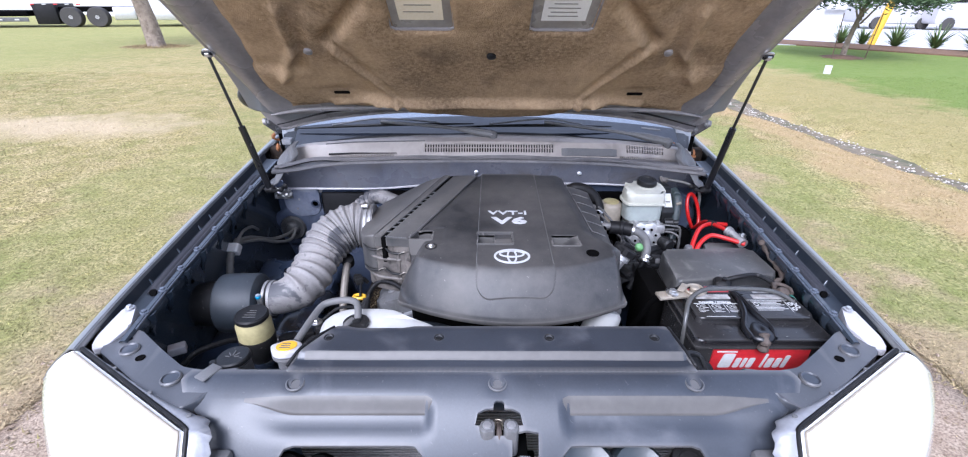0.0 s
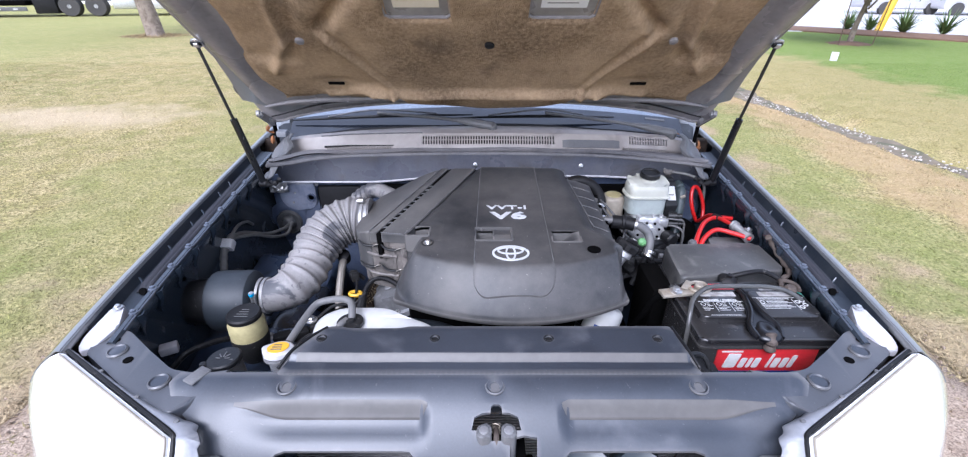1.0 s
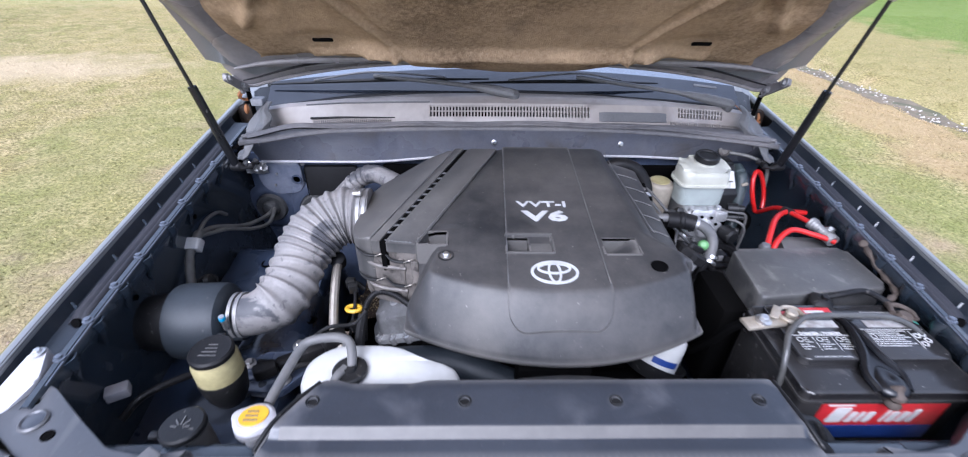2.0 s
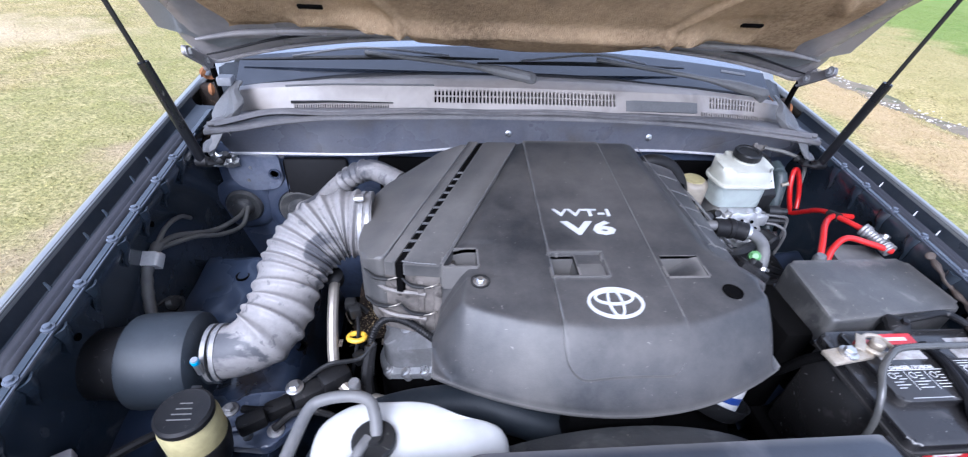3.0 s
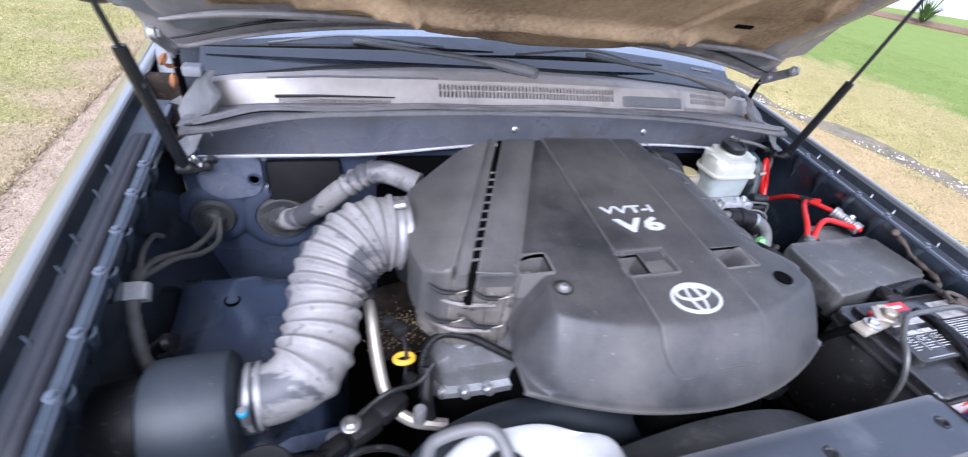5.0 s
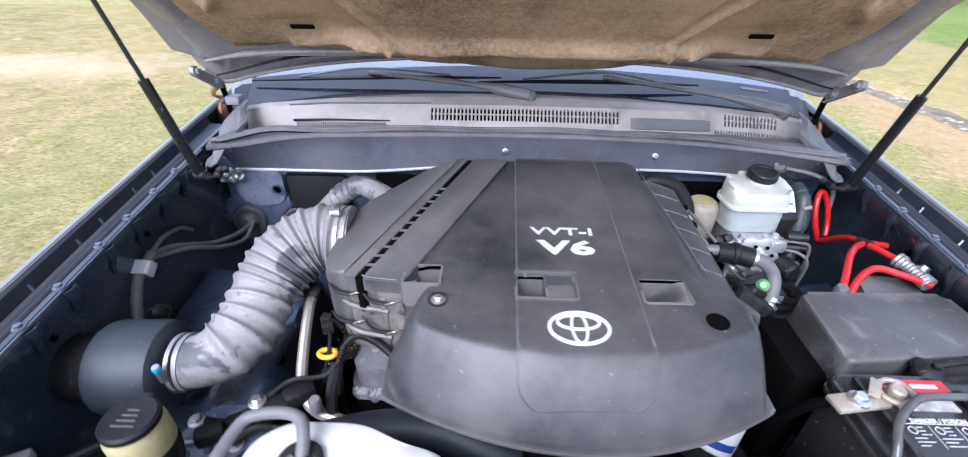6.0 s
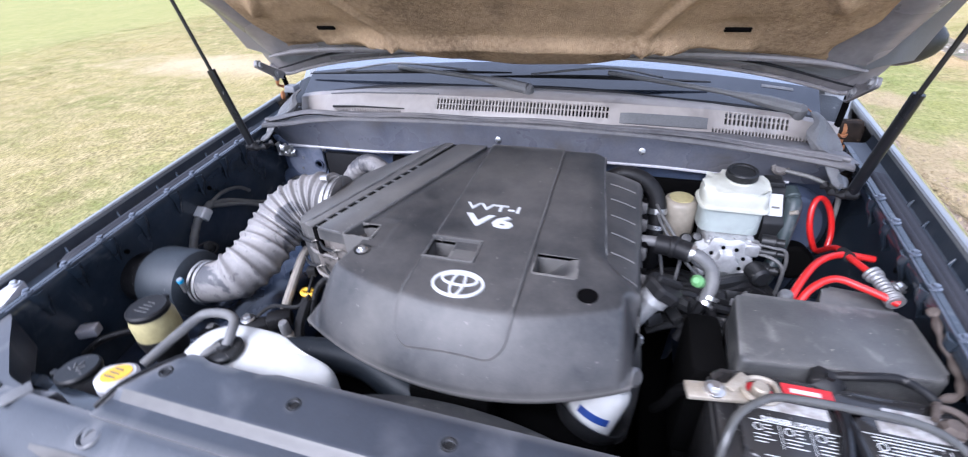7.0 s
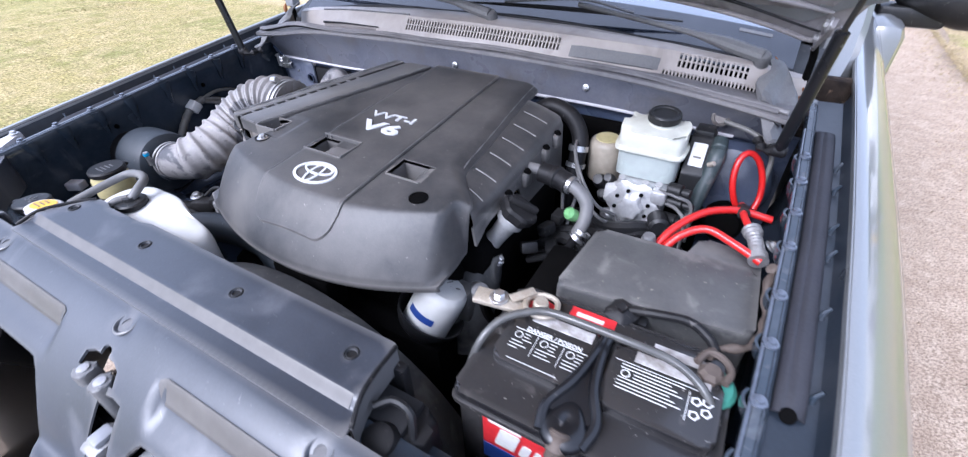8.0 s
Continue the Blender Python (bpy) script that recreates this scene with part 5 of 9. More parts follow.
COWL_AT = (0.0, 0.22, 0.41, 0.55, 0.66)
COWL_Y = ((1.345, 1.346, 1.362, 1.385, 1.402), (1.351, 1.352, 1.372, 1.391, 1.405), (1.374, 1.375, 1.394, 1.405, 1.413), (1.412, 1.412, 1.416, 1.419, 1.427), (1.452, 1.447, 1.436, 1.428, 1.432))
COWL_Z = ((1.160, 1.160, 1.150, 1.134, 1.116), (1.170, 1.168, 1.160, 1.147, 1.126), (1.200, 1.198, 1.188, 1.175, 1.156), (1.205, 1.203, 1.193, 1.180, 1.160), (1.201, 1.198, 1.188, 1.174, 1.156))
COWL_V = (0.0, 0.10, 0.46, 0.66, 1.0)


def cowl_pt(x, v):
    """The scuttle panel: v runs from its front lip up the steep face and back over the shelf to the glass."""
    a = abs(x - CX)
    ys = [(w, table(list(zip(COWL_AT, row)), a)) for w, row in zip(COWL_V, COWL_Y)]
    zs = [(w, table(list(zip(COWL_AT, row)), a)) for w, row in zip(COWL_V, COWL_Z)]
    return (x, table(ys, v), table(zs, v))


def seal_pt(x, dy=0.0, dz=0.0):
    a = abs(x - CX) / 0.62
    wave = 0.004 * math.exp(-((x + 0.42) / 0.10) ** 2) - 0.003 * math.exp(-((x + 0.55) / 0.05) ** 2)
    return (x, 1.330 - 0.058 * a ** 3 + dy, 1.160 - 0.016 * a ** 2.2 + dz + wave)


def cowl():
    f = cowl_pt
    vents = [(-0.178, 0.215, 0.14, 0.40, 50, 2), (0.442, 0.566, 0.17, 0.44, 15, 2), (0.420, 0.640, 0.015, 0.085, 34, 1), (-0.470, -0.270, 0.008, 0.085, 40, 1)]
    opening = lambda x, v: any(a < x < b and c < v < e for a, b, c, e, *_ in vents)
    us = cuts(CX - 0.60, CX + 0.645, 66, *[q for w in vents for q in w[:2]])
    vs = cuts(0, 1, 22, 0.43, 0.49, *[q for w in vents for q in w[2:4]])
    part("cowl_panel", sheet(us, vs, f, (0, 0.001, -0.004), opening), M["cowl"], car, "faded grey-brown scuttle panel with air vents", 32)
    for x0, x1, v0, v1, n, rows in vents:
        b = sheet(steps(x0, x1, 8), [v0, v1], lambda x, v: tuple(Vector(f(x, v)) + Vector((0, 0.012, -0.012))), (0, 0.001, -0.002))
        base = part("vent", b, M["dark"], car, "dark slotted air vent")
        for k in range(n + 1):
            x = x0 + (x1 - x0) * k / n
            w = (x1 - x0) / n * 0.22
            part("slat", sheet([x - w, x + w], steps(v0, v1, 3), f, (0, 0.008, -0.009)), M["cowl"], base)
        for k in range(1, rows):
            v = v0 + (v1 - v0) * k / rows
            part("vent_bar", tube([tuple(Vector(f(x, v)) + Vector((0, 0.002, -0.001))) for x in steps(x0, x1, 6)], 0.0018, 6, 2), M["cowl"], base)
    # sunk pads below the outer vents
    for x0, x1 in ((0.238, 0.412),):
        mid = lambda x, v: tuple(Vector(f(x, v)) + Vector((0, -0.0022, 0.0022)) * ease(min(x - x0, x1 - x) / 0.02))
        part("raised_pad", sheet(steps(x0, x1, 24), steps(0.05, 0.27, 8), mid, (0, 0.001, -0.002)), M["strip"], car, "dark grey pad of the scuttle panel", 60)
    # dark lip over the slot on the passenger side
    hood_row = [Vector(f(x, 0.10)) + Vector((0, -0.002, 0.002)) for x in steps(-0.475, -0.262, 16)]
    part("vent_hood", tube(hood_row, lambda q: 0.0030 - 0.0018 * q, 8, 2), M["rubber"], car, "dark rounded lip over a slot")
    # step line where face and shelf meet, and the black moulding before the glass
    # darker tube drawn for the step's shadow line
    part("scuttle_step_shade", tube([tuple(Vector(f(x, 0.475)) + Vector((0, 0.0, 0.001))) for x in steps(CX - 0.50, CX - 0.19, 20)], 0.0022, 6, 2), M["strip"], car)
    part("glass_moulding", tube([tuple(Vector(f(x, 1.0)) + Vector((0, 0.008, -0.003 + 0.002 * math.sin(x * 14)))) for x in steps(CX - 0.60, CX + 0.62, 30)], 0.0065, 8, 2), M["rubber"], car, "black rubber moulding below the glass")

    # dark ledge between the bonnet seal and the scuttle panel
    def shelf(x, v):
        a, b = Vector(seal_pt(x, 0.004, 0.0)), Vector(f(x, 0.0)) + Vector((0, 0.004, 0.001))
        p = a.lerp(b, v)
        p.z += 0.004 * math.sin(math.pi * v) * ease((abs(x - CX) - 0.25) / 0.2) + 0.0025 * noise.noise((x * 9, v * 3, 5))
        return p
    part("seal_ledge", sheet(steps(CX - 0.625, CX + 0.64, 60), steps(0, 1, 8), shelf, (0, 0.002, -0.003)), M["sealgrey"], car, "dusty ledge below the scuttle", 50)
    bm = sheet(steps(CX - 0.62, CX + 0.63, 60), [0, 1, 2, 3, 4, 5], lambda x, i: seal_pt(x, (0.006, 0.0, -0.004, -0.008, -0.0115, -0.0125)[int(i)], (0.0, 0.001, 0.0, 0.0, -0.002, -0.008)[int(i)]), (0, 0.002, -0.003))
    part("seal_flange", bm, M["sealgrey"], car, "dusty grey flange in front of the ledge", 40)
    # the loose bonnet seal: a bulb with a thin lip, lifting near the hinge
    def bulb(x):
        return Vector(seal_pt(x, 0.002, 0.004 + 0.010 * math.exp(-((x + 0.50) / 0.07) ** 2) + 0.0015 * math.sin(x * 21)))
    part("bonnet_seal", tube([bulb(x) for x in steps(CX - 0.615, CX + 0.625, 44)], 0.0052, 8, 2), M["sealgrey"], car, "dusty rubber bonnet seal")
    part("seal_lip", sheet(steps(CX - 0.60, CX + 0.61, 60), [0, 1, 2], lambda x, i: bulb(x) + Vector((0, (-0.003, -0.008, -0.012)[int(i)], (0.003, 0.0025 + 0.001 * math.sin(x * 37), -0.001)[int(i)])), (0, 0.0004, -0.0014)), M["sealgrey"], car, "thin dusty lip of the seal", 50)
    # shadow below the lifted seal, put in as a black tube
    part("seal_gap_shade", tube([bulb(x) + Vector((0, -0.005, -0.0045)) for x in steps(-0.595, -0.33, 16)], lambda q: 0.0032 * math.sin(math.pi * (0.08 + 0.9 * q)), 8, 2), M["rubber"], car, "black tube drawn as the shade under the lifted seal")

    def seam_pt(x):
        return Vector((x, 1.326, 1.064 + 0.020 * ease((x + 0.36) / 0.3) - 0.012 * ease((x - 0.3) / 0.3)))

    def face(x, i):
        a, b = Vector(seal_pt(x, -0.0125, -0.007)), seam_pt(x)
        k = (0.0, 0.10, 0.22, 0.5, 0.82, 1.0)[int(i)]
        q = a.lerp(b, k)
        q.y += (0.0, 0.001, 0.003, 0.003, 0.0, -0.002)[int(i)]
        # pressed vertical dents
        for c in (-0.30, -0.255, -0.05, 0.02, 0.12, 0.345, 0.37):
            q.y += 0.0035 * math.exp(-((x - c) / 0.006) ** 2) * math.sin(math.pi * k)
        return q
    part("bulkhead_top", sheet(steps(CX - 0.61, CX + 0.62, 160), [0, 1, 2, 3, 4, 5], face, (0, 0.004, 0)), M["bulk"], car, "dusty dark bulkhead edge under the scuttle", 40)
    part("seam", tube([seam_pt(x) + Vector((0, -0.003, 0)) for x in steps(CX - 0.61, CX + 0.56, 20)], 0.0032, 6, 2), M["palemetal"], car, "bright seam along the bulkhead")
    for x in (0.291, -0.02):
        bolt(Vector(face(x, 3)) + Vector((0, -0.002, 0)), (0, -1, 0.2), 0.0042, car, M["steel"])
    plug = part("stain_plug", lathe([(0.016, -0.002), (0.016, 0.002), (0.011, 0.005), (0.010, 0.001), (0, 0.001)], Vector(face(0.545, 3)) + Vector((0, -0.002, 0.004)), (0, -1, 0.3), 18), M["grime"], car, "oily brown plug in the bulkhead edge")
    part("drain_tube", tube([Vector(face(0.553, 3)) + Vector((0, -0.006, 0)), Vector(face(0.60, 3)) + Vector((0, -0.020, -0.002)), Vector((0.635, 1.262, 1.085)), Vector((0.640, 1.25, 1.03))], 0.0042, 8, 7), M["cable"], plug, "dull grey drain tube")
    # bulkhead
    bm = sheet(steps(CX - 0.66, CX + 0.66, 30), steps(0.45, 1.085, 14), lambda x, z: (x, 1.352 - 0.022 * ease((z - 1.03) / 0.05) + 0.006 * noise.noise((x * 5, z * 5, 0)), z), (0, 0.01, 0))
    bh = part("bulkhead", bm, M["wallblue"], car, "blue painted bulkhead behind the engine", 60)
    # added near-black panel: it stands in for shade on this part
    part("bulkhead_shade_panel", box((-0.30, 1.326, 0.55), (0.565, 1.340, 1.055), 0.006), M["dark"], bh, "near-black panel standing in for shade on the bulkhead")
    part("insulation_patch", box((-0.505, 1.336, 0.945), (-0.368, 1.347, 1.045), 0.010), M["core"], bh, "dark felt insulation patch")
    for x, z, r in ((-0.612, 0.920, 0.040), (-0.486, 0.912, 0.050)):
        bm = lathe([(r, -0.004), (r, 0.006), (r * 0.92, 0.012), (r * 0.6, 0.01), (r * 0.5, 0.02), (r * 0.3, 0.024), (0, 0.024)], (x, 1.345, z), (0, -1, 0), 28)
        part("grommet", bm, M["lid"], bh, "dusty dark rubber grommet")
        part("pressed_dome", lathe([(r * 1.7, -0.004), (r * 1.55, 0.004), (r * 1.25, 0.008), (r * 1.05, 0.006), (r, 0.0)], (x, 1.347, z), (0, -1, 0), 30), M["wallblue"], bh)
    upright = Matrix.Translation((0, 1.343, 0)) @ Matrix.Rotation(math.pi / 2, 4, "X")
    bm = prism(rounded([(-0.622, 0.985), (-0.585, 0.962), (-0.530, 0.968), (-0.512, 0.985), (-0.512, 1.058), (-0.622, 1.058)], 0.018), 0.0, 0.005, 0.003, 3, m=upright)
    part("plate", bm, M["litcorner"], bh, "glossy corner of the bulkhead in a lit tone of its blue", 60)
    part("hole", lathe([(0.013, -0.001), (0.013, 0.002), (0.0095, 0.002), (0.008, -0.001), (0, -0.001)], (-0.526, 1.334, 1.008), (0, -1, 0), 18), M["wallblue"], bh)
    bm = sheet(steps(-0.645, -0.590, 14), steps(0, 1, 8), lambda x, v: (x, 1.328 + 0.010 * noise.noise((x * 90, v * 5, 1)), 1.062 - 0.034 * v + 0.008 * noise.noise((x * 70, v * 4, 6))), (0, 0.002, 0))
    part("foil", bm, M["steel"], bh, "crumpled bright sealing foil", 20)
    # small bright screws on the pale corner
    for x, z in ((-0.575, 1.022), (-0.585, 0.99), (-0.505, 1.05)):
        bolt((x, 1.340, z), (0, -1, 0.1), 0.0036, bh, M["dullalu"])


cowl()


def windscreen():
    def f(x, v):
        a = abs(x - CX) / 0.66
        return (x, 1.485 - 0.06 * a * a + 0.80 * v, 1.178 + 0.55 * v - 0.03 * a * a)
    bm = sheet(steps(CX - 0.615, CX + 0.615, 24), steps(0, 1, 8), f, (0, 0.003, -0.004))
    g = mat("windscreen_glass", (0.085, 0.110, 0.150), 0.07, bump=0.0, rvar=0.02, spec=1.0, coat=1.0, second=(0.070, 0.092, 0.128), scale=1.5, fine=2)
    g.node_tree.nodes["Principled BSDF"].inputs["IOR"].default_value = 2.1
    w = part("windscreen", bm, g, car, "dark tinted windscreen mirroring the sky", 60)
    part("windscreen_edge", tube([f(x, -0.02) for x in steps(CX - 0.615, CX + 0.615, 20)], 0.008, 6, 2), M["rubber"], w)
    # lower strip of the glass in a darker colour
    part("dark_lower_band", sheet(steps(CX - 0.62, CX + 0.62, 24), steps(-0.03, 0.098, 4), lambda x, v: tuple(Vector(f(x, v)) + Vector((0, -0.0008, 0.0012))), (0, 0, -0.0006)), M["glassband"], w, "dark lower band of the glass")
    part("label_sticker", sheet([0.525, 0.585], [0.080, 0.087], lambda x, v: tuple(Vector(f(x, v)) + Vector((0, -0.0015, 0.0025))), (0, 0, -0.001)), M["strip"], w)
    for s in (-1, 1):
        part("pillar", tube([(CX + s * 0.665, 1.50, 1.06), (CX + s * 0.70, 1.66, 1.19), (CX + s * 0.67, 2.1, 1.60), (CX + s * 0.6, 2.4, 1.75)], 0.035, 8, 4), M["paint"], car)
        bm = prism(rounded([(CX + s * 0.57, 1.415), (CX + s * 0.64, 1.41), (CX + s * 0.685, 1.54), (CX + s * 0.60, 1.56)], 0.015), 1.08, lambda x, y: 1.150 + 0.25 * (y - 1.42), 0.008)
        part("hinge_well", box((min(CX + s * 0.56, CX + s * 0.72), 1.345, 1.06), (max(CX + s * 0.56, CX + s * 0.72), 1.56, 1.09), 0.004), M["litterdark"], car)
        part("hinge_wall", box((min(CX + s * 0.595, CX + s * 0.73), 1.50, 1.04), (max(CX + s * 0.595, CX + s * 0.73), 1.53, 1.14), 0.006), M["litterdark"], car)
        # crumpled deflector and block at the panel's end
        def fold(u, v):
            return (CX + s * (0.575 + 0.055 * u + 0.008 * math.sin(v * 9)), 1.265 + 0.135 * v - 0.02 * u + 0.012 * math.sin(u * 7 + v * 5), 1.132 + 0.062 * v - 0.045 * u * u + 0.010 * math.sin(u * 9 - v * 8) * (1 - v))
        part("deflector", sheet(steps(0, 1, 8), steps(0, 1, 12), fold, (0, 0, -0.003)), M["strip"], car, "creased faded plastic deflector by the hinge", 25)
        if s < 0:
            part("end_block", box((min(CX + s * 0.600, CX + s * 0.630), 1.385, 1.182), (max(CX + s * 0.600, CX + s * 0.630), 1.412, 1.200), 0.004), M["lampflange"], car)
        part("scuttle_end", bm, M["black"], car, "black plastic scuttle end")
    # cabin behind the glass
    part("seat_row", box((CX - 0.6, 2.5, 0.5), (CX + 0.6, 2.9, 1.25), 0.08), M["black"], car)
    part("dashboard", box((CX - 0.64, 1.62, 0.9), (CX + 0.64, 2.2, 1.16), 0.05), M["black"], car)
    for s in (-1, 1):
        part("door_panel", box((CX + s * 0.82 - 0.05, 1.98, 0.4), (CX + s * 0.82 + 0.05, 3.5, 1.15), 0.04), M["paint"], car)


windscreen()


def wiper(pivot, elbow, tip0, tip1):
    t = thing("wiper", pivot, "black windscreen wiper resting on the glass", "wiper", "windscreen wipers")
    p, e, a, b = map(Vector, (pivot, elbow, tip0, tip1))
    part("pivot_cap", lathe([(0.013, -0.02), (0.014, 0.0), (0.011, 0.006), (0, 0.008)], p, (0, -0.5, 0.86), 18), M["strip"], t)
    part("arm", tube([p, p.lerp(e, 0.35) + Vector((0, 0, 0.006)), e], lambda s: 0.0125 * max(0.45, 1 - 3.2 * max(0.0, s - 0.16)) if s > 0.16 else 0.0125, 10, 14), M["strip"], t, "grey weathered arm")
    part("blade", tube([a, a.lerp(b, 0.5) + Vector((0, 0, 0.004)), b], lambda s: 0.002 + 0.0035 * math.sin(math.pi * s), 6, 8), M["black"], t)
    part("yoke", tube([a.lerp(b, 0.2) + Vector((0, -0.002, 0.008)), e + Vector((0, -0.002, 0.01)), a.lerp(b, 0.8) + Vector((0, -0.002, 0.008))], 0.003, 6, 6), M["strip"], t)


wiper((0.030, 1.403, 1.213), (-0.33, 1.492, 1.230), (-0.60, 1.487, 1.207), (-0.03, 1.50, 1.222))
wiper((0.579, 1.408, 1.191), (0.20, 1.497, 1.230), (-0.08, 1.492, 1.214), (0.42, 1.50, 1.215))


# ---------- the bonnet ----------
HY, HZ, HS = 1.299, 1.371, 0.815


def hood_rear(x):
    """The rear edge of the open bonnet at x: its y and z."""
    a = abs(x - CX) / 0.66
    return 1.496 - 0.197 * a ** 2 + 0.112 * a ** 4, 1.261 + 0.0125 * a ** 2 - 0.0685 * a ** 4


def hood_seam(x):
    """Where the groove between lining and rear frame runs."""
    return 1.395 + 0.088 * math.exp(-((x - CX) / 0.19) ** 2)


def hood_pt(x, y, lift=0.0):
    """A point of the bonnet's inner plane at x and y; lift goes towards the outer side."""
    z0 = HZ + HS * (HY - y)
    back, end = hood_rear(x)
    q = (y - 1.335) / max(0.05, back - 1.335)
    k = ease(q)
    z = z0 if y < 1.335 else z0 * (1 - k) + (1.342 + (end - 1.342) * q) * k
    return Vector((x, y, z)) + Vector((0, 0.632, 0.775)) * lift


def hood():
    t = thing("bonnet", (CX, 1.38, 1.25), "open grey bonnet held up, with brown felt lining inside", "bonnet")

    def half(y):
        return 0.695 if y > 0.9 else 0.695 - 0.06 * ease((0.9 - y) / 0.5)

    def rear(x):
        return hood_rear(x)[0] - 0.030 * ease((abs(x - CX) / 0.69 - 0.90) / 0.10)

    def outer(u, v):
        x = CX + u * 0.705
        y = rear(x) - 0.014 + (0.33 - rear(x)) * v
        x = CX + u * (half(y) + 0.005)
        return hood_pt(x, y, (0.06 - 0.02 * u ** 4) * (0.25 + 0.75 * ease(v / 0.12)))
    part("outer_panel", sheet(steps(-1, 1, 30), steps(0, 1, 20), outer, Vector((0, -0.632, -0.775)) * 0.006), M["paint"], t, "slate-blue outer skin", 60)

    # inner metal frame: rim all round, bent down to the skin
    def inner(u, v):
        x = CX + u * 0.69
        y = rear(x) + (0.35 - rear(x)) * v
        x = CX + u * half(y)
        e = min((1 - abs(u)) * 0.69, v * 1.05, (1 - v) * 1.05)
        sides = min((1 - abs(u)) * 0.69, (1 - v) * 1.05)
        lift = 0.03 * (1 - ease(sides / 0.03)) - 0.012 * ease((e - 0.015) / 0.03) * (1 - ease((e - 0.08) / 0.03))
        return hood_pt(x, y, lift + 0.01)
    part("inner_frame", sheet(cuts(-1, 1, 70), cuts(0, 1, 70), inner, Vector((0, 0.632, 0.775)) * 0.003), M["hoodin"], t, "dusty grey painted inner frame", 60)

    # folded lip of the rear edge, and the groove and soft ridge where the lining ends
    part("hem", tube([hood_pt(x, rear(x) - 0.001, 0.006) for x in steps(CX - 0.66, CX + 0.66, 60)], 0.0042, 8, 2), M["hoodin"], t)
    # a black tube stands in for the shade in the groove
    part("hem_groove_shade", tube([hood_pt(x, min(hood_seam(x), rear(x) - 0.008), -0.002) for x in steps(CX - 0.635, CX + 0.635, 60)], lambda q: 0.0048 * (0.35 + 0.65 * math.sin(math.pi * q)), 8, 2), M["rubber"], t, "black tube drawn as the shade of the lining groove")
    for s in (-1, 1):
        part("hem_ridge", tube([hood_pt(CX + s * a, hood_seam(CX + s * a) - 0.013 - 0.004 * math.sin(a * 14), -0.004) for a in steps(0.20, 0.640, 30)], lambda q: 0.0085 * (0.3 + 0.7 * math.sin(math.pi * (0.08 + 0.9 * q))), 10, 2), M["hoodin"], t, "rounded grey ridge of the frame")
    for x in (-0.172, 0.215):
        bm = bmesh.new()
        bmesh.ops.create_uvsphere(bm, u_segments=24, v_segments=12, radius=1)
        for v in bm.verts:
            p = hood_pt(x + 0.052 * v.co.x, 1.366 + 0.016 * v.co.y, -0.014)
            v.co = p + Vector((0, -0.632, -0.775)) * 0.011 * v.co.z
        part("pressed_tab", bm, M["hoodin"], t, "grey pressed bump at the lining's edge")

    def crease(px, py, p, q, w):
        ax, ay = q[0] - p[0], q[1] - p[1]
        s0 = min(1.0, max(0.0, ((px - p[0]) * ax + (py - p[1]) * ay) / (ax * ax + ay * ay)))
        d2 = (px - p[0] - ax * s0) ** 2 + (py - p[1] - ay * s0) ** 2
        return math.exp(-d2 / (w * w))

    # felt lining with its embossed shapes
    def felt(u, v):
        low = 1.374 + 0.07 * math.exp(-(u * 0.57 / 0.20) ** 2) + 0.006 * math.sin(u * 9)
        y = low + (0.5 - low) * v
        w = 0.60 - 0.03 * ease((1.30 - y) / 0.25) - 0.030 * ease((y - 1.30) / 0.07)
        a = u * w
        x = CX + a
        h = 0.0
        s = (1.352 - y) / 0.775  # way up the slope
        # broad raised field in the middle with slanted sides
        mid = 0.235 + 0.55 * max(0.0, 1.32 - y) if y > 1.13 else 0.36 - 0.9 * (1.13 - y)
        h += 0.014 * ease((mid - abs(a)) / 0.03 + 0.5)
        # ridge along the lower rim
        h += 0.021 * math.exp(-((y - 1.328) / 0.012) ** 2) * ease((0.30 - abs(abs(a) - 0.02)) / 0.06 + 0.6)
        # creases and folded ridges
        aa = abs(a)
        h -= 0.020 * crease(aa, y, (0.37, 1.128), (0.265, 1.03), 0.012)
        h += 0.018 * crease(aa, y, (0.36, 1.15), (0.25, 1.318), 0.012)
        h += 0.016 * crease(aa, y, (0.445, 1.06), (0.462, 1.165), 0.011)
        h += 0.015 * crease(aa, y, (0.462, 1.165), (0.53, 1.255), 0.011)
        h += 0.012 * crease(aa, y, (0.25, 1.322), (0.43, 1.345), 0.010)
        h -= 0.010 * crease(aa, y, (0.38, 1.05), (0.45, 0.95), 0.02)
        # dished corners
        h -= 0.012 * ease((abs(a) - 0.45 + (1.25 - y) * 0.4) / 0.03) * ease((1.24 - y) / 0.03)
        h += 0.004 * noise.noise((x * 9, y * 9, 4)) + 0.002 * noise.noise((x * 30, y * 30, 4))
        e = min(w - abs(a), v * 0.85)
        h -= 0.012 * (1 - ease(e / 0.02))
        for lx in (-0.130, 0.163):
            dx, dy = abs(x - lx), y - 1.0
            if dx < 0.075 and y < 1.10:
                h -= 0.016 * ease((0.070 - dx) / 0.012) * ease((1.092 - y) / 0.012)
        for lx in (-0.383, 0.411):
            d2 = ((x - lx) / 0.05) ** 2 + ((y - 1.297) / 0.018) ** 2
            h -= 0.008 * math.exp(-d2)
        return hood_pt(x, y, -0.012 - h)
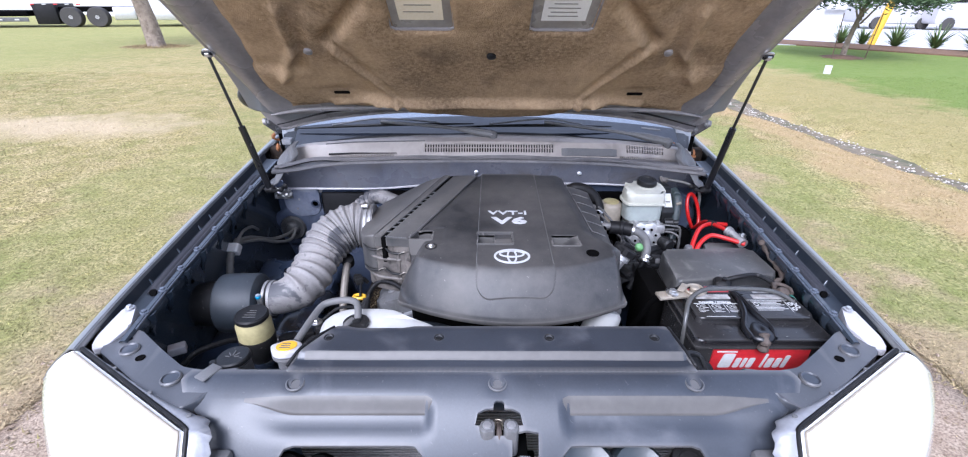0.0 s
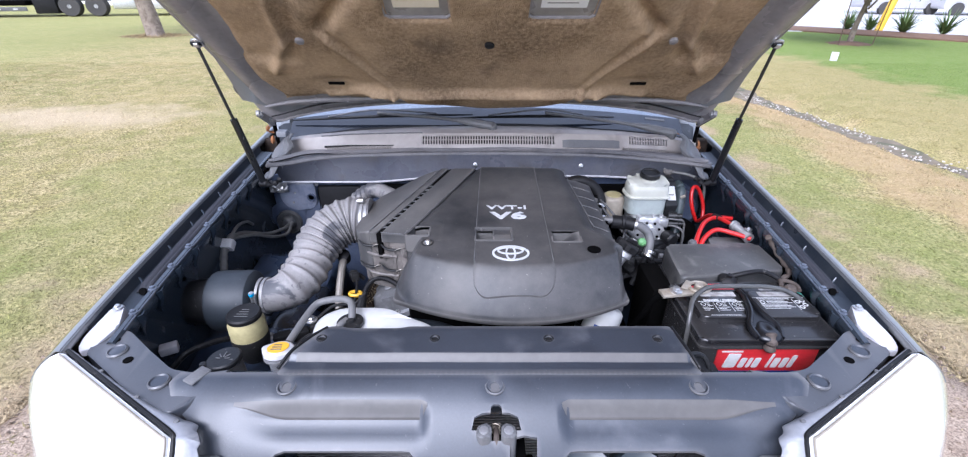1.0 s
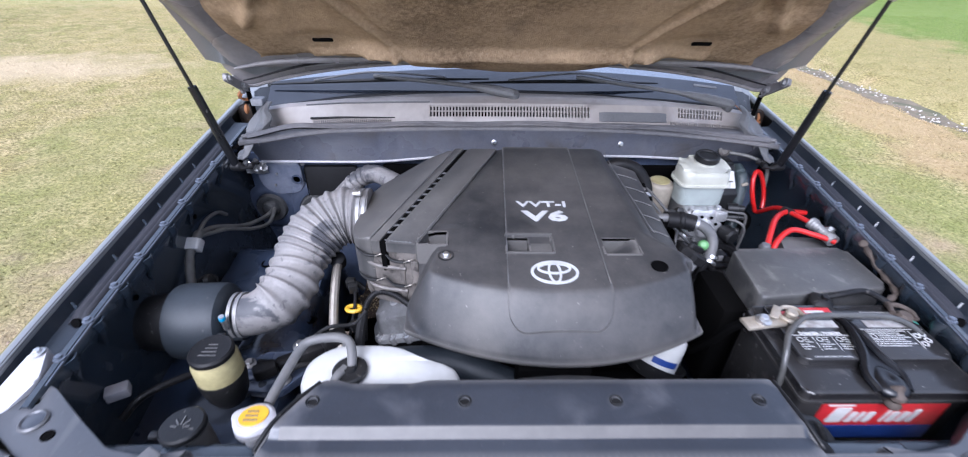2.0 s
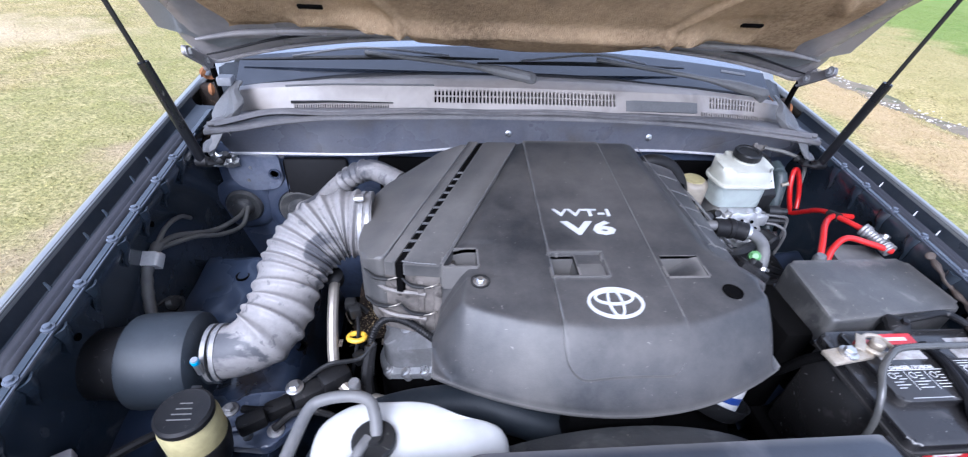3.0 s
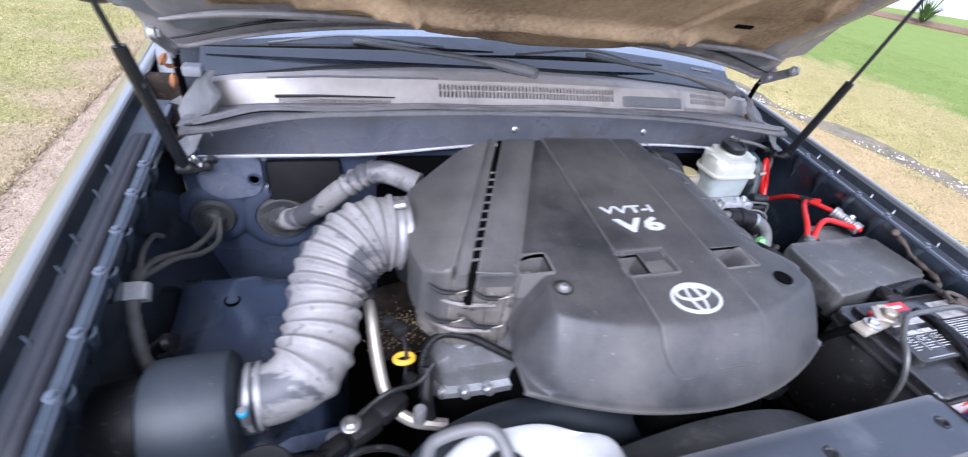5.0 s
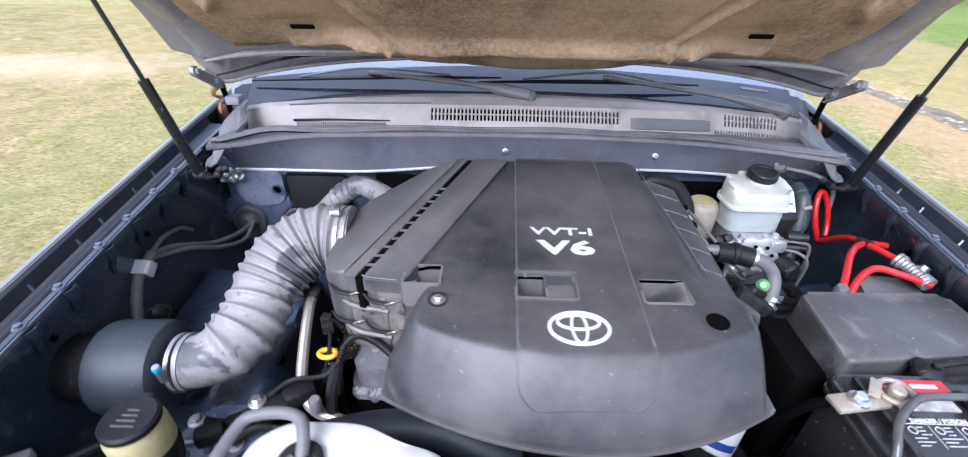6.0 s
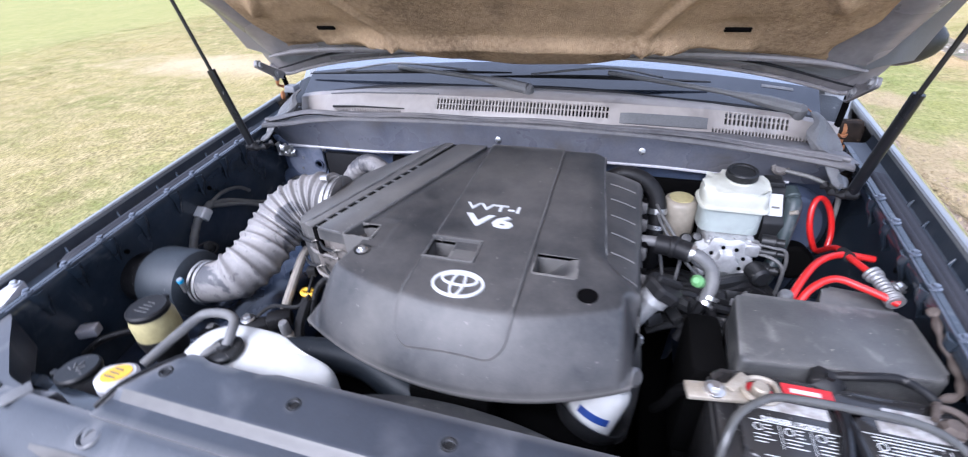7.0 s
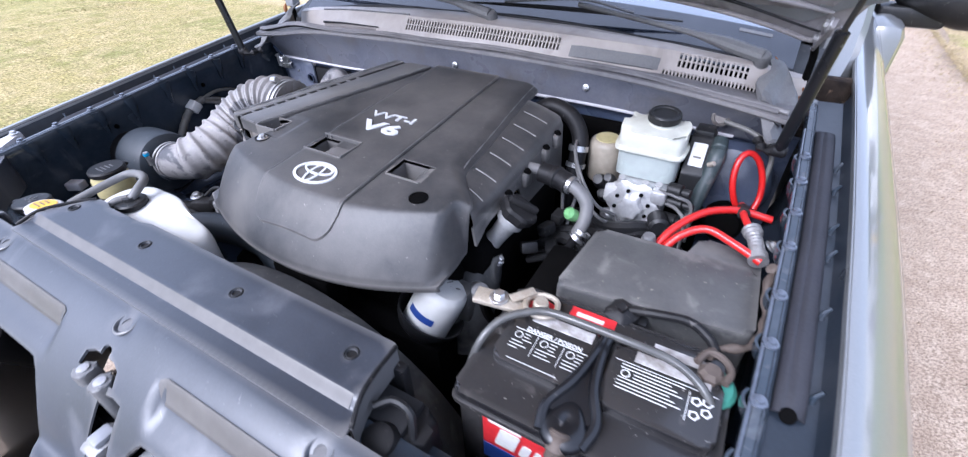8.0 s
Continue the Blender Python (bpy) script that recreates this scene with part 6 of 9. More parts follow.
    part("felt_lining", sheet(cuts(-1, 1, 170), cuts(0, 1, 140), felt, Vector((0, 0.632, 0.775)) * 0.008), M["pad"], t, "brown dusty felt lining", 75)
    m0 = Matrix(((1, 0, 0), (0, -0.775, -0.632), (0, 0.632, -0.775))).to_4x4()
    for lx in (-0.383, 0.411):
        c = hood_pt(lx, 1.299, -0.016)
        part("slot", box((-0.021, -0.005, -0.002), (0.021, 0.005, 0.003), 0.002, m=Matrix.Translation(c) @ m0), M["dark"], t)
    for x, y, r, k in ((-0.400, 1.142, 0.010, "hoodin"), (0.017, 1.153, 0.011, "black"), (0.42, 1.14, 0.010, "hoodin")):
        part("clip", lathe([(r, -0.003), (r, 0.002), (r * 0.7, 0.004), (0, 0.004)], hood_pt(x, y, -0.028), (0, -0.632, -0.775), 16), M[k], t)
    for lx, ex in ((-0.130, "manila"), (0.163, "paper")):
        c = hood_pt(lx, 1.0, -0.016)
        m = Matrix.Translation(c) @ m0
        tray = part("label_tray", prism(rounded([(-0.066, -0.110), (0.066, -0.110), (0.066, 0.118), (-0.066, 0.118)], 0.016), -0.004, 0.001, 0.002, m=m), M["traygrey"], t, "grey pressed label tray")
        part("tray_rim", tube([tuple(m @ Vector((p[0], p[1], 0.003))) for p in rounded([(-0.068, 0.118), (-0.068, -0.112), (0.068, -0.112), (0.068, 0.118)], 0.018)], 0.0035, 6, 2), M["hoodin"], tray)
        st = part("paper_label", box((-0.046, -0.084, 0.0012), (0.046, 0.095, 0.0022), 0.0004, 1, m=m), M[ex], tray, "printed paper label")
        for k in range(7):
            w = (0.034, 0.03, 0.036, 0.026, 0.033, 0.035, 0.028)[k]
            yy = -0.070 + k * 0.012 if lx > 0 else -0.06 + k * 0.02
            part("print_bar", box((-w, yy, 0.0022), (w * 0.8, yy + 0.002, 0.0027), 0, m=m), M["ink"], st)
    # hinges
    for s in (-1, 1):
        a, b = Vector((CX + s * 0.640, 1.331, 1.266)), Vector((CX + s * 0.634, 1.396, 1.224))
        e = (b - a).normalized()
        n = Vector((-s * 0.55, -0.62, 0.5))
        n = (n - e * n.dot(e)).normalized()
        m = Matrix.Translation(a) @ Matrix((e, n.cross(e), n)).transposed().to_4x4()
        h = part("hinge", prism(rounded([(-0.011, -0.009), (0.050, -0.011), (0.056, -0.019), (0.066, -0.018), (0.066, -0.010), (0.088, -0.006), (0.088, 0.010), (-0.011, 0.009)], 0.006), -0.003, 0.003, 0.001, m=m), M["hoodin"], t, "dusty grey bonnet hinge bracket", 40)
        for k, r in ((0.0, 0.0068), (0.058, 0.0055)):
            bolt(m @ Vector((k, -0.001, 0.003)), tuple(n), r, h, M["dullalu"])
        part("hinge_link", tube([b + e * 0.003, Vector((CX + s * 0.640, 1.412, 1.196)), Vector((CX + s * 0.642, 1.420, 1.13))], 0.006, 8, 4), M["dark"], h)
        # ball stud bracket of the gas strut
        bolt(hood_pt(CX + s * 0.668, 1.178, 0.0), (0, -0.632, -0.775), 0.009, t)


hood()


def strut(s):
    top = Vector((-0.657, 1.175, 1.468)) if s < 0 else Vector((0.680, 1.175, 1.468))
    mid = Vector((-0.622, 1.185, 1.290)) if s < 0 else Vector((0.653, 1.197, 1.288))
    low = Vector((-0.590, 1.196, 1.112)) if s < 0 else Vector((0.640, 1.232, 1.102))
    t = thing("gas_strut", low, "black gas strut propping the open bonnet", "gas strut", "struts of the bonnet")
    part("rod", tube([top, mid], 0.0038, 10, 1, smooth=False), M["gloss"], t, "thin black rod")
    part("cylinder", tube([mid, mid.lerp(low, 0.06), mid.lerp(low, 0.07), low], lambda q: 0.0072 if q < 0.1 else 0.0088, 14, 3), M["gloss"], t)
    part("end_joint", lathe([(0.006, -0.011), (0.008, -0.008), (0.008, 0.008), (0.006, 0.011)], top, (1, 0, 0), 14), M["rubber"], t)
    j = part("end_joint", lathe([(0.007, -0.012), (0.010, -0.008), (0.010, 0.008), (0.007, 0.012)], low, (1, 0, 0), 14), M["rubber"], t)
    part("foot_bracket", tube([low + Vector((-s * 0.006, 0, -0.002)), low + Vector((-s * 0.022, 0.004, -0.004)), low + Vector((-s * 0.030, 0.03, -0.002))], lambda q: 0.006 + 0.003 * math.sin(q * 14), 8, 4), M["rubber"], j, "black foot bracket")


for s in (-1, 1):
    strut(s)


def wheels_and_rest():
    for x in (CX - 0.78, CX + 0.78):
        for y in (1.02, 3.75):
            sgn = 1 if x > 0 else -1
            bm = lathe([(0.24, -0.12), (0.34, -0.125), (0.375, -0.1), (0.38, -0.05), (0.38, 0.05), (0.375, 0.1), (0.34, 0.125), (0.24, 0.12)], (x - sgn * 0.03, y, 0.385), (sgn, 0, 0), 36)
            w = part("wheel", bm, M["tyre"], car, "black road tyre on an alloy rim")
            bm = lathe([(0.24, -0.1), (0.24, 0.11), (0.22, 0.115), (0.2, 0.06), (0.08, 0.05), (0.06, 0.09), (0, 0.09)], (x - sgn * 0.03, y, 0.385), (sgn, 0, 0), 30)
            part("rim", bm, M["alu"], w, "alloy rim")
    for y in (1.02, 3.75):
        part("axle", tube([(CX - 0.7, y, 0.385), (CX + 0.7, y, 0.385)], 0.04, 10, 1, smooth=False), M["dark"], car)
    part("roof", box((CX - 0.66, 2.3, 1.70), (CX + 0.66, 4.5, 1.78), 0.04), M["paint"], car)
    for s in (-1, 1):
        part("body_side", box((CX + s * 0.83 - 0.04, 3.4, 0.5), (CX + s * 0.83 + 0.04, 4.55, 1.16), 0.04), M["paint"], car)
        part("side_window", sheet([2.25, 4.4], [0, 1], lambda y, v: (CX + s * (0.80 - 0.13 * v), y + 0.1 * v, 1.16 + 0.54 * v), (-s * 0.005, 0, 0)), M["core"], car, "dark side window")
    part("tailgate", box((CX - 0.82, 4.5, 0.5), (CX + 0.82, 4.6, 1.7), 0.05), M["paint"], car)
    part("floor_pan", box((CX - 0.75, 1.36, 0.42), (CX + 0.75, 4.5, 0.48), 0.01), M["dark"], car)


wheels_and_rest()


# ---------- engine bay: large parts ----------
def cover_top(x, y):
    return 1.113 + (y - 0.82) * 0.07


def fall(k):
    """How far the cover has dropped where k is 0 on the flat top and 1 at the lip: a soft crease and a steep nose."""
    return 0.0755 * (0.27 * k ** 2.0 + 0.73 * max(0.0, (k - 0.10) / 0.90) ** 1.16)


def nose(d):
    """The same at d behind the front lip."""
    return fall(max(0.0, 1 - d / 0.072))


def lip_z(x):
    return cover_top(x, lip(x)) - 0.0755


def lip(x):
    return 0.7205 + (1.24 if x > 0.075 else 1.02) * (x - 0.075) ** 2


def cover_left(y):
    if y < 0.90:
        return -0.176 + 0.011 * ease((y - 0.8) / 0.1)
    return -0.165 + (y - 0.90) * 0.44


def cover_right(y):
    return 0.294 - 0.047 * ease((y - 0.866) / 0.075) - 0.022 * ease((y - 0.9) / 0.34)


HOLES = ((-0.160, -0.114, 0.896, 0.932), (-0.012, 0.024, 0.872, 0.915), (0.150, 0.208, 0.872, 0.914))


def strip_l(y):
    return -0.016 + 0.024 * (y - 0.78)


def strip_r(y):
    return 0.142 + 0.004 * (y - 0.76)


def engine_cover():
    t = thing("engine_cover", (0.06, 0.97, 1.0), "dusty black plastic engine cover with a raised middle strip and emblem", "engine cover")

    def f(x0, y0):
        # x0 in plan, y0: 0 lip .. 1.235 rear, blended so that the first rows follow the curved lip
        v = (y0 - 0.72) / (1.235 - 0.72)
        xl, xr = cover_left(max(y0, 0.79)), cover_right(y0)
        if x0 > 0.215:
            x0 = 0.215 + (x0 - 0.215) * (xr - 0.215) / (0.306 - 0.215)
        if x0 < -0.115 and y0 < 0.905:
            x0 = -0.115 - (-0.115 - x0) * (-0.115 - xl) / 0.073
        x = min(max(x0, xl), xr)
        fl = lip(x)
        y = y0 + (fl - 0.72) * (1 - ease(v / 0.32)) if fl > 0.72 else y0
        y = max(y, fl)
        dfront = y - fl
        dl, dr = x - xl, xr - x
        z = cover_top(x, y)
        on_l, on_r = 1 - ease((y - 0.892) / 0.014), 1 - ease((y - 0.852) / 0.018)
        ks = max(0.0, 1 - dfront / 0.072), max(0.0, 1 - dl / 0.044) * on_l, max(0.0, 1 - dr / 0.024) ** 1.1 * on_r * 0.97
        k = min(1.0, sum(q ** 2.4 for q in ks) ** (1 / 2.4))
        z -= fall(k)
        z -= 0.006 * (1 - on_l) * (1 - min(1, dl / 0.02)) + 0.012 * (1 - on_r) * (1 - min(1, dr / 0.03)) ** 2
        # pressed field round the left opening
        if -0.175 < x < -0.085 and 0.875 < y < 0.945:
            z -= 0.002
        return (x, y, z)

    xs = cuts(-0.188, 0.306, 110, -0.1515, *[h[0] for h in HOLES], *[h[1] for h in HOLES], *[v for y in (0.8, 1.0, 1.2) for v in (strip_l(y), strip_r(y))], 0.063)
    ys = cuts(0.72, 1.235, 110, 0.892, 0.896, 0.8995, 0.903, 0.906, *[h[2] for h in HOLES], *[h[3] for h in HOLES])
    inside = lambda x, y: any(a < x < b and c < y < e for a, b, c, e in HOLES) or (y > 0.905 and x < cover_left(y) - 0.004)
    bm = sheet(xs, ys, f, (0, 0, -0.006), inside)
    shell = part("shell", bm, M["cover"], t, "", 65)
    # raised strip in the middle
    def strip(u, v):
        yf = 0.746 + 0.030 * (1 - math.sqrt(max(0.0, 1 - max(0.0, (abs(u - 0.5) - 0.30) / 0.2) ** 2)))
        y = yf + (1.232 - yf) * v ** 1.5
        x = strip_l(y) + (strip_r(y) - strip_l(y)) * u
        fl = lip(x)
        z = cover_top(x, y) - nose(y - fl)
        e = min(u, 1 - u) * 0.15
        return (x, y, z + 0.0045 - 0.0015 * (1 - ease(e / 0.004)))
    gap = lambda u, v: -0.012 < strip(u, v)[0] < 0.063 and 0.870 < strip(u, v)[1] < 0.917
    bm = sheet(cuts(0, 1, 44), cuts(0, 1, 70), strip, (0, 0, -0.007), gap)
    part("middle_strip", bm, M["cover"], t, "", 30)
    # skirt below the lip
    pts = [(x, lip(x)) for x in steps(-0.175, 0.2925, 40)]
    bm = sheet(range(len(pts)), [0, 1, 2], lambda i, j: (pts[int(i)][0], pts[int(i)][1] + (0.0, -0.0014, 0.004)[int(j)], lip_z(pts[int(i)][0]) - (0.0, 0.004, 0.014)[int(j)]), (0, 0.004, 0))
    part("lip", bm, M["cover"], t, "", 60)
    # openings and their walls
    for k, (a, b, c, e) in enumerate(HOLES):
        bm = bmesh.new()
        z = cover_top(0, (c + e) / 2)
        for lo, hi in (((a - 0.003, c, z - 0.04), (a, e, z)), ((b, c, z - 0.04), (b + 0.003, e, z)), ((a, c - 0.003, z - 0.04), (b, c, z)), ((a, e, z - 0.04), (b, e + 0.003, z))):
            box(lo, hi, 0, bm=bm)
        part("opening_wall", bm, M["cover"], t)
    # sloped ramp inside the opening on the driver's side
    ramp = lambda x, y: (x, y, cover_top(0, y) - 0.034 * (1 - ease((x - 0.158) / 0.048)) - 0.001)
    part("ramp", sheet(steps(0.158, 0.208, 8), steps(0.874, 0.912, 3), ramp, (0, 0, -0.003)), M["cover"], t, "", 60)
    # near-black plates stand in for the shade inside the openings
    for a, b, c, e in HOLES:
        part("opening_shade", box((a, c, 1.066), (b, e, 1.070), 0.001), M["dark"], t)
    box_b = box((0.026, 0.872, 1.112), (0.062, 0.915, 1.1185), 0.002)
    part("pocket", box_b, M["cover"], t)
    for lo, hi in (((-0.015, 0.868, 1.118), (0.066, 0.871, 1.1232)), ((-0.015, 0.916, 1.118), (0.066, 0.919, 1.1265)), ((0.063, 0.868, 1.118), (0.066, 0.919, 1.1252))):
        part("pocket_rim", box(lo, hi, 0.001), M["cover"], t)
    # bolt and bolt hole
    part("bolt_well", lathe([(0.013, -0.001), (0.013, 0.0008), (0.0115, 0.001), (0.011, -0.001), (0, -0.001)], (-0.112, 0.868, 1.1165), seg=22), M["black"], t)
    bolt((-0.112, 0.868, 1.1145), (0, 0, 1), 0.0055, t)
    part("bolt_well", lathe([(0.0135, -0.001), (0.0135, 0.0012), (0.0118, 0.0014), (0.0112, 0.0004), (0, 0.0004)], (0.228, 0.843, 1.1150), seg=22), M["dark"], t)
    # side panel with ribs
    def side(u, v):
        y = 0.868 + (1.19 - 0.868) * v
        x0 = cover_right(y) - 0.006
        x = x0 + (0.297 - x0) * u
        return (x, y, cover_top(x, y) - 0.012 - 0.022 * u ** 1.5 - 0.012 * ease((u - 0.9) / 0.1))
    part("side_panel", sheet(steps(0, 1, 12), steps(0, 1, 20), side, (0, 0, -0.004)), M["cover"], t, "", 40)
    for k in range(6):
        v = 0.12 + k * 0.15
        part("rib", tube([tuple(Vector(side(u, v)) + Vector((0, 0, 0.0))) for u in (0.2, 0.5, 0.8)], 0.0016, 6, 3), M["lid"], t)
    part("side_wall", sheet([0, 0.5, 1], steps(0.0, 1, 24), lambda u, v: (side(1, v)[0] + 0.004 * u, side(1, v)[1], side(1, v)[2] - (0.014 + 0.016 * (1 - ease(v / 0.11)) + 0.071 * ease((v - 0.40) / 0.12)) * u), (-0.004, 0, 0)), M["cover"], t)
    for y, z in ((1.155, 1.095), (1.105, 1.090), (1.03, 1.082), (0.965, 1.078)):
        lug = part("side_lug", box((0.288, y - 0.012, z - 0.03), (0.307, y + 0.012, z - 0.004), 0.006), M["cover"], t)
        bolt((0.301, y, z - 0.004), (0.3, 0, 1), 0.0042, lug, M["dark"])
    # seam lines of the strip: scratches and edge glints drawn as pale tubes
    for off, f2 in ((0.0, lambda y: strip_l(y) + 0.001), (-0.0038, lambda y: cover_right(y) - 0.003)):
        pts = [(f2(y), y, cover_top(0, y) + 0.0040 + off) for y in steps(0.93 if off else 0.80, 1.222, 12)]
        part("worn_glint_edge", tube(pts, lambda q: 0.0007 + 0.0004 * math.sin(q * 40), 6, 4), M["strip"], t)
    pts = [(strip_r(y) - 0.002, y, cover_top(0, y) + 0.0038 - (0.0 if y > 0.8 else (0.8 - y) * 0.18)) for y in steps(0.80, 1.225, 14)]
    part("seam", tube(pts, 0.0012, 6, 2), M["lid"], t)
    # emblem: three plain oval rings
    c = Vector((0.058, 0.823, 0))
    bm = bmesh.new()
    for ox, oy, rx, ry, w in ((0, 0, 0.037, 0.0255, 0.0042), (0, 0.0, 0.0105, 0.024, 0.0035), (0, 0.0085, 0.0265, 0.0125, 0.0035)):
        n = 48
        ring = []
        for k in range(n):
            a = 2 * math.pi * k / n
            ca, sa = math.cos(a), math.sin(a)
            row = []
            for rr, dz in ((1, 0), (1, 1), (0, 1), (0, 0)):
                x, y = c.x + ox + (rx - w * (1 - rr) * 1.0) * ca, c.y + oy + (ry - w * (1 - rr)) * sa
                row.append(bm.verts.new((x, y, cover_top(x, y) + 0.0046 + 0.002 * dz)))
            ring.append(row)
        for k in range(n):
            a, b = ring[k], ring[(k + 1) % n]
            for q in range(4):
                bm.faces.new((a[q], b[q], b[(q + 1) % 4], a[(q + 1) % 4]))
    part("emblem", bm, M["silver"], t, "silver emblem of oval rings")
    tilt = Matrix.Rotation(math.atan(0.07), 4, "X")
    lettering("VVT-I", 0.026, Matrix.Translation((0.058, 1.006, cover_top(0, 1.006) + 0.0052)) @ tilt @ Matrix.Diagonal((1.50, 0.88, 1, 1)), M["silver"], t, bold=0.0004)
    lettering("V6", 0.040, Matrix.Translation((0.061, 0.968, cover_top(0, 0.968) + 0.0052)) @ tilt @ Matrix.Diagonal((1.80, 1.0, 1, 1)), M["silver"], t, bold=0.0012)
    # clips along the rear edge
    for x in (0.03, 0.09, 0.17):
        part("rear_clip", box((x - 0.012, 1.232, 1.128), (x + 0.012, 1.242, 1.139), 0.002), M["cover"], t)


engine_cover()


def air_box():
    t = thing("air_filter_box", (-0.2, 1.06, 0.95), "black plastic air filter box with dusty clips and a slotted joint", "air filter box")
    top = lambda x, y: 1.1195 + (y - 0.9) * 0.07
    # narrow panel beside the cover
    o = rounded([(-0.217, 0.902), (-0.162, 0.896), (-0.016, 1.232), (-0.081, 1.232)], 0.005)
    part("lid_strip", prism(o, 1.098, lambda x, y: top(x, y) - 0.001, 0.003), M["cover"], t)
    # slotted joint
    o = [(-0.226, 0.905), (-0.217, 0.903), (-0.081, 1.232), (-0.09, 1.232)]
    part("joint", prism(o, 1.06, lambda x, y: top(x, y) - 0.0035), M["dark"], t)
    for k in range(11):
        v = 0.08 + k * 0.06
        x, y = -0.2215 + 0.136 * v, 0.904 + 0.328 * v
        part("joint_rib", box((x - 0.006, y - 0.0015, 1.08), (x + 0.007, y + 0.0015, top(x, y) - 0.0012), 0), M["strip"], t)
    o = [(-0.242, 0.908), (-0.227, 0.905), (-0.091, 1.234), (-0.110, 1.234)]
    part("joint_flange", prism(rounded(o, 0.003), 1.095, lambda x, y: top(x, y) - 0.0015, 0.002), M["cover"], t)
    # left half of the lid
    o = rounded([(-0.2435, 0.913), (-0.1105, 1.232), (-0.165, 1.222), (-0.275, 1.13), (-0.287, 0.98), (-0.278, 0.932)], 0.014)
    part("lid", prism(o, 1.02, lambda x, y: top(x, y) - 0.002 - 0.32 * max(0.0, -0.2435 + (y - 0.913) * 0.412 - x), 0.006, 3), M["cover"], t)
    for pts in ([(-0.2420, 0.912), (-0.1790, 1.064), (-0.1100, 1.231)], [(-0.1635, 0.900), (-0.090, 1.066), (-0.0175, 1.230)], [(-0.2165, 0.906), (-0.196, 0.902), (-0.170, 0.899)]):
        part("worn_glint_edge", tube([(x, y, top(x, y) + 0.0002) for x, y in pts], lambda q: 0.0009 + 0.0004 * math.sin(q * 50), 6, 16), M["strip"], t)
    # body below with clips
    o = rounded([(-0.275, 0.955), (-0.252, 0.922), (-0.172, 0.897), (-0.152, 0.905), (-0.06, 1.215), (-0.15, 1.215), (-0.262, 1.12)], 0.014)
    part("body", prism(o, 0.975, 1.10, 0.006), M["grime"], t, "grimy brown-grey lower housing")
    # lipped catches with thin wire springs
    for x, y, z in ((-0.250, 0.920, 1.088), (-0.198, 0.902, 1.088), (-0.252, 0.918, 1.036), (-0.200, 0.900, 1.036)):
        bm = tube([(x - 0.022, y + 0.004, z + 0.004), (x - 0.008, y - 0.006, z - 0.003), (x + 0.010, y - 0.010, z - 0.004), (x + 0.024, y - 0.012, z - 0.002)], lambda q: 0.001 + 0.0022 * math.sin(math.pi * q), 8, 5)
        part("catch", bm, M["black"], t)
        bm = tube([(x + 0.012, y - 0.012, z - 0.004), (x + 0.022, y - 0.016, z + 0.003), (x + 0.030, y - 0.010, z + 0.001), (x + 0.026, y - 0.004, z - 0.006)], 0.0011, 6, 5)
        part("wire_clip", bm, M["tanpipe"], t)
    part("notch", box((-0.226, 0.908, 1.052), (-0.219, 0.917, 1.072), 0.002), M["dark"], t)
    for x, y, w in ((-0.192, 0.902, 0.005), (-0.168, 0.896, 0.006)):
        part("rib", box((x - w, y - 0.003, 0.985), (x + w, y + 0.010, 1.084), 0.003), M["grime"], t)
    for z in (1.062, 1.012):
        part("band", tube([(-0.278, 0.955, z), (-0.243, 0.914, z), (-0.185, 0.900, z)], 0.004, 6, 4), M["grime"], t)
    # breather elbow and collar where the hose enters
    part("inlet_collar", lathe([(0.054, -0.03), (0.054, 0.012), (0.050, 0.018)], (-0.274, 1.055, 1.045), (-1, -0.12, 0.05), 32), M["black"], t)


air_box()


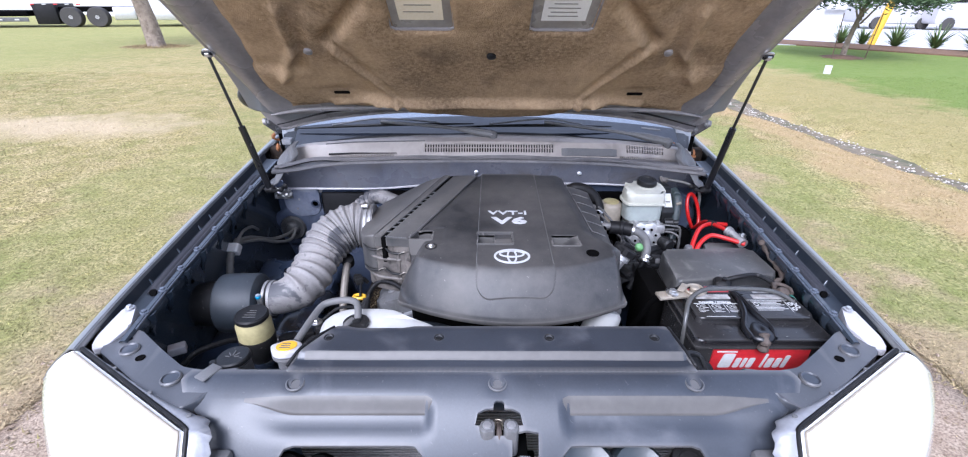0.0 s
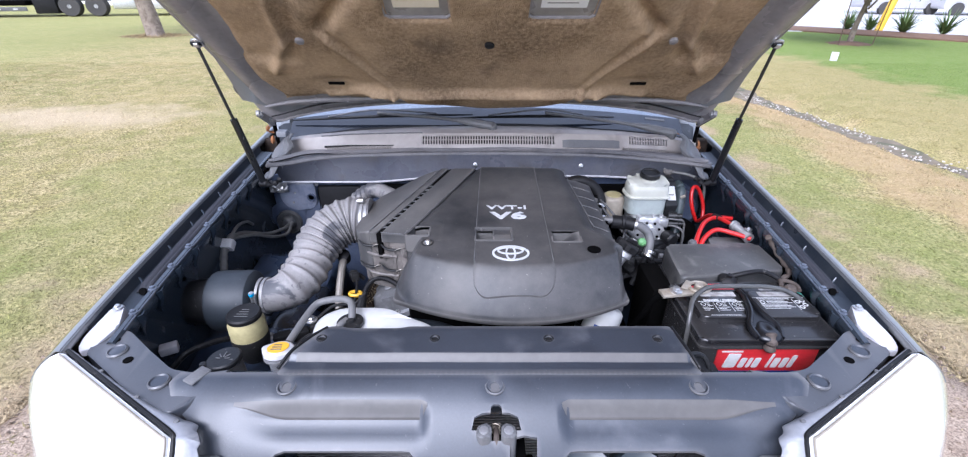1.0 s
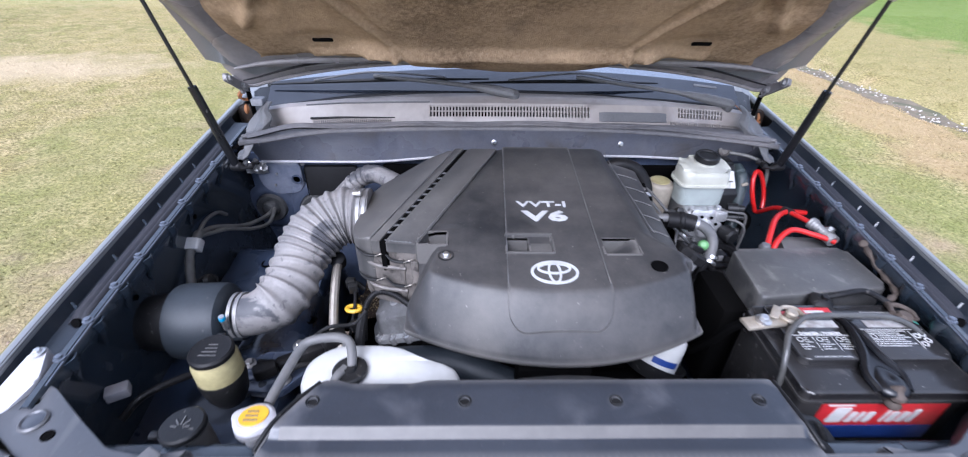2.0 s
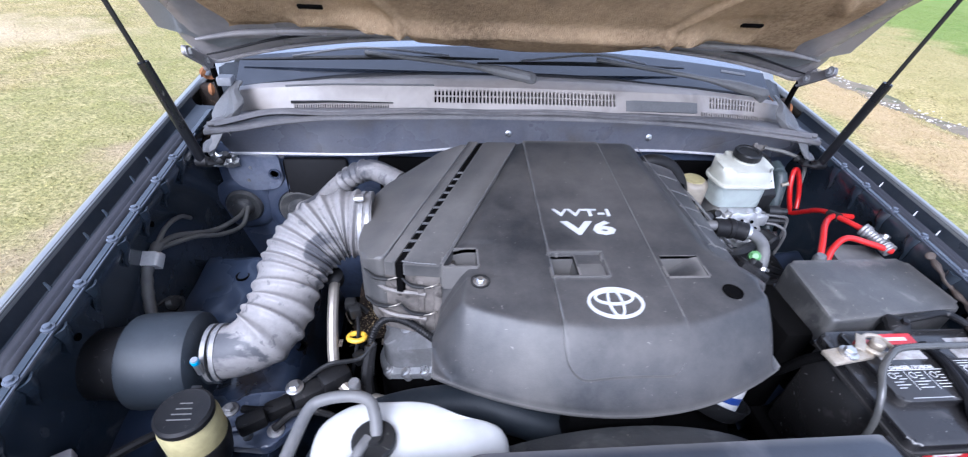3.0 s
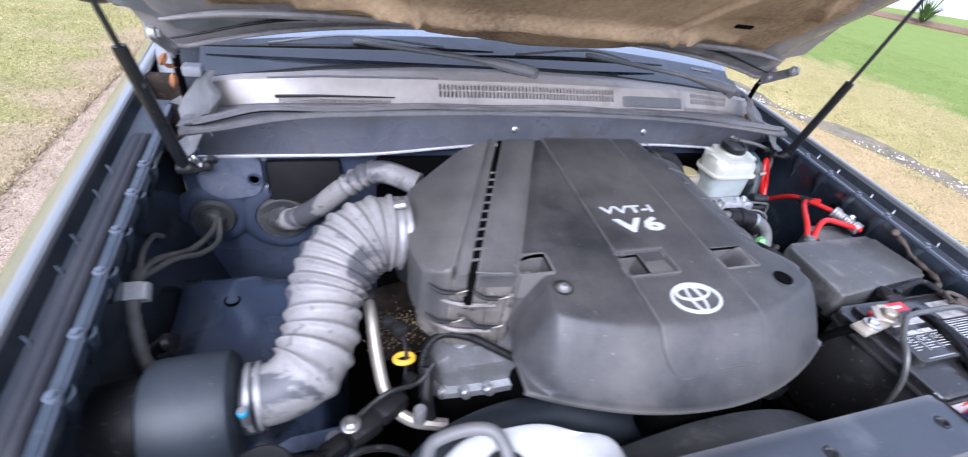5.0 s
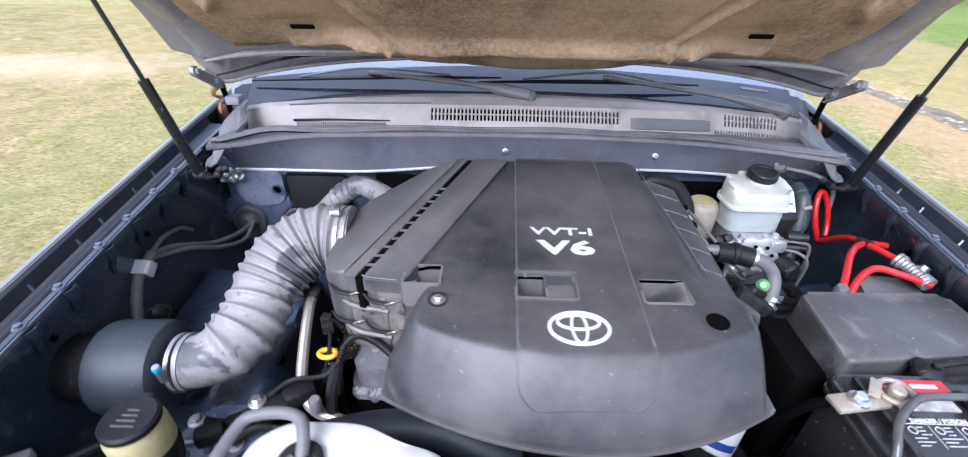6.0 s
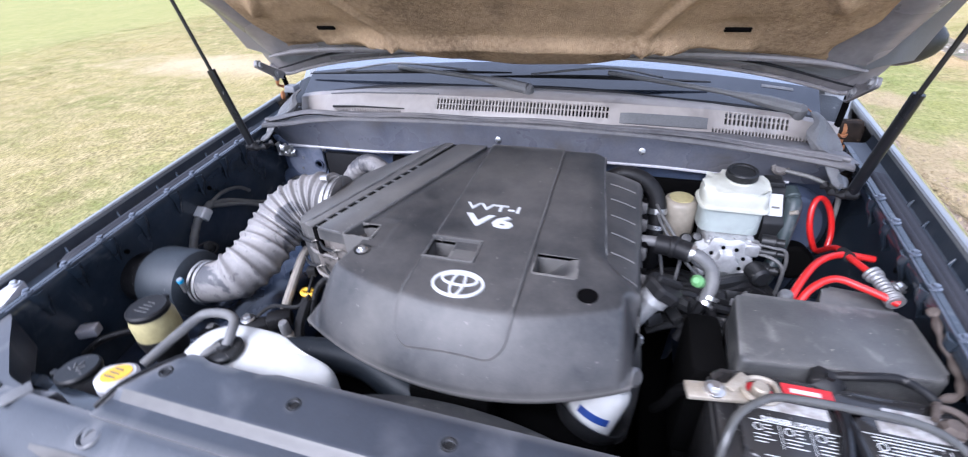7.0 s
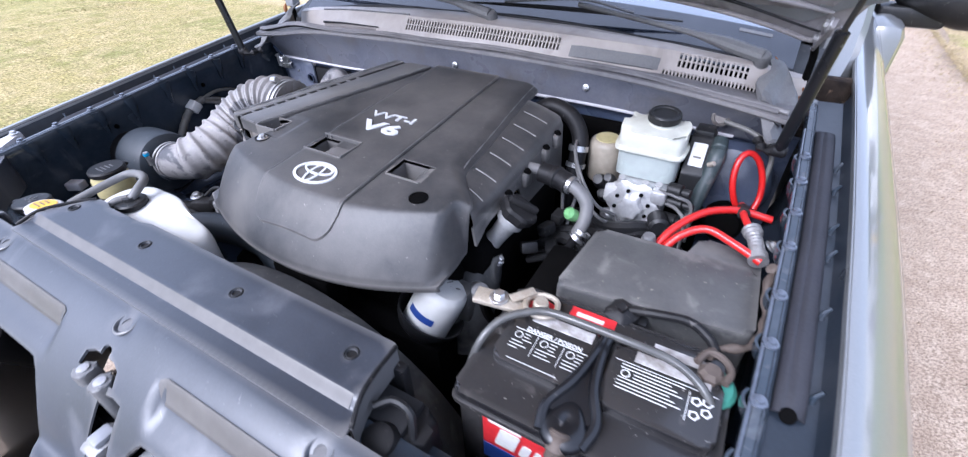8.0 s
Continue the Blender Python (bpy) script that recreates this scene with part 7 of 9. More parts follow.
def intake_hose():
    t = thing("intake_hose", (-0.42, 0.93, 0.93), "dusty grey corrugated rubber intake hose", "hose")
    path = [(-0.480, 0.878, 0.974), (-0.454, 0.880, 0.978), (-0.426, 0.898, 0.986), (-0.408, 0.938, 1.001), (-0.399, 0.988, 1.025), (-0.375, 1.033, 1.052), (-0.332, 1.062, 1.068), (-0.278, 1.066, 1.066)]
    bm = tube(path, lambda s: 0.0375 + 0.0085 * ease((s - 0.03) / 0.2) + 0.007 * ease((s - 0.4) / 0.3) + (0.0 if s < 0.1 or s > 0.94 else (0.0060 * abs(math.sin(s * math.pi * 18)) ** 4 + 0.0014 * abs(math.cos(s * math.pi * 18)) ** 10 if s > 0.5 else (0.0052 * abs(math.sin((s - 0.06) * math.pi * 13)) ** 5 if s > 0.13 else 0.0))), 40, 44)
    part("corrugated_tube", bm, M["hose"], t, "", 28)
    for c, ax, r in (((-0.489, 0.879, 0.973), (1, 0.05, 0.02), 0.0385), ((-0.292, 1.066, 1.066), (1, 0.0, -0.02), 0.0540)):
        for off in (0.0, 0.011):
            cc = Vector(c) + Vector(ax).normalized() * off
            cl = part("hose_clamp", lathe([(r, -0.003), (r + 0.0025, -0.003), (r + 0.0025, 0.003), (r, 0.003)], cc, ax, 36), M["dullalu"], t, "thin dull metal hose clamp")
    sc = part("clamp_screw", tube([(-0.489, 0.838, 0.982), (-0.489, 0.836, 1.012)], 0.0048, 8, 1, smooth=False), M["steel"], t)
    part("screw_sleeve", tube([(-0.489, 0.837, 1.004), (-0.489, 0.836, 1.010)], 0.0056, 12, 1, smooth=False), M["blue"], sc, "bright blue sleeve")
    part("clamp_screw", tube([(-0.300, 1.05, 1.128), (-0.285, 1.05, 1.130)], 0.006, 8, 1, smooth=False), M["steel"], t)
    r = thing("intake_resonator", (-0.56, 0.876, 0.9), "dark grey round plastic resonator on the intake", "resonator")
    c = Vector((-0.608, 0.876, 0.960))
    bm = lathe([(0.048, -0.04), (0.050, 0.012), (0.060, 0.014), (0.066, 0.018), (0.0675, 0.026), (0.0665, 0.090), (0.064, 0.100), (0.056, 0.106), (0.046, 0.108), (0.040, 0.110), (0.040, 0.13)], c, (1, 0.05, 0.02), 40)
    part("drum", bm, M["drum"], r, "", 30)
    part("snorkel", lathe([(0.046, -0.08), (0.050, -0.02), (0.052, 0.0), (0.052, 0.014)], c, (1, 0.05, 0.02), 32), M["rubber"], r)


intake_hose()


def engine():
    t = thing("engine", (0.05, 1.0, 0.6), "engine block in a shade-dark tone with cast aluminium covers", "engine")
    # block and front in near-black: the gaps' shade is in their colour
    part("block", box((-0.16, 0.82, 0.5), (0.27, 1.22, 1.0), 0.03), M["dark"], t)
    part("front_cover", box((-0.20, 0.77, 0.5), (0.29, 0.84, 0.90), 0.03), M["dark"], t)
    # rusted shield over the manifold below the air box
    bm = sheet(steps(-0.34, -0.15, 14), steps(1.02, 1.25, 16), lambda x, y: (x, y, 0.835 - 2.2 * (x + 0.22) ** 2 * (x < -0.22) + 0.006 * math.sin(y * 70) - 0.05 * ease((y - 1.2) / 0.05)), (0, 0, -0.002))
    part("heat_shield", bm, M["litterdark"], t, "rusty dark heat shield", 40)
    # dry flakes of leaves lying on the shield
    rng = random.Random(8)
    verts, faces = [], []
    for _ in range(420):
        x, y = -0.286 + rng.gauss(0, 0.022), 1.075 + rng.gauss(0, 0.026)
        z, a, l = 0.842 - 2.2 * (x + 0.22) ** 2 * (x < -0.22) + rng.uniform(0.0, 0.006), rng.uniform(0, 6.28), rng.uniform(0.002, 0.0055)
        k = len(verts)
        verts.extend([(x, y, z), (x + l * math.cos(a), y + l * math.sin(a), z + rng.uniform(-0.001, 0.003)), (x + 0.5 * l * math.cos(a + 1.6), y + 0.5 * l * math.sin(a + 1.6), z + rng.uniform(0.0, 0.003))])
        faces.append((k, k + 1, k + 2))
    me = bpy.data.meshes.new("leaf_litter")
    me.from_pydata(verts, [], faces)
    me.materials.append(M["straw"])
    tagged(new("leaf_litter", me), "golden dry leaf flakes lying on the heat shield", "leaf litter", kind="stuff")
    # left valve cover corner
    o = rounded([(-0.262, 0.935), (-0.245, 0.895), (-0.185, 0.868), (-0.12, 0.845), (-0.09, 0.90), (-0.12, 0.98), (-0.24, 0.985)], 0.018)
    bank = Matrix.Identity(4)
    bank[2][0], bank[2][3] = 0.6, 0.6 * 0.242
    vc = part("valve_cover", prism(o, 0.88, 0.948, 0.016, 4, m=bank), M["castgrey"], t, "grey cast aluminium valve cover")
    o2 = rounded([(-0.270, 0.935), (-0.252, 0.886), (-0.187, 0.857), (-0.12, 0.834), (-0.08, 0.90), (-0.12, 0.985), (-0.24, 0.99)], 0.018)
    part("flange", prism(o2, 0.893, 0.905, 0.003, m=bank), M["alu"], vc)
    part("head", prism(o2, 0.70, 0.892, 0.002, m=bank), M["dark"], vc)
    for x, y in ((-0.247, 0.892), (-0.217, 0.874), (-0.187, 0.862), (-0.145, 0.846)):
        part("lug", lathe([(0.0092, -0.009), (0.0092, 0.002), (0.008, 0.004), (0, 0.004)], (x, y, 0.902 + 0.6 * (x + 0.242)), (-0.5, 0, 0.85), 16), M["dullalu"], vc)
        bolt((x - 0.002, y, 0.906 + 0.6 * (x + 0.242)), (-0.5, 0, 0.85), 0.005, vc, M["steel"])
    bolt((-0.215, 0.925, 0.966), (-0.5, 0, 0.85), 0.008, vc, M["dullalu"])
    # right cam cover below the side panel
    part("valve_cover", box((0.22, 0.88, 0.85), (0.305, 1.18, 1.02), 0.02), M["dark"], t)
    # pulleys and belt at the front
    for x, z, r in ((0.02, 0.80, 0.07), (0.14, 0.87, 0.045), (-0.09, 0.86, 0.05), (0.05, 0.94, 0.035)):
        part("pulley", lathe([(r, -0.018), (r, 0.018), (r * 0.85, 0.02), (r * 0.6, 0.008), (0, 0.008)], (x, 0.755, z), (0, -1, 0), 26), M["dark"], t)
    part("intake_plenum", box((-0.07, 0.95, 0.98), (0.24, 1.2, 1.07), 0.02), M["dullalu"], t)
    part("alternator", lathe([(0.06, -0.05), (0.065, -0.03), (0.065, 0.06), (0.05, 0.07)], (0.20, 0.80, 0.82), (0, -1, 0), 26), M["dark"], t)
    # dark front engine brackets under the lip
    part("bracket", box((0.0, 0.74, 0.93), (0.12, 0.78, 0.99), 0.01), M["dark"], t)


engine()


def radiator_hoses():
    t = thing("radiator_hose", (-0.2, 0.77, 0.95), "thick black rubber radiator hose", "hose")
    bm = tube([(-0.345, 0.66, 0.86), (-0.325, 0.72, 0.905), (-0.285, 0.772, 0.93), (-0.208, 0.800, 0.935), (-0.12, 0.808, 0.93), (-0.05, 0.79, 0.92), (0.02, 0.775, 0.90)], 0.027, 18, 8)
    part("hose", bm, M["drum"], t)
    for c, ax in (((-0.300, 0.757, 0.922), (0.62, 0.72, 0.30)),):
        part("hose_clamp", lathe([(0.0272, -0.006), (0.0290, -0.006), (0.0290, 0.006), (0.0272, 0.006)], c, ax, 24), M["dullalu"], t, "dull spring clamp")
    t = thing("coolant_pipe", (-0.33, 0.9, 0.95), "bent metal coolant pipe beside the hose", "pipe")
    part("pipe", tube([(-0.343, 1.02, 0.985), (-0.340, 0.985, 0.983), (-0.336, 0.93, 0.950), (-0.326, 0.88, 0.923), (-0.30, 0.85, 0.910), (-0.25, 0.835, 0.903)], 0.0088, 10, 8), M["tanpipe"], t)
    part("pipe_boss", lathe([(0.009, 0), (0.009, 0.022), (0.007, 0.026), (0, 0.026)], (-0.289, 0.838, 0.925), (0, 0, 1), 12), M["dullalu"], t)
    part("pipe_head", lathe([(0.014, -0.01), (0.016, 0), (0.016, 0.014), (0.01, 0.018)], (-0.344, 1.02, 0.985), (0, -0.4, 0.9), 14), M["rubber"], t)
    part("pipe_clip", box((-0.022, -0.016, -0.014), (0.024, 0.016, 0.014), 0.008, m=Matrix.Translation((-0.325, 0.865, 0.925)) @ Matrix.Rotation(0.6, 4, "Z")), M["rubber"], t, "black rubber pipe clip")
    d2 = thing("dipstick", (-0.275, 0.92, 0.9), "oil dipstick with a yellow ring handle", "dipstick")
    bm = bmesh.new()
    n = 20
    pts = [(-0.298 + 0.013 * math.cos(2 * math.pi * k / n), 0.925 + 0.008 * math.sin(2 * math.pi * k / n), 0.945) for k in range(n + 1)]
    part("handle", tube(pts, 0.0042, 8, 1, smooth=False), M["yellow"], d2, "yellow ring handle")
    part("tube", tube([(-0.29, 0.92, 0.94), (-0.27, 0.9, 0.8), (-0.25, 0.9, 0.65)], 0.006, 8, 4), M["dark"], d2)
    # wiring loom by the valve cover
    t = thing("wiring_loom", (-0.24, 0.87, 0.93), "black corrugated wiring loom over the valve cover", "wiring")
    part("loom", tube([(-0.275, 0.885, 0.90), (-0.272, 0.915, 0.955), (-0.250, 0.925, 0.985), (-0.215, 0.905, 1.000), (-0.175, 0.872, 1.000), (-0.14, 0.85, 0.99)], lambda s: 0.0058 + 0.0005 * math.sin(s * 330), 10, 36), M["rubber"], t)
    part("loom", tube([(-0.372, 0.855, 0.925), (-0.33, 0.865, 0.955), (-0.285, 0.875, 0.955), (-0.262, 0.888, 0.975)], 0.0035, 8, 8), M["black"], t)
    part("loom", tube([(-0.27, 0.84, 0.90), (-0.275, 0.86, 0.93), (-0.27, 0.89, 0.965)], 0.009, 8, 8), M["rubber"], t)
    for p, q in (((-0.40, 0.83, 0.905), 0.012), ((-0.36, 0.845, 0.915), 0.014), ((-0.425, 0.80, 0.92), 0.012)):
        part("connector", box(Vector((-q * 1.6, -q, -q)), Vector((q * 1.6, q, q)), 0.006, m=Matrix.Translation(p) @ Matrix.Rotation(0.5, 4, "Z")), M["rubber"], t)
    bolt((-0.377, 0.845, 0.93), (0, 0, 1), 0.008, t)
    for pts, r in (([(-0.30, 0.96, 0.97), (-0.295, 0.93, 0.955), (-0.30, 0.90, 0.92), (-0.31, 0.87, 0.88)], 0.003), ([(-0.318, 0.99, 0.955), (-0.30, 0.975, 0.965), (-0.285, 0.97, 0.955)], 0.005), ([(-0.40, 0.80, 0.90), (-0.37, 0.815, 0.915), (-0.33, 0.82, 0.90), (-0.30, 0.81, 0.88)], 0.005), ([(-0.45, 0.83, 0.905), (-0.42, 0.82, 0.915), (-0.39, 0.83, 0.905)], 0.006)):
        part("wire", tube(pts, r, 8, 6), M["rubber"], t)
    for x, y, z in ((-0.302, 0.955, 0.972), (-0.315, 0.985, 0.958), (-0.292, 0.90, 0.925)):
        part("plug", box((-0.009, -0.008, -0.010), (0.009, 0.008, 0.010), 0.003, m=Matrix.Translation((x, y, z)) @ Matrix.Rotation(x * 30, 4, "Z")), M["black"], t)
    for x, y, z in ((-0.44, 0.80, 0.872), (-0.405, 0.835, 0.872), (-0.47, 0.79, 0.872)):
        part("bolt_flange", lathe([(0.014, -0.004), (0.014, 0.004), (0.008, 0.006), (0.007, 0.012), (0, 0.013)], (x, y, z), (0.1, 0, 1), 14), M["bay"], t)


radiator_hoses()


def inner_panels():
    # wheel-arch shelves on both sides
    for s in (-1, 1):
        def f(u, y):
            x = 0.650 - 0.260 * u
            return (CX + s * x, y, 0.872 + 0.09 * (y - 0.93) - 0.015 * u - 0.12 * ease((u - 0.85) / 0.15) - 0.20 * ease((y - 1.19) / 0.06) + 0.010 * noise.noise((u * 3, y * 7, s)) + 0.005 * noise.noise((u * 8, y * 18, s)))
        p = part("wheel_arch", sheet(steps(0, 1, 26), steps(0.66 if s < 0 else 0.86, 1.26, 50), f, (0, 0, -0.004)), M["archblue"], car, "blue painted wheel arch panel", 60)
        for u, y, r in ((0.3, 1.14, 0.013), (0.75, 1.05, 0.012), (0.86, 0.98, 0.010)):
            c = Vector(f(u, y))
            part("hole", lathe([(r, -0.002), (r, 0.002), (r * 0.8, 0.002), (r * 0.75, -0.002), (0, -0.002)], c, (0, 0, 1), 16), M["dark"], p)
        part("chassis_rail", box((min(CX + s * 0.42, CX + s * 0.34), 0.60, 0.5), (max(CX + s * 0.42, CX + s * 0.34), 1.35, 0.62), 0.01), M["dark"], car)
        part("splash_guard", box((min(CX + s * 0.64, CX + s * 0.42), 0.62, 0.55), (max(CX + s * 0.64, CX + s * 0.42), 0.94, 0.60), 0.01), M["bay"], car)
    # unseen plates added to keep the ground's bounced light out of the bay
    part("bounce_blocker", box((-0.24, 0.42, 0.40), (0.62, 1.34, 0.42), 0.004), M["dark"], car)
    part("bounce_blocker", box((-0.62, 0.42, 0.40), (-0.36, 1.34, 0.42), 0.004), M["dark"], car)
    part("bounce_blocker", box((-0.37, 0.42, 0.405), (-0.23, 1.34, 0.425), 0.004), M["dark"], car)
    # painted bracket and small holder beside the resonator
    bm = prism(rounded([(-0.505, 0.792), (-0.405, 0.780), (-0.366, 0.826), (-0.380, 0.872), (-0.470, 0.868)], 0.014), 0.868, lambda x, y: 0.884 + 0.05 * (y - 0.82) + 0.02 * (x + 0.44), 0.004)
    br = part("arch_bracket", bm, M["wallblue"], car, "blue painted bracket on the arch")
    part("rib", tube([(-0.49, 0.805, 0.884), (-0.43, 0.815, 0.889), (-0.385, 0.845, 0.890)], 0.006, 8, 6), M["wallblue"], br)
    for x, y in ((-0.478, 0.842), (-0.402, 0.806), (-0.398, 0.856)):
        bolt((x, y, 0.885), (0.05, 0, 1), 0.0075, br, M["dullalu"])
    part("slot", box((-0.452, 0.836, 0.884), (-0.425, 0.846, 0.8875), 0.002), M["dark"], br)
    part("front_bulk", box((CX - 0.63, 0.60, 0.5), (CX - 0.33, 0.62, 1.0), 0.005), M["bay"], car)
    part("front_bulk", box((CX + 0.36, 0.60, 0.5), (CX + 0.63, 0.62, 1.0), 0.005), M["bay"], car)


inner_panels()


# ---------- engine bay: reservoirs ----------
def reservoirs():
    t = thing("coolant_tank", (-0.19, 0.70, 0.9), "milky white plastic coolant overflow tank with a black hose cap", "tank")
    o = rounded([(-0.305, 0.664), (-0.305, 0.716), (-0.270, 0.742), (-0.185, 0.742), (-0.140, 0.726), (-0.084, 0.724), (-0.084, 0.664)], 0.026, 5)
    zt = lambda x, y: 1.050 - 0.022 * ease((x + 0.175) / 0.075)
    mid = (sum(p[0] for p in o) / len(o), sum(p[1] for p in o) / len(o))
    rings = []
    bm = bmesh.new()
    for k, dz in ((1.0, None), (1.0, -0.026), (0.985, -0.014), (0.955, -0.006), (0.90, -0.0015), (0.82, 0.0)):
        ring = []
        for x, y in o:
            px, py = mid[0] + (x - mid[0]) * k, mid[1] + (y - mid[1]) * k
            ring.append(bm.verts.new((px, py, 0.86 if dz is None else zt(px, py) + dz)))
        rings.append(ring)
    n = len(o)
    for a, b in zip(rings, rings[1:]):
        for k in range(n):
            bm.faces.new((a[k], a[(k + 1) % n], b[(k + 1) % n], b[k]))
    bm.faces.new(rings[0][::-1])
    hub = bm.verts.new((mid[0], mid[1], zt(*mid)))
    for k in range(n):
        bm.faces.new((rings[-1][k], rings[-1][(k + 1) % n], hub))
    part("body", bm, M["white"], t, "", 60)
    part("cap", lathe([(0.0215, -0.003), (0.0235, 0.0), (0.0235, 0.006), (0.021, 0.008), (0.010, 0.0085), (0.009, 0.014), (0, 0.014)], (-0.235, 0.690, 1.050), (0, 0, 1), 22), M["black"], t, "black cap with hose spigot")
    part("overflow_hose", tube([(-0.240, 0.690, 1.060), (-0.248, 0.676, 1.060), (-0.252, 0.664, 1.052), (-0.250, 0.657, 1.035), (-0.248, 0.656, 1.00)], 0.0058, 12, 7), M["greyhose"], t)
    t = thing("overflow_hose", (-0.29, 0.68, 1.0), "bent grey rubber hose from the radiator neck", "hose")
    part("hose", tube([(-0.232, 0.692, 1.060), (-0.234, 0.708, 1.070), (-0.242, 0.724, 1.075), (-0.262, 0.731, 1.075), (-0.292, 0.731, 1.070), (-0.307, 0.722, 1.066), (-0.318, 0.686, 1.059), (-0.328, 0.642, 1.050)], 0.0066, 12, 8), M["greyhose"], t)
    t = thing("radiator_neck", (-0.332, 0.612, 1.03), "radiator filler neck under a metal cap with a yellow label", "filler neck")
    ears = lambda k, h: 1 + 0.22 * max(0.0, math.cos(2 * 2 * math.pi * k / 40 + 0.5)) ** 3 if h < 0.011 else 1
    part("cap", lathe([(0.022, 0.0), (0.0240, 0.002), (0.0240, 0.009), (0.0205, 0.0115), (0.019, 0.0115), (0, 0.0115)], (-0.332, 0.612, 1.053), (0, 0.22, 1), 40, wobble=ears), M["palemetal"], t)
    part("label", lathe([(0.0168, 0.0115), (0.0168, 0.0126), (0, 0.0126)], (-0.332, 0.612, 1.053), (0, 0.22, 1), 30), M["orange"], t, "round yellow warning label")
    tilted = Matrix.Translation((-0.332, 0.615, 1.0658)) @ Vector((0, 0, 1)).rotation_difference(Vector((0, 0.22, 1))).to_matrix().to_4x4()
    for k in range(3):
        part("print_bar", box((-0.009, -0.009 + k * 0.007, -0.001), (0.008 - k * 0.002, -0.0075 + k * 0.007, 0.0006), 0, m=tilted), M["ink"], t)
    part("neck", lathe([(0.018, -0.05), (0.018, -0.004), (0.024, -0.002), (0.024, 0.002)], (-0.332, 0.612, 1.053), seg=24), M["dullalu"], t)
    part("neck_base", box((-0.36, 0.595, 0.97), (-0.30, 0.635, 1.015), 0.012), M["black"], t)

    t = thing("power_steering_reservoir", (-0.462, 0.752, 0.9), "yellowed plastic power steering reservoir with a black cap", "reservoir")
    part("bowl", lathe([(0.022, -0.10), (0.029, -0.085), (0.033, -0.06), (0.0345, -0.045), (0.0340, -0.01), (0.030, 0.0)], (-0.462, 0.752, 1.015), seg=34), M["amber"], t)
    part("cap", lathe([(0.030, 0.0), (0.032, 0.002), (0.032, 0.009), (0.029, 0.012), (0.026, 0.0112), (0.0, 0.0112)], (-0.462, 0.752, 1.015), seg=36), M["rubber"], t, "ribbed black cap")
    part("cup", lathe([(0.0235, -0.101), (0.0302, -0.085), (0.0345, -0.06), (0.0358, -0.046), (0.0350, -0.040)], (-0.462, 0.752, 1.015), seg=34), M["black"], t, "dark grimy lower half")
    part("cap_tab", box((-0.469, 0.780, 1.016), (-0.455, 0.789, 1.024), 0.003), M["black"], t)
    for k in range(4):
        part("print_bar", box((-0.475 + 0.002 * k, 0.740 + k * 0.007, 1.0258), (-0.449 - 0.002 * k, 0.7415 + k * 0.007, 1.0265), 0), M["lid"], t)
    t = thing("washer_tank", (-0.437, 0.617, 0.93), "washer fluid filler with a grey flip cap", "washer tank")
    part("neck", lathe([(0.026, -0.14), (0.026, -0.02), (0.0245, -0.004), (0.026, 0.0)], (-0.432, 0.622, 1.026), seg=30), M["greyhose"], t)
    part("cap", lathe([(0.0255, 0.0), (0.0275, 0.002), (0.0275, 0.008), (0.025, 0.0105), (0.0, 0.011)], (-0.432, 0.622, 1.026), (-0.05, 0.05, 1), 32), M["black"], t, "round grey flip cap")
    part("cap_tab", box((-0.468, 0.606, 1.027), (-0.455, 0.616, 1.034), 0.003), M["black"], t)
    for k in range(5):
        a = k * 0.7 - 1.4
        part("print_bar", box((-0.0008, 0.004, 0), (0.0008, 0.016 - abs(a) * 0.003, 0.001), 0, m=Matrix.Translation((-0.432, 0.617, 1.0372)) @ Matrix.Rotation(a, 4, "Z")), M["greyhose"], t)
    part("strap", box((-0.011, -0.017, 0), (0.011, 0.017, 0.004), 0.002, m=Matrix.Translation((-0.436, 0.560, 1.056)) @ Matrix.Rotation(-0.45, 4, "Z")), M["strip"], t, "pale plastic strap")

    # brake fluid reservoir on its block
    t = thing("brake_fluid_reservoir", (0.455, 1.215, 1.0), "milky white brake fluid reservoir with a ribbed black cap", "reservoir")
    o = rounded([(0.398, 1.172), (0.392, 1.235), (0.418, 1.262), (0.497, 1.262), (0.515, 1.235), (0.512, 1.172)], 0.018, 4)
    part("lower_bowl", prism(rounded([(0.405, 1.178), (0.40, 1.23), (0.42, 1.252), (0.495, 1.252), (0.508, 1.23), (0.505, 1.178)], 0.018, 4), 1.028, 1.078), M["fluidlow"], t, "greenish fluid-filled lower half")
    part("seam", prism(o, 1.076, 1.081, 0.001), M["fluid"], t)
    part("upper_bowl", prism(rounded([(0.403, 1.176), (0.397, 1.233), (0.42, 1.257), (0.495, 1.257), (0.510, 1.233), (0.507, 1.176)], 0.018, 4), 1.08, lambda x, y: 1.113 + 0.09 * (y - 1.19), 0.018, 5), M["fluid"], t, "", 60)
    part("neck", lathe([(0.028, -0.012), (0.024, 0.004)], (0.463, 1.226, 1.116), (0, -0.1, 1), 30), M["fluid"], t)
    ribs = lambda k, h: 1 + (0.02 if k % 2 else -0.02) * (h < 0.010)
    part("cap", lathe([(0.0250, 0.0), (0.0268, 0.001), (0.0268, 0.012), (0.0245, 0.0145), (0.020, 0.0140), (0.019, 0.0115), (0, 0.0115)], (0.463, 1.226, 1.121), (0, -0.1, 1), 48, wobble=ribs), M["black"], t, "ribbed black cap")
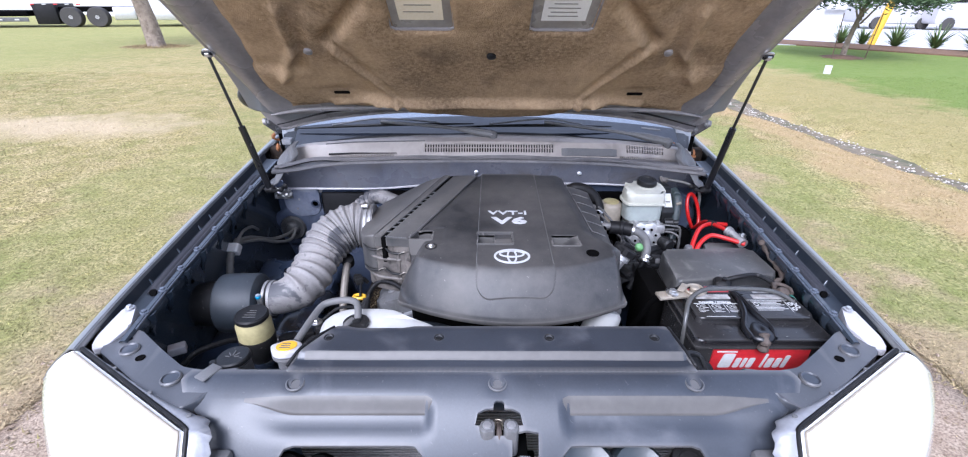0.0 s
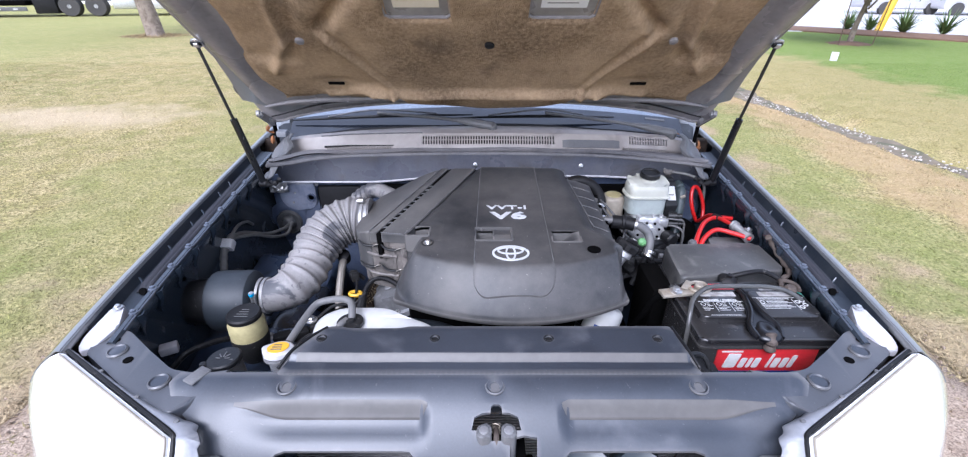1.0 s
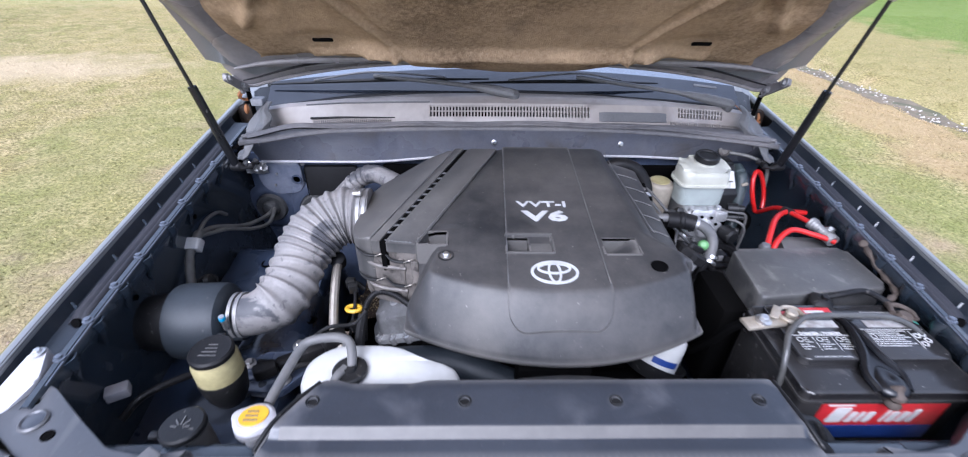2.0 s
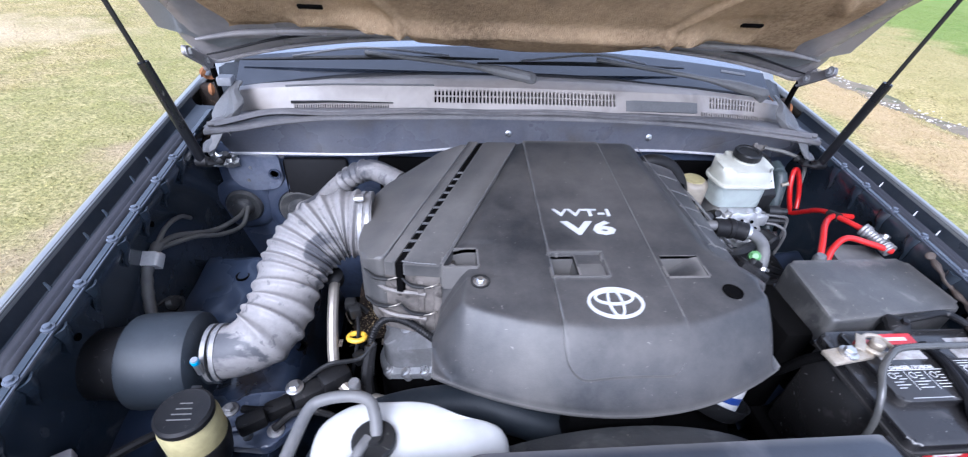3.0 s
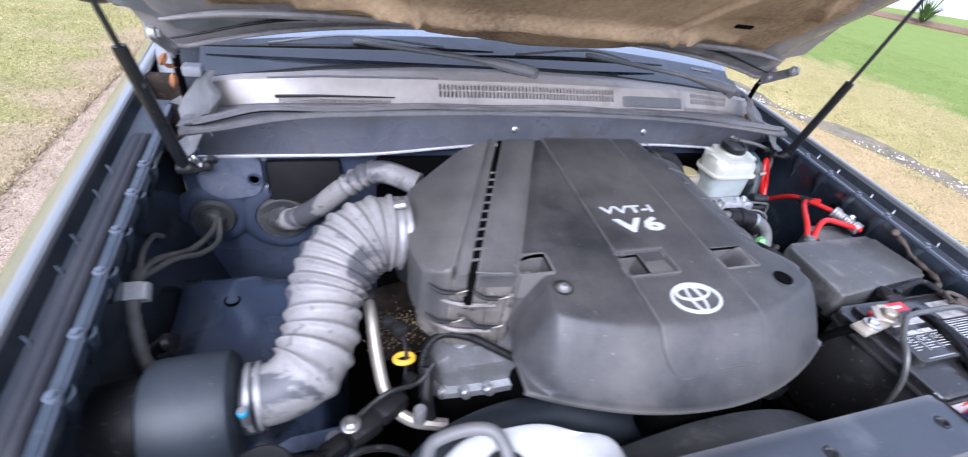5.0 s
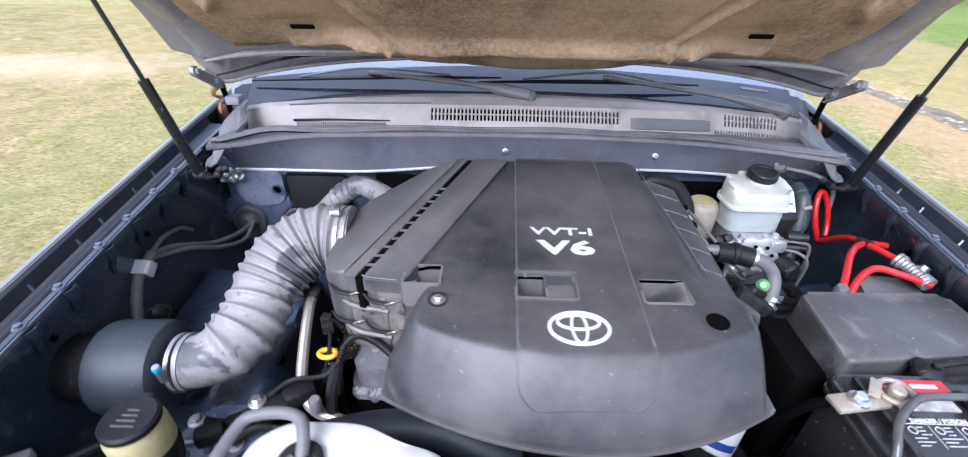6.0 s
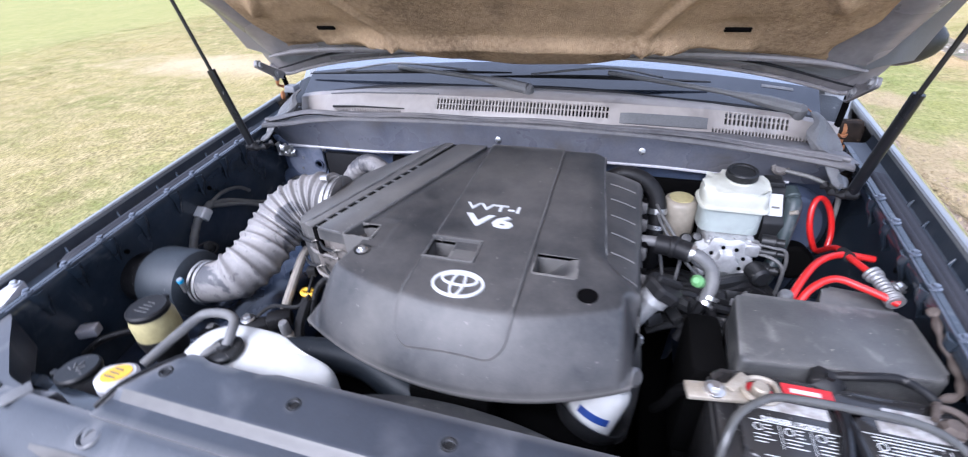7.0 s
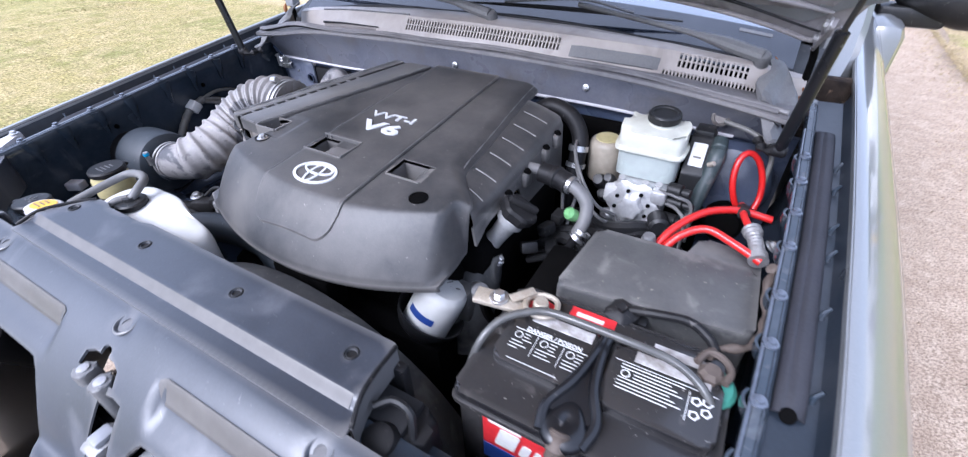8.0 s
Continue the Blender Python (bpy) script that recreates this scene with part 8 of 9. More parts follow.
    t = thing("brake_actuator", (0.46, 1.16, 0.95), "bare aluminium brake actuator block with pipes and a black control unit", "brake unit")
    b = part("block", box((0.415, 1.15, 0.955), (0.50, 1.25, 1.026), 0.006), M["alu"], t)
    part("flange", lathe([(0.042, 0.0), (0.042, 0.012), (0.036, 0.014), (0.02, 0.014), (0.018, 0.03), (0.008, 0.032), (0, 0.03)], (0.452, 1.152, 0.993), (0, -1, 0.15), 26, wobble=lambda k, h: 1 + 0.12 * math.cos(k * 6 * math.pi / 13)), M["alu"], t)
    face = Vector((0.452, 1.1375, 0.995))
    for k in range(8):
        a = k * 0.785 + 0.3
        part("hole", lathe([(0.0036, 0.0), (0.0036, 0.002), (0, 0.002)], face + Vector((0.029 * math.cos(a), -0.0005, 0.029 * math.sin(a))), (0, -1, 0.15), 10), M["dark"], t)
    for x, y, z, h in ((0.425, 1.166, 1.004, 0.034), (0.446, 1.163, 1.006, 0.026), (0.466, 1.163, 1.008, 0.03), (0.487, 1.168, 1.004, 0.034)):
        part("port", lathe([(0.0085, 0), (0.0085, h * 0.4), (0.006, h * 0.5), (0.006, h), (0, h)], (x, y, z), (0, -0.3, 1), 12), M["alu"], t)
    part("boss", box((0.400, 1.145, 0.985), (0.424, 1.17, 1.018), 0.004), M["white"], t, "white plastic block")
    part("boss", lathe([(0.016, 0), (0.016, 0.02), (0.011, 0.026), (0, 0.026)], (0.488, 1.150, 0.965), (0.5, -0.8, -0.2), 16), M["alu"], t)
    part("boss", lathe([(0.012, 0), (0.012, 0.018), (0.007, 0.022), (0, 0.022)], (0.420, 1.148, 0.962), (-0.5, -0.8, 0.2), 14), M["alu"], t)
    part("boss", box((0.478, 1.14, 1.005), (0.505, 1.165, 1.032), 0.006), M["alu"], t)
    for x, z, r in ((0.385, 1.012, 0.013), (0.402, 1.020, 0.010), (0.395, 0.985, 0.011)):
        part("valve", lathe([(r, -0.02), (r, 0.0), (r * 0.7, 0.006), (r * 0.7, 0.014), (0, 0.015)], (x, 1.165, z), (-0.1, -0.7, 0.6), 12), M["black"], t)
    for z, r, ln in ((1.035, 0.012, 0.035), (1.012, 0.010, 0.045), (0.975, 0.013, 0.04)):
        part("valve", lathe([(r, 0), (r, ln * 0.6), (r * 0.6, ln * 0.65), (r * 0.6, ln), (0, ln)], (0.505, 1.155, z), (1, -0.25, 0.1), 14), M["black"], t)
    across = Matrix(((0, 0, 1, 0), (1, 0, 0, 0), (0, 1, 0, 0), (0, 0, 0, 1)))
    cu = part("control_unit", prism(rounded([(1.197, 0.99), (1.197, 1.046), (1.246, 1.096), (1.285, 1.096), (1.285, 0.99)], 0.004), 0.512, 0.548, 0.003, m=across), M["black"], t, "black control unit")
    slope = Matrix.Translation((0.530, 1.2215, 1.0735)) @ Matrix.Rotation(0.795, 4, "X")
    part("plug_label", box((-0.012, -0.022, -0.001), (0.011, 0.020, 0.002), 0.001, m=slope), M["print"], cu, "white plug label")
    part("print_bar", box((-0.007, -0.008, 0.0018), (0.006, -0.004, 0.0023), 0, m=slope), M["ink"], cu)
    part("cap", box((0.514, 1.25, 1.088), (0.545, 1.285, 1.104), 0.004), M["black"], cu)
    for k in range(3):
        part("terminal", lathe([(0.004, 0), (0.004, 0.012), (0, 0.012)], (0.55, 1.2 + 0.02 * k, 1.07 - 0.03 * (k == 2)), (0.6, -0.4, 0.5), 10), M["brass"], cu)
    part("valve_knob", lathe([(0.017, 0), (0.017, 0.03), (0.012, 0.034), (0, 0.034)], (0.50, 1.135, 0.985), (0.3, -1, 0.1), 18), M["black"], t)
    for pts in ([(0.430, 1.125, 0.975), (0.400, 1.105, 1.000), (0.365, 1.12, 1.035), (0.335, 1.16, 1.062), (0.322, 1.21, 1.065)], [(0.445, 1.118, 0.960), (0.405, 1.095, 0.985), (0.36, 1.13, 1.02), (0.330, 1.18, 1.05), (0.325, 1.23, 1.06)], [(0.43, 1.13, 0.97), (0.45, 1.10, 0.955), (0.485, 1.10, 0.952), (0.498, 1.125, 0.965), (0.492, 1.145, 0.975)], [(0.50, 1.15, 1.01), (0.525, 1.135, 1.012), (0.542, 1.125, 0.995), (0.545, 1.13, 0.93)], [(0.49, 1.15, 1.03), (0.52, 1.14, 1.032), (0.545, 1.14, 1.02), (0.550, 1.14, 0.95)], [(0.44, 1.13, 0.965), (0.41, 1.10, 0.95), (0.39, 1.09, 0.93), (0.37, 1.10, 0.90)], [(0.335, 1.11, 1.02), (0.345, 1.09, 0.98), (0.35, 1.08, 0.92)], [(0.37, 1.09, 1.03), (0.365, 1.07, 0.98), (0.36, 1.06, 0.92)]):
        part("brake_pipe", tube(pts, 0.0030, 8, 8), M["greyhose"], t)
    for x, y, z in ((0.345, 1.02, 0.985), (0.365, 1.00, 0.965), (0.33, 0.985, 0.965), (0.352, 1.055, 0.99), (0.385, 1.045, 0.96)):
        part("junction", box((-0.014, -0.010, -0.010), (0.014, 0.010, 0.010), 0.004, m=Matrix.Translation((x, y, z)) @ Matrix.Rotation(x * 40, 4, "Z") @ Matrix.Rotation(y * 9, 4, "X")), M["black"], t)
    t = thing("accumulator", (0.374, 1.236, 0.98), "tan cylindrical brake accumulator with a yellow cap", "accumulator")
    part("barrel", lathe([(0.030, -0.07), (0.032, -0.065), (0.032, 0.0), (0.029, 0.006), (0.024, 0.009)], (0.372, 1.232, 1.055), seg=26), M["tan"], t)
    part("cap", lathe([(0.022, 0.006), (0.022, 0.011), (0, 0.012)], (0.372, 1.232, 1.055), seg=22), M["amber"], t)
    t = thing("brake_booster", (0.59, 1.29, 1.0), "blue-grey round housing at the bulkhead", "booster")
    part("shell", lathe([(0.075, -0.03), (0.078, 0.0), (0.074, 0.02), (0.06, 0.035), (0.03, 0.04), (0, 0.04)], (0.585, 1.325, 0.985), (0, -1, 0.35), 34), M["wallblue"], t)
    part("hub", lathe([(0.035, 0), (0.035, 0.05), (0.028, 0.056), (0, 0.056)], (0.60, 1.29, 0.93), (0, -1, 0.2), 24), M["dark"], t)


reservoirs()


def right_hoses():
    t = thing("heater_hose", (0.335, 1.2, 1.05), "black rubber heater hose behind the cover", "hose")
    part("hose", tube([(0.225, 1.225, 1.09), (0.26, 1.222, 1.110), (0.300, 1.218, 1.100), (0.326, 1.208, 1.068), (0.330, 1.190, 1.03), (0.330, 1.175, 0.99), (0.33, 1.17, 0.93)], 0.0155, 14, 8), M["rubber"], t)
    part("hose_clamp", lathe([(0.0165, -0.005), (0.0185, -0.005), (0.0185, 0.005), (0.0165, 0.005)], (0.3285, 1.199, 1.048), (0.05, -0.4, -1), 18), M["steel"], t)
    part("hose_clamp", lathe([(0.0165, -0.004), (0.0185, -0.004), (0.0185, 0.004), (0.0165, 0.004)], (0.330, 1.186, 1.02), (0.0, -0.4, -1), 18), M["steel"], t)
    t = thing("breather_hose", (0.38, 1.05, 1.03), "black rubber breather hose on a grey pipe with a green clip", "hose")
    part("stub", tube([(0.295, 1.05, 1.075), (0.33, 1.042, 1.08)], 0.009, 12, 1, smooth=False), M["greyhose"], t)
    part("sleeve", tube([(0.320, 1.046, 1.074), (0.338, 1.043, 1.074), (0.352, 1.040, 1.074), (0.372, 1.033, 1.072)], lambda q: 0.0165 + 0.002 * (abs(q - 0.5) < 0.08), 18, 8), M["rubber"], t)
    part("hose", tube([(0.364, 1.036, 1.073), (0.388, 1.030, 1.068), (0.406, 1.022, 1.052), (0.409, 1.010, 1.030), (0.402, 0.998, 1.006)], 0.0105, 14, 8), M["greyhose"], t, "dull grey pipe")
    for a, b in (((0.403, 1.000, 1.008), (0.372, 0.985, 0.93)), ((0.403, 1.000, 1.008), (0.425, 0.99, 0.95))):
        part("branch", tube([a, tuple((p + q) / 2 + 0.004 for p, q in zip(a, b)), b], 0.0075, 12, 5), M["rubber"], t)
    for c, ax in (((0.374, 1.0335, 1.072), (1, -0.3, -0.2)), ((0.409, 1.004, 1.012), (-0.3, -0.5, -0.8)), ((0.404, 0.999, 1.003), (-0.5, -0.5, -0.7))):
        part("hose_clamp", lathe([(0.0128, -0.003), (0.0146, -0.003), (0.0146, 0.003), (0.0128, 0.003)], c, ax, 18), M["steel"], t)
    part("clip", lathe([(0.006, -0.008), (0.010, -0.004), (0.010, 0.010), (0.005, 0.016)], (0.390, 1.010, 1.035), (-0.4, -0.6, 0.6), 12), M["green"], t, "bright green plastic clip")
    w = thing("engine_harness", (0.45, 1.05, 0.93), "black taped wiring loom behind the fuse box", "wiring")
    rng = random.Random(31)
    for k in range(9):
        y = 1.005 + 0.016 * k
        j = [rng.uniform(-0.012, 0.012) for _ in range(4)]
        part("loom", tube([(0.325, y + j[0], 0.93), (0.37, y + j[1], 0.955 + j[2]), (0.43, y - 0.02 + j[2], 0.958 + j[3]), (0.50, y - 0.012 + j[0], 0.95 + j[1]), (0.57, y + j[3], 0.90)], 0.007 + 0.003 * (k % 3), 8, 6), M["rubber" if k % 2 else "black"], w)
    for x, y in ((0.40, 1.02), (0.46, 1.06)):
        part("plug", box((x - 0.013, y - 0.010, 0.960), (x + 0.013, y + 0.010, 0.982), 0.003), M["black"], w)
        part("plug_clip", box((x - 0.006, y - 0.0125, 0.966), (x + 0.006, y - 0.009, 0.980), 0.001), M["dullalu"], w)
    t = thing("brake_hose", (0.56, 1.2, 1.0), "grey-green rubber hose beside the brake unit", "hose")
    part("hose", tube([(0.556, 1.255, 1.090), (0.558, 1.225, 1.076), (0.554, 1.205, 1.04), (0.546, 1.185, 0.99), (0.534, 1.165, 0.955), (0.520, 1.155, 0.93)], lambda q: 0.0128 + 0.0010 * math.sin(q * 9) - (0.0016 if 0.10 < q < 0.14 else 0), 14, 20), M["tealhose"], t)
    # oil filler
    t = thing("oil_filler", (0.3, 0.9, 1.0), "metal oil filler neck with a black cap", "oil filler")
    cap, base = Vector((0.327, 0.940, 1.061)), Vector((0.277, 0.921, 0.980))
    ax = (cap - base).normalized()
    m = Matrix.Translation(cap) @ Vector((0, 0, 1)).rotation_difference(ax).to_matrix().to_4x4()
    part("neck", tube([base, base.lerp(cap, 0.5), cap], lambda q: 0.0168 - 0.0022 * math.sin(math.pi * min(1.0, q * 1.2)), 20, 8), M["alu"], t, "bare metal filler neck")
    part("neck_ring", lathe([(0.017, -0.020), (0.0215, -0.018), (0.0215, -0.007), (0.019, -0.004)], cap, tuple(ax), 24), M["alu"], t, "bright ring under the cap")
    fl = part("neck_flange", prism(rounded([(-0.036, -0.012), (0.0, -0.027), (0.036, -0.012), (0.036, 0.012), (0.0, 0.027), (-0.036, 0.012)], 0.010), -0.006, 0.003, 0.002, m=Matrix.Translation(base + ax * 0.010) @ m.to_3x3().to_4x4()), M["dullalu"], t, "dull cast flange")
    for k in (-0.028, 0.028):
        bolt(base + ax * 0.013 + m.to_3x3() @ Vector((k, 0, 0)), tuple(ax), 0.0055, fl)
    lid = part("cap", lathe([(0.018, -0.005), (0.0255, -0.003), (0.0270, 0.010), (0.024, 0.015), (0, 0.0155)], cap, tuple(ax), 36, wobble=lambda k, h: 1 + (0.09 if k % 6 < 3 else 0)), M["rubber"], t, "black lobed cap")
    part("cap_grip", box((-0.024, -0.0055, 0.013), (0.024, 0.0055, 0.025), 0.004, m=m @ Matrix.Rotation(0.5, 4, "Z")), M["rubber"], lid)
    part("casting", tube([base + ax * 0.004, Vector((0.280, 0.905, 0.945)), Vector((0.276, 0.880, 0.90)), Vector((0.262, 0.865, 0.84))], lambda q: 0.031 + 0.020 * q, 22, 8), M["lid"], t, "dark cast base with pale rubbed spots")
    part("casting_boss", lathe([(0.015, -0.01), (0.015, 0.010), (0.010, 0.014), (0, 0.014)], (0.300, 0.868, 0.952), (0.7, -0.5, 0.5), 16), M["dullalu"], t)
    part("casting_rib", box((0.255, 0.838, 0.90), (0.300, 0.872, 0.965), 0.010), M["lid"], t)
    # oil filter in its drip tray
    t = thing("oil_filter", (0.24, 0.79, 0.9), "white canister oil filter with a blue band", "oil filter")
    c, ax = Vector((0.257, 0.818, 0.949)), Vector((0.34, 0.36, 0.85))
    part("canister", lathe([(0.0375, -0.04), (0.0375, 0.022), (0.036, 0.03), (0.031, 0.036), (0.018, 0.038), (0, 0.038)], c, ax, 36, wobble=lambda k, h: 1 + (0.015 * math.cos(k * math.pi / 1.5) if 0.028 < h < 0.046 else 0)), M["white"], t)
    band = bmesh.new()
    lathe([(0.0381, -0.014), (0.0381, -0.003)], c, ax, 36, band)
    bmesh.ops.delete(band, geom=[f for f in band.faces if f.calc_center_median().y > 0.805 or f.calc_center_median().x > 0.273 or f.calc_center_median().x < 0.235 or len(f.verts) > 4], context="FACES")
    bmesh.ops.solidify(band, geom=band.faces[:], thickness=0.0005)
    part("band", band, M["navy"], t, "dark blue printed band")
    for k in range(4):
        a = ax.normalized()
        p = c + a * 0.0392 + Vector((-0.012 + 0.008 * k, 0.004 * (k % 2), -0.002 * k))
        part("scribble_bar", tube([p, p + Vector((0.003, 0.014 - 0.003 * k, -0.005))], 0.0011, 5, 1, smooth=False), M["ink"], t)
    part("drip_tray", lathe([(0.043, -0.042), (0.05, -0.03), (0.054, -0.016), (0.052, -0.016), (0.046, -0.032), (0.04, -0.04)], c, ax, 30), M["black"], t)


right_hoses()


# ---------- engine bay: electrics ----------
def battery():
    t = thing("battery", (0.52, 0.75, 0.83), "black car battery with a red front label and clamped terminals", "battery")
    x0, x1, y0, y1 = 0.388, 0.641, 0.664, 0.836
    part("case", box((x0 + 0.004, y0 + 0.004, 0.83), (x1 - 0.004, y1 - 0.004, 1.020), 0.008), M["battery"], t)
    lid = part("lid", prism(rounded([(x0, y0), (x1, y0), (x1, y1), (x0, y1)], 0.012), 1.020, 1.036, 0.006, 3), M["battery"], t)
    part("lid_ledge", prism(rounded([(x0 - 0.002, y0 - 0.002), (x1 + 0.002, y0 - 0.002), (x1 + 0.002, y1), (x0 - 0.002, y1)], 0.012), 1.016, 1.021), M["battery"], lid)
    # two cell covers
    for a, b in ((0.408, 0.512), (0.524, 0.632)):
        c = part("cell_cover", prism(rounded([(a, 0.712), (b, 0.712), (b, 0.792), (a, 0.792)], 0.012), 1.035, 1.049, 0.004, 2), M["battery"], lid)
        part("worn_sticker", box((a + 0.022, 0.7745, 1.0485), (b - 0.012, 0.789, 1.0498), 0.0003, 1), M["sticker"], c, "worn pale sticker")
        if a < 0.45:
            lettering("DANGER / POISON", 0.0075, Matrix.Translation(((a + b) / 2 + 0.002, 0.7615, 1.0495)), M["print"], c, depth=0.0003, bold=0.0002)
            part("rule_bar", box((a + 0.01, 0.7575, 1.0488), (b - 0.008, 0.7583, 1.0496), 0), M["print"], c)
        if a < 0.45:
            for col in range(3):
                x = a + 0.012 + col * 0.030
                for row in range(6):
                    w = 0.022 * (0.5 + 0.5 * ((row * 7 + col * 3) % 5) / 4)
                    lead = 0.011 if row < 3 else 0.0
                    y = 0.7535 - row * 0.0044
                    part("print_bar", box((x + lead, y - 0.00045, 1.0486), (x + max(w, lead + 0.007), y + 0.00045, 1.0493), 0), M["print"], c)
                part("symbol_ring", lathe([(0.0048, 0.0), (0.0048, 0.0004), (0.0038, 0.0004), (0.0038, 0.0)], (x + 0.005, 0.750, 1.0488), seg=14), M["print"], c)
                if col:
                    part("rule_bar", box((x - 0.0042, 0.728, 1.0486), (x - 0.0036, 0.756, 1.0492), 0), M["print"], c)
            part("rule_bar", box((a + 0.018, 0.7165, 1.0488), (b - 0.03, 0.7172, 1.0494), 0), M["print"], c)
        else:
            for row in range(8):
                y = 0.7665 - row * 0.0042
                x = a + 0.012 + (0.014 if row in (2, 3) else 0)
                w = 0.062 - 0.006 * ((row * 5) % 3) - (0.014 if row in (2, 3) else 0)
                part("print_bar", box((x, y - 0.0005, 1.0486), (x + w, y + 0.0005, 1.0493), 0), M["print"], c)
            part("symbol_ring", lathe([(0.0048, 0.0), (0.0048, 0.0004), (0.0036, 0.0004), (0.0036, 0.0)], (a + 0.018, 0.756, 1.0488), seg=14), M["print"], c)
            part("rule_bar", box((a + 0.004, 0.7698, 1.0488), (b - 0.004, 0.7704, 1.0494), 0), M["print"], c)
            part("rule_bar", box((a + 0.0785, 0.732, 1.0488), (a + 0.0792, 0.766, 1.0494), 0), M["print"], c)
            for px, py in ((0.610, 0.757), (0.620, 0.748), (0.610, 0.741), (0.620, 0.760)):
                part("symbol_ring", lathe([(0.0055, 0.0), (0.0055, 0.0005), (0.0036, 0.0005), (0.0036, 0.0)], (px, py, 1.0488), seg=5), M["print"], c)
    part("rear_ledge", prism(rounded([(0.41, 0.796), (0.63, 0.796), (0.63, 0.828), (0.41, 0.828)], 0.006), 1.034, 1.045, 0.003), M["battery"], lid)
    part("red_sticker", box((0.462, 0.803, 1.0445), (0.515, 0.822, 1.0456), 0.0003, 1), M["redlabel"], lid, "small red sticker")
    part("print_bar", box((0.470, 0.809, 1.0455), (0.502, 0.815, 1.0461), 0), M["print"], lid)
    part("white_sticker", box((0.56, 0.80, 1.0445), (0.618, 0.812, 1.0456), 0.0003, 1), M["sticker"], lid)
    # front label: a red field with a plain white mark and a blue foot
    lb = part("front_label", box((0.425, y0 + 0.0015, 0.961), (0.606, y0 + 0.006, 1.0145), 0.0005, 1), M["redlabel"], t, "red front label with a white mark")
    part("label_foot", box((0.425, y0 + 0.0013, 0.930), (0.606, y0 + 0.006, 0.9605), 0.0005, 1), M["navy"], lb)
    slant = Matrix.Identity(4)
    slant[0][2], slant[0][3] = 0.22, -0.22 * 0.992
    for a, b, z0, z1 in ((0.438, 0.461, 0.970, 1.003), (0.466, 0.4765, 0.970, 0.993), (0.4805, 0.4875, 0.970, 0.993), (0.491, 0.502, 0.970, 0.993), (0.517, 0.522, 0.970, 1.003), (0.526, 0.5375, 0.970, 0.993), (0.5415, 0.5525, 0.970, 0.993), (0.556, 0.565, 0.970, 0.999)):
        bm = prism(rounded([(a, z0), (b, z0), (b, z1), (a, z1)], 0.003, 3), 0, 0.0008)
        bm.transform(slant @ Matrix(((1, 0, 0, 0.006), (0, 0, -1, y0 + 0.0012), (0, 1, 0, 0), (0, 0, 0, 1))))
        part("white_mark", bm, M["print"], lb)
    part("white_mark", box((0.432, y0 + 0.0004, 1.0065), (0.470, y0 + 0.0012, 1.0095), 0), M["print"], lb)
    # hold-down bar and lifting strap
    st = thing("battery_strap", (0.51, 0.70, 1.03), "black rubber carrying strap lying over the battery", "strap")
    for side in (-1, 1):
        part("strap", tube([(0.514 + side * 0.002, 0.80, 1.05), (0.512 + side * 0.003, 0.765, 1.056), (0.510 + side * 0.010, 0.722, 1.053), (0.509 + side * 0.024, 0.690, 1.046), (0.508 + side * 0.020, 0.664, 1.040)], lambda q: 0.0042 + 0.0018 * q, 8, 8), M["gloss"], st)
    part("strap_web", sheet(steps(0, 1, 6), steps(0, 1, 10), lambda u, v: (0.512 - 0.003 * v + (u - 0.5) * 2 * (0.002 + 0.022 * ease(v)), 0.79 - 0.105 * v, 1.052 + 0.004 * math.sin(math.pi * v) - 0.004 * v - 0.003 * math.sin(math.pi * u)), (0, 0, -0.003)), M["gloss"], st, "thin rubber web", 60)
    bm = bmesh.new()
    bmesh.ops.create_uvsphere(bm, u_segments=24, v_segments=16, radius=1)
    for v in bm.verts:
        x, y, z = v.co
        v.co = Vector((0.509 + 0.022 * x * (1 - 0.35 * y), 0.680 + 0.028 * y, 1.040 + 0.012 * z - 0.006 * math.exp(-(x * x + y * y) / 0.08) * (z > 0)))
    part("grip", bm, M["gloss"], st, "glossy black moulded grip")
    part("bolt_end", tube([(0.508, 0.668, 1.048), (0.508, 0.658, 1.038), (0.508, 0.656, 1.018)], lambda q: 0.009 + 0.002 * math.sin(q * 17), 10, 5), M["copper"], st, "crusted rusty fixing")
    ca = thing("battery_cable", (0.52, 0.78, 1.05), "grey weathered cable arching over the battery", "cable")
    part("cable", tube([(0.382, 0.700, 0.95), (0.384, 0.706, 1.01), (0.390, 0.724, 1.045), (0.402, 0.748, 1.061), (0.425, 0.767, 1.068), (0.454, 0.778, 1.070), (0.534, 0.781, 1.068), (0.575, 0.782, 1.064), (0.602, 0.776, 1.058), (0.622, 0.764, 1.047), (0.636, 0.750, 1.025), (0.642, 0.735, 0.98)], 0.0046, 12, 8), M["clear"], ca, "cloudy grey tubing")
    part("cable", tube([(0.515, 0.842, 1.048), (0.55, 0.842, 1.058), (0.585, 0.846, 1.06), (0.608, 0.838, 1.054), (0.618, 0.826, 1.050)], 0.0052, 10, 8), M["rubber"], ca)
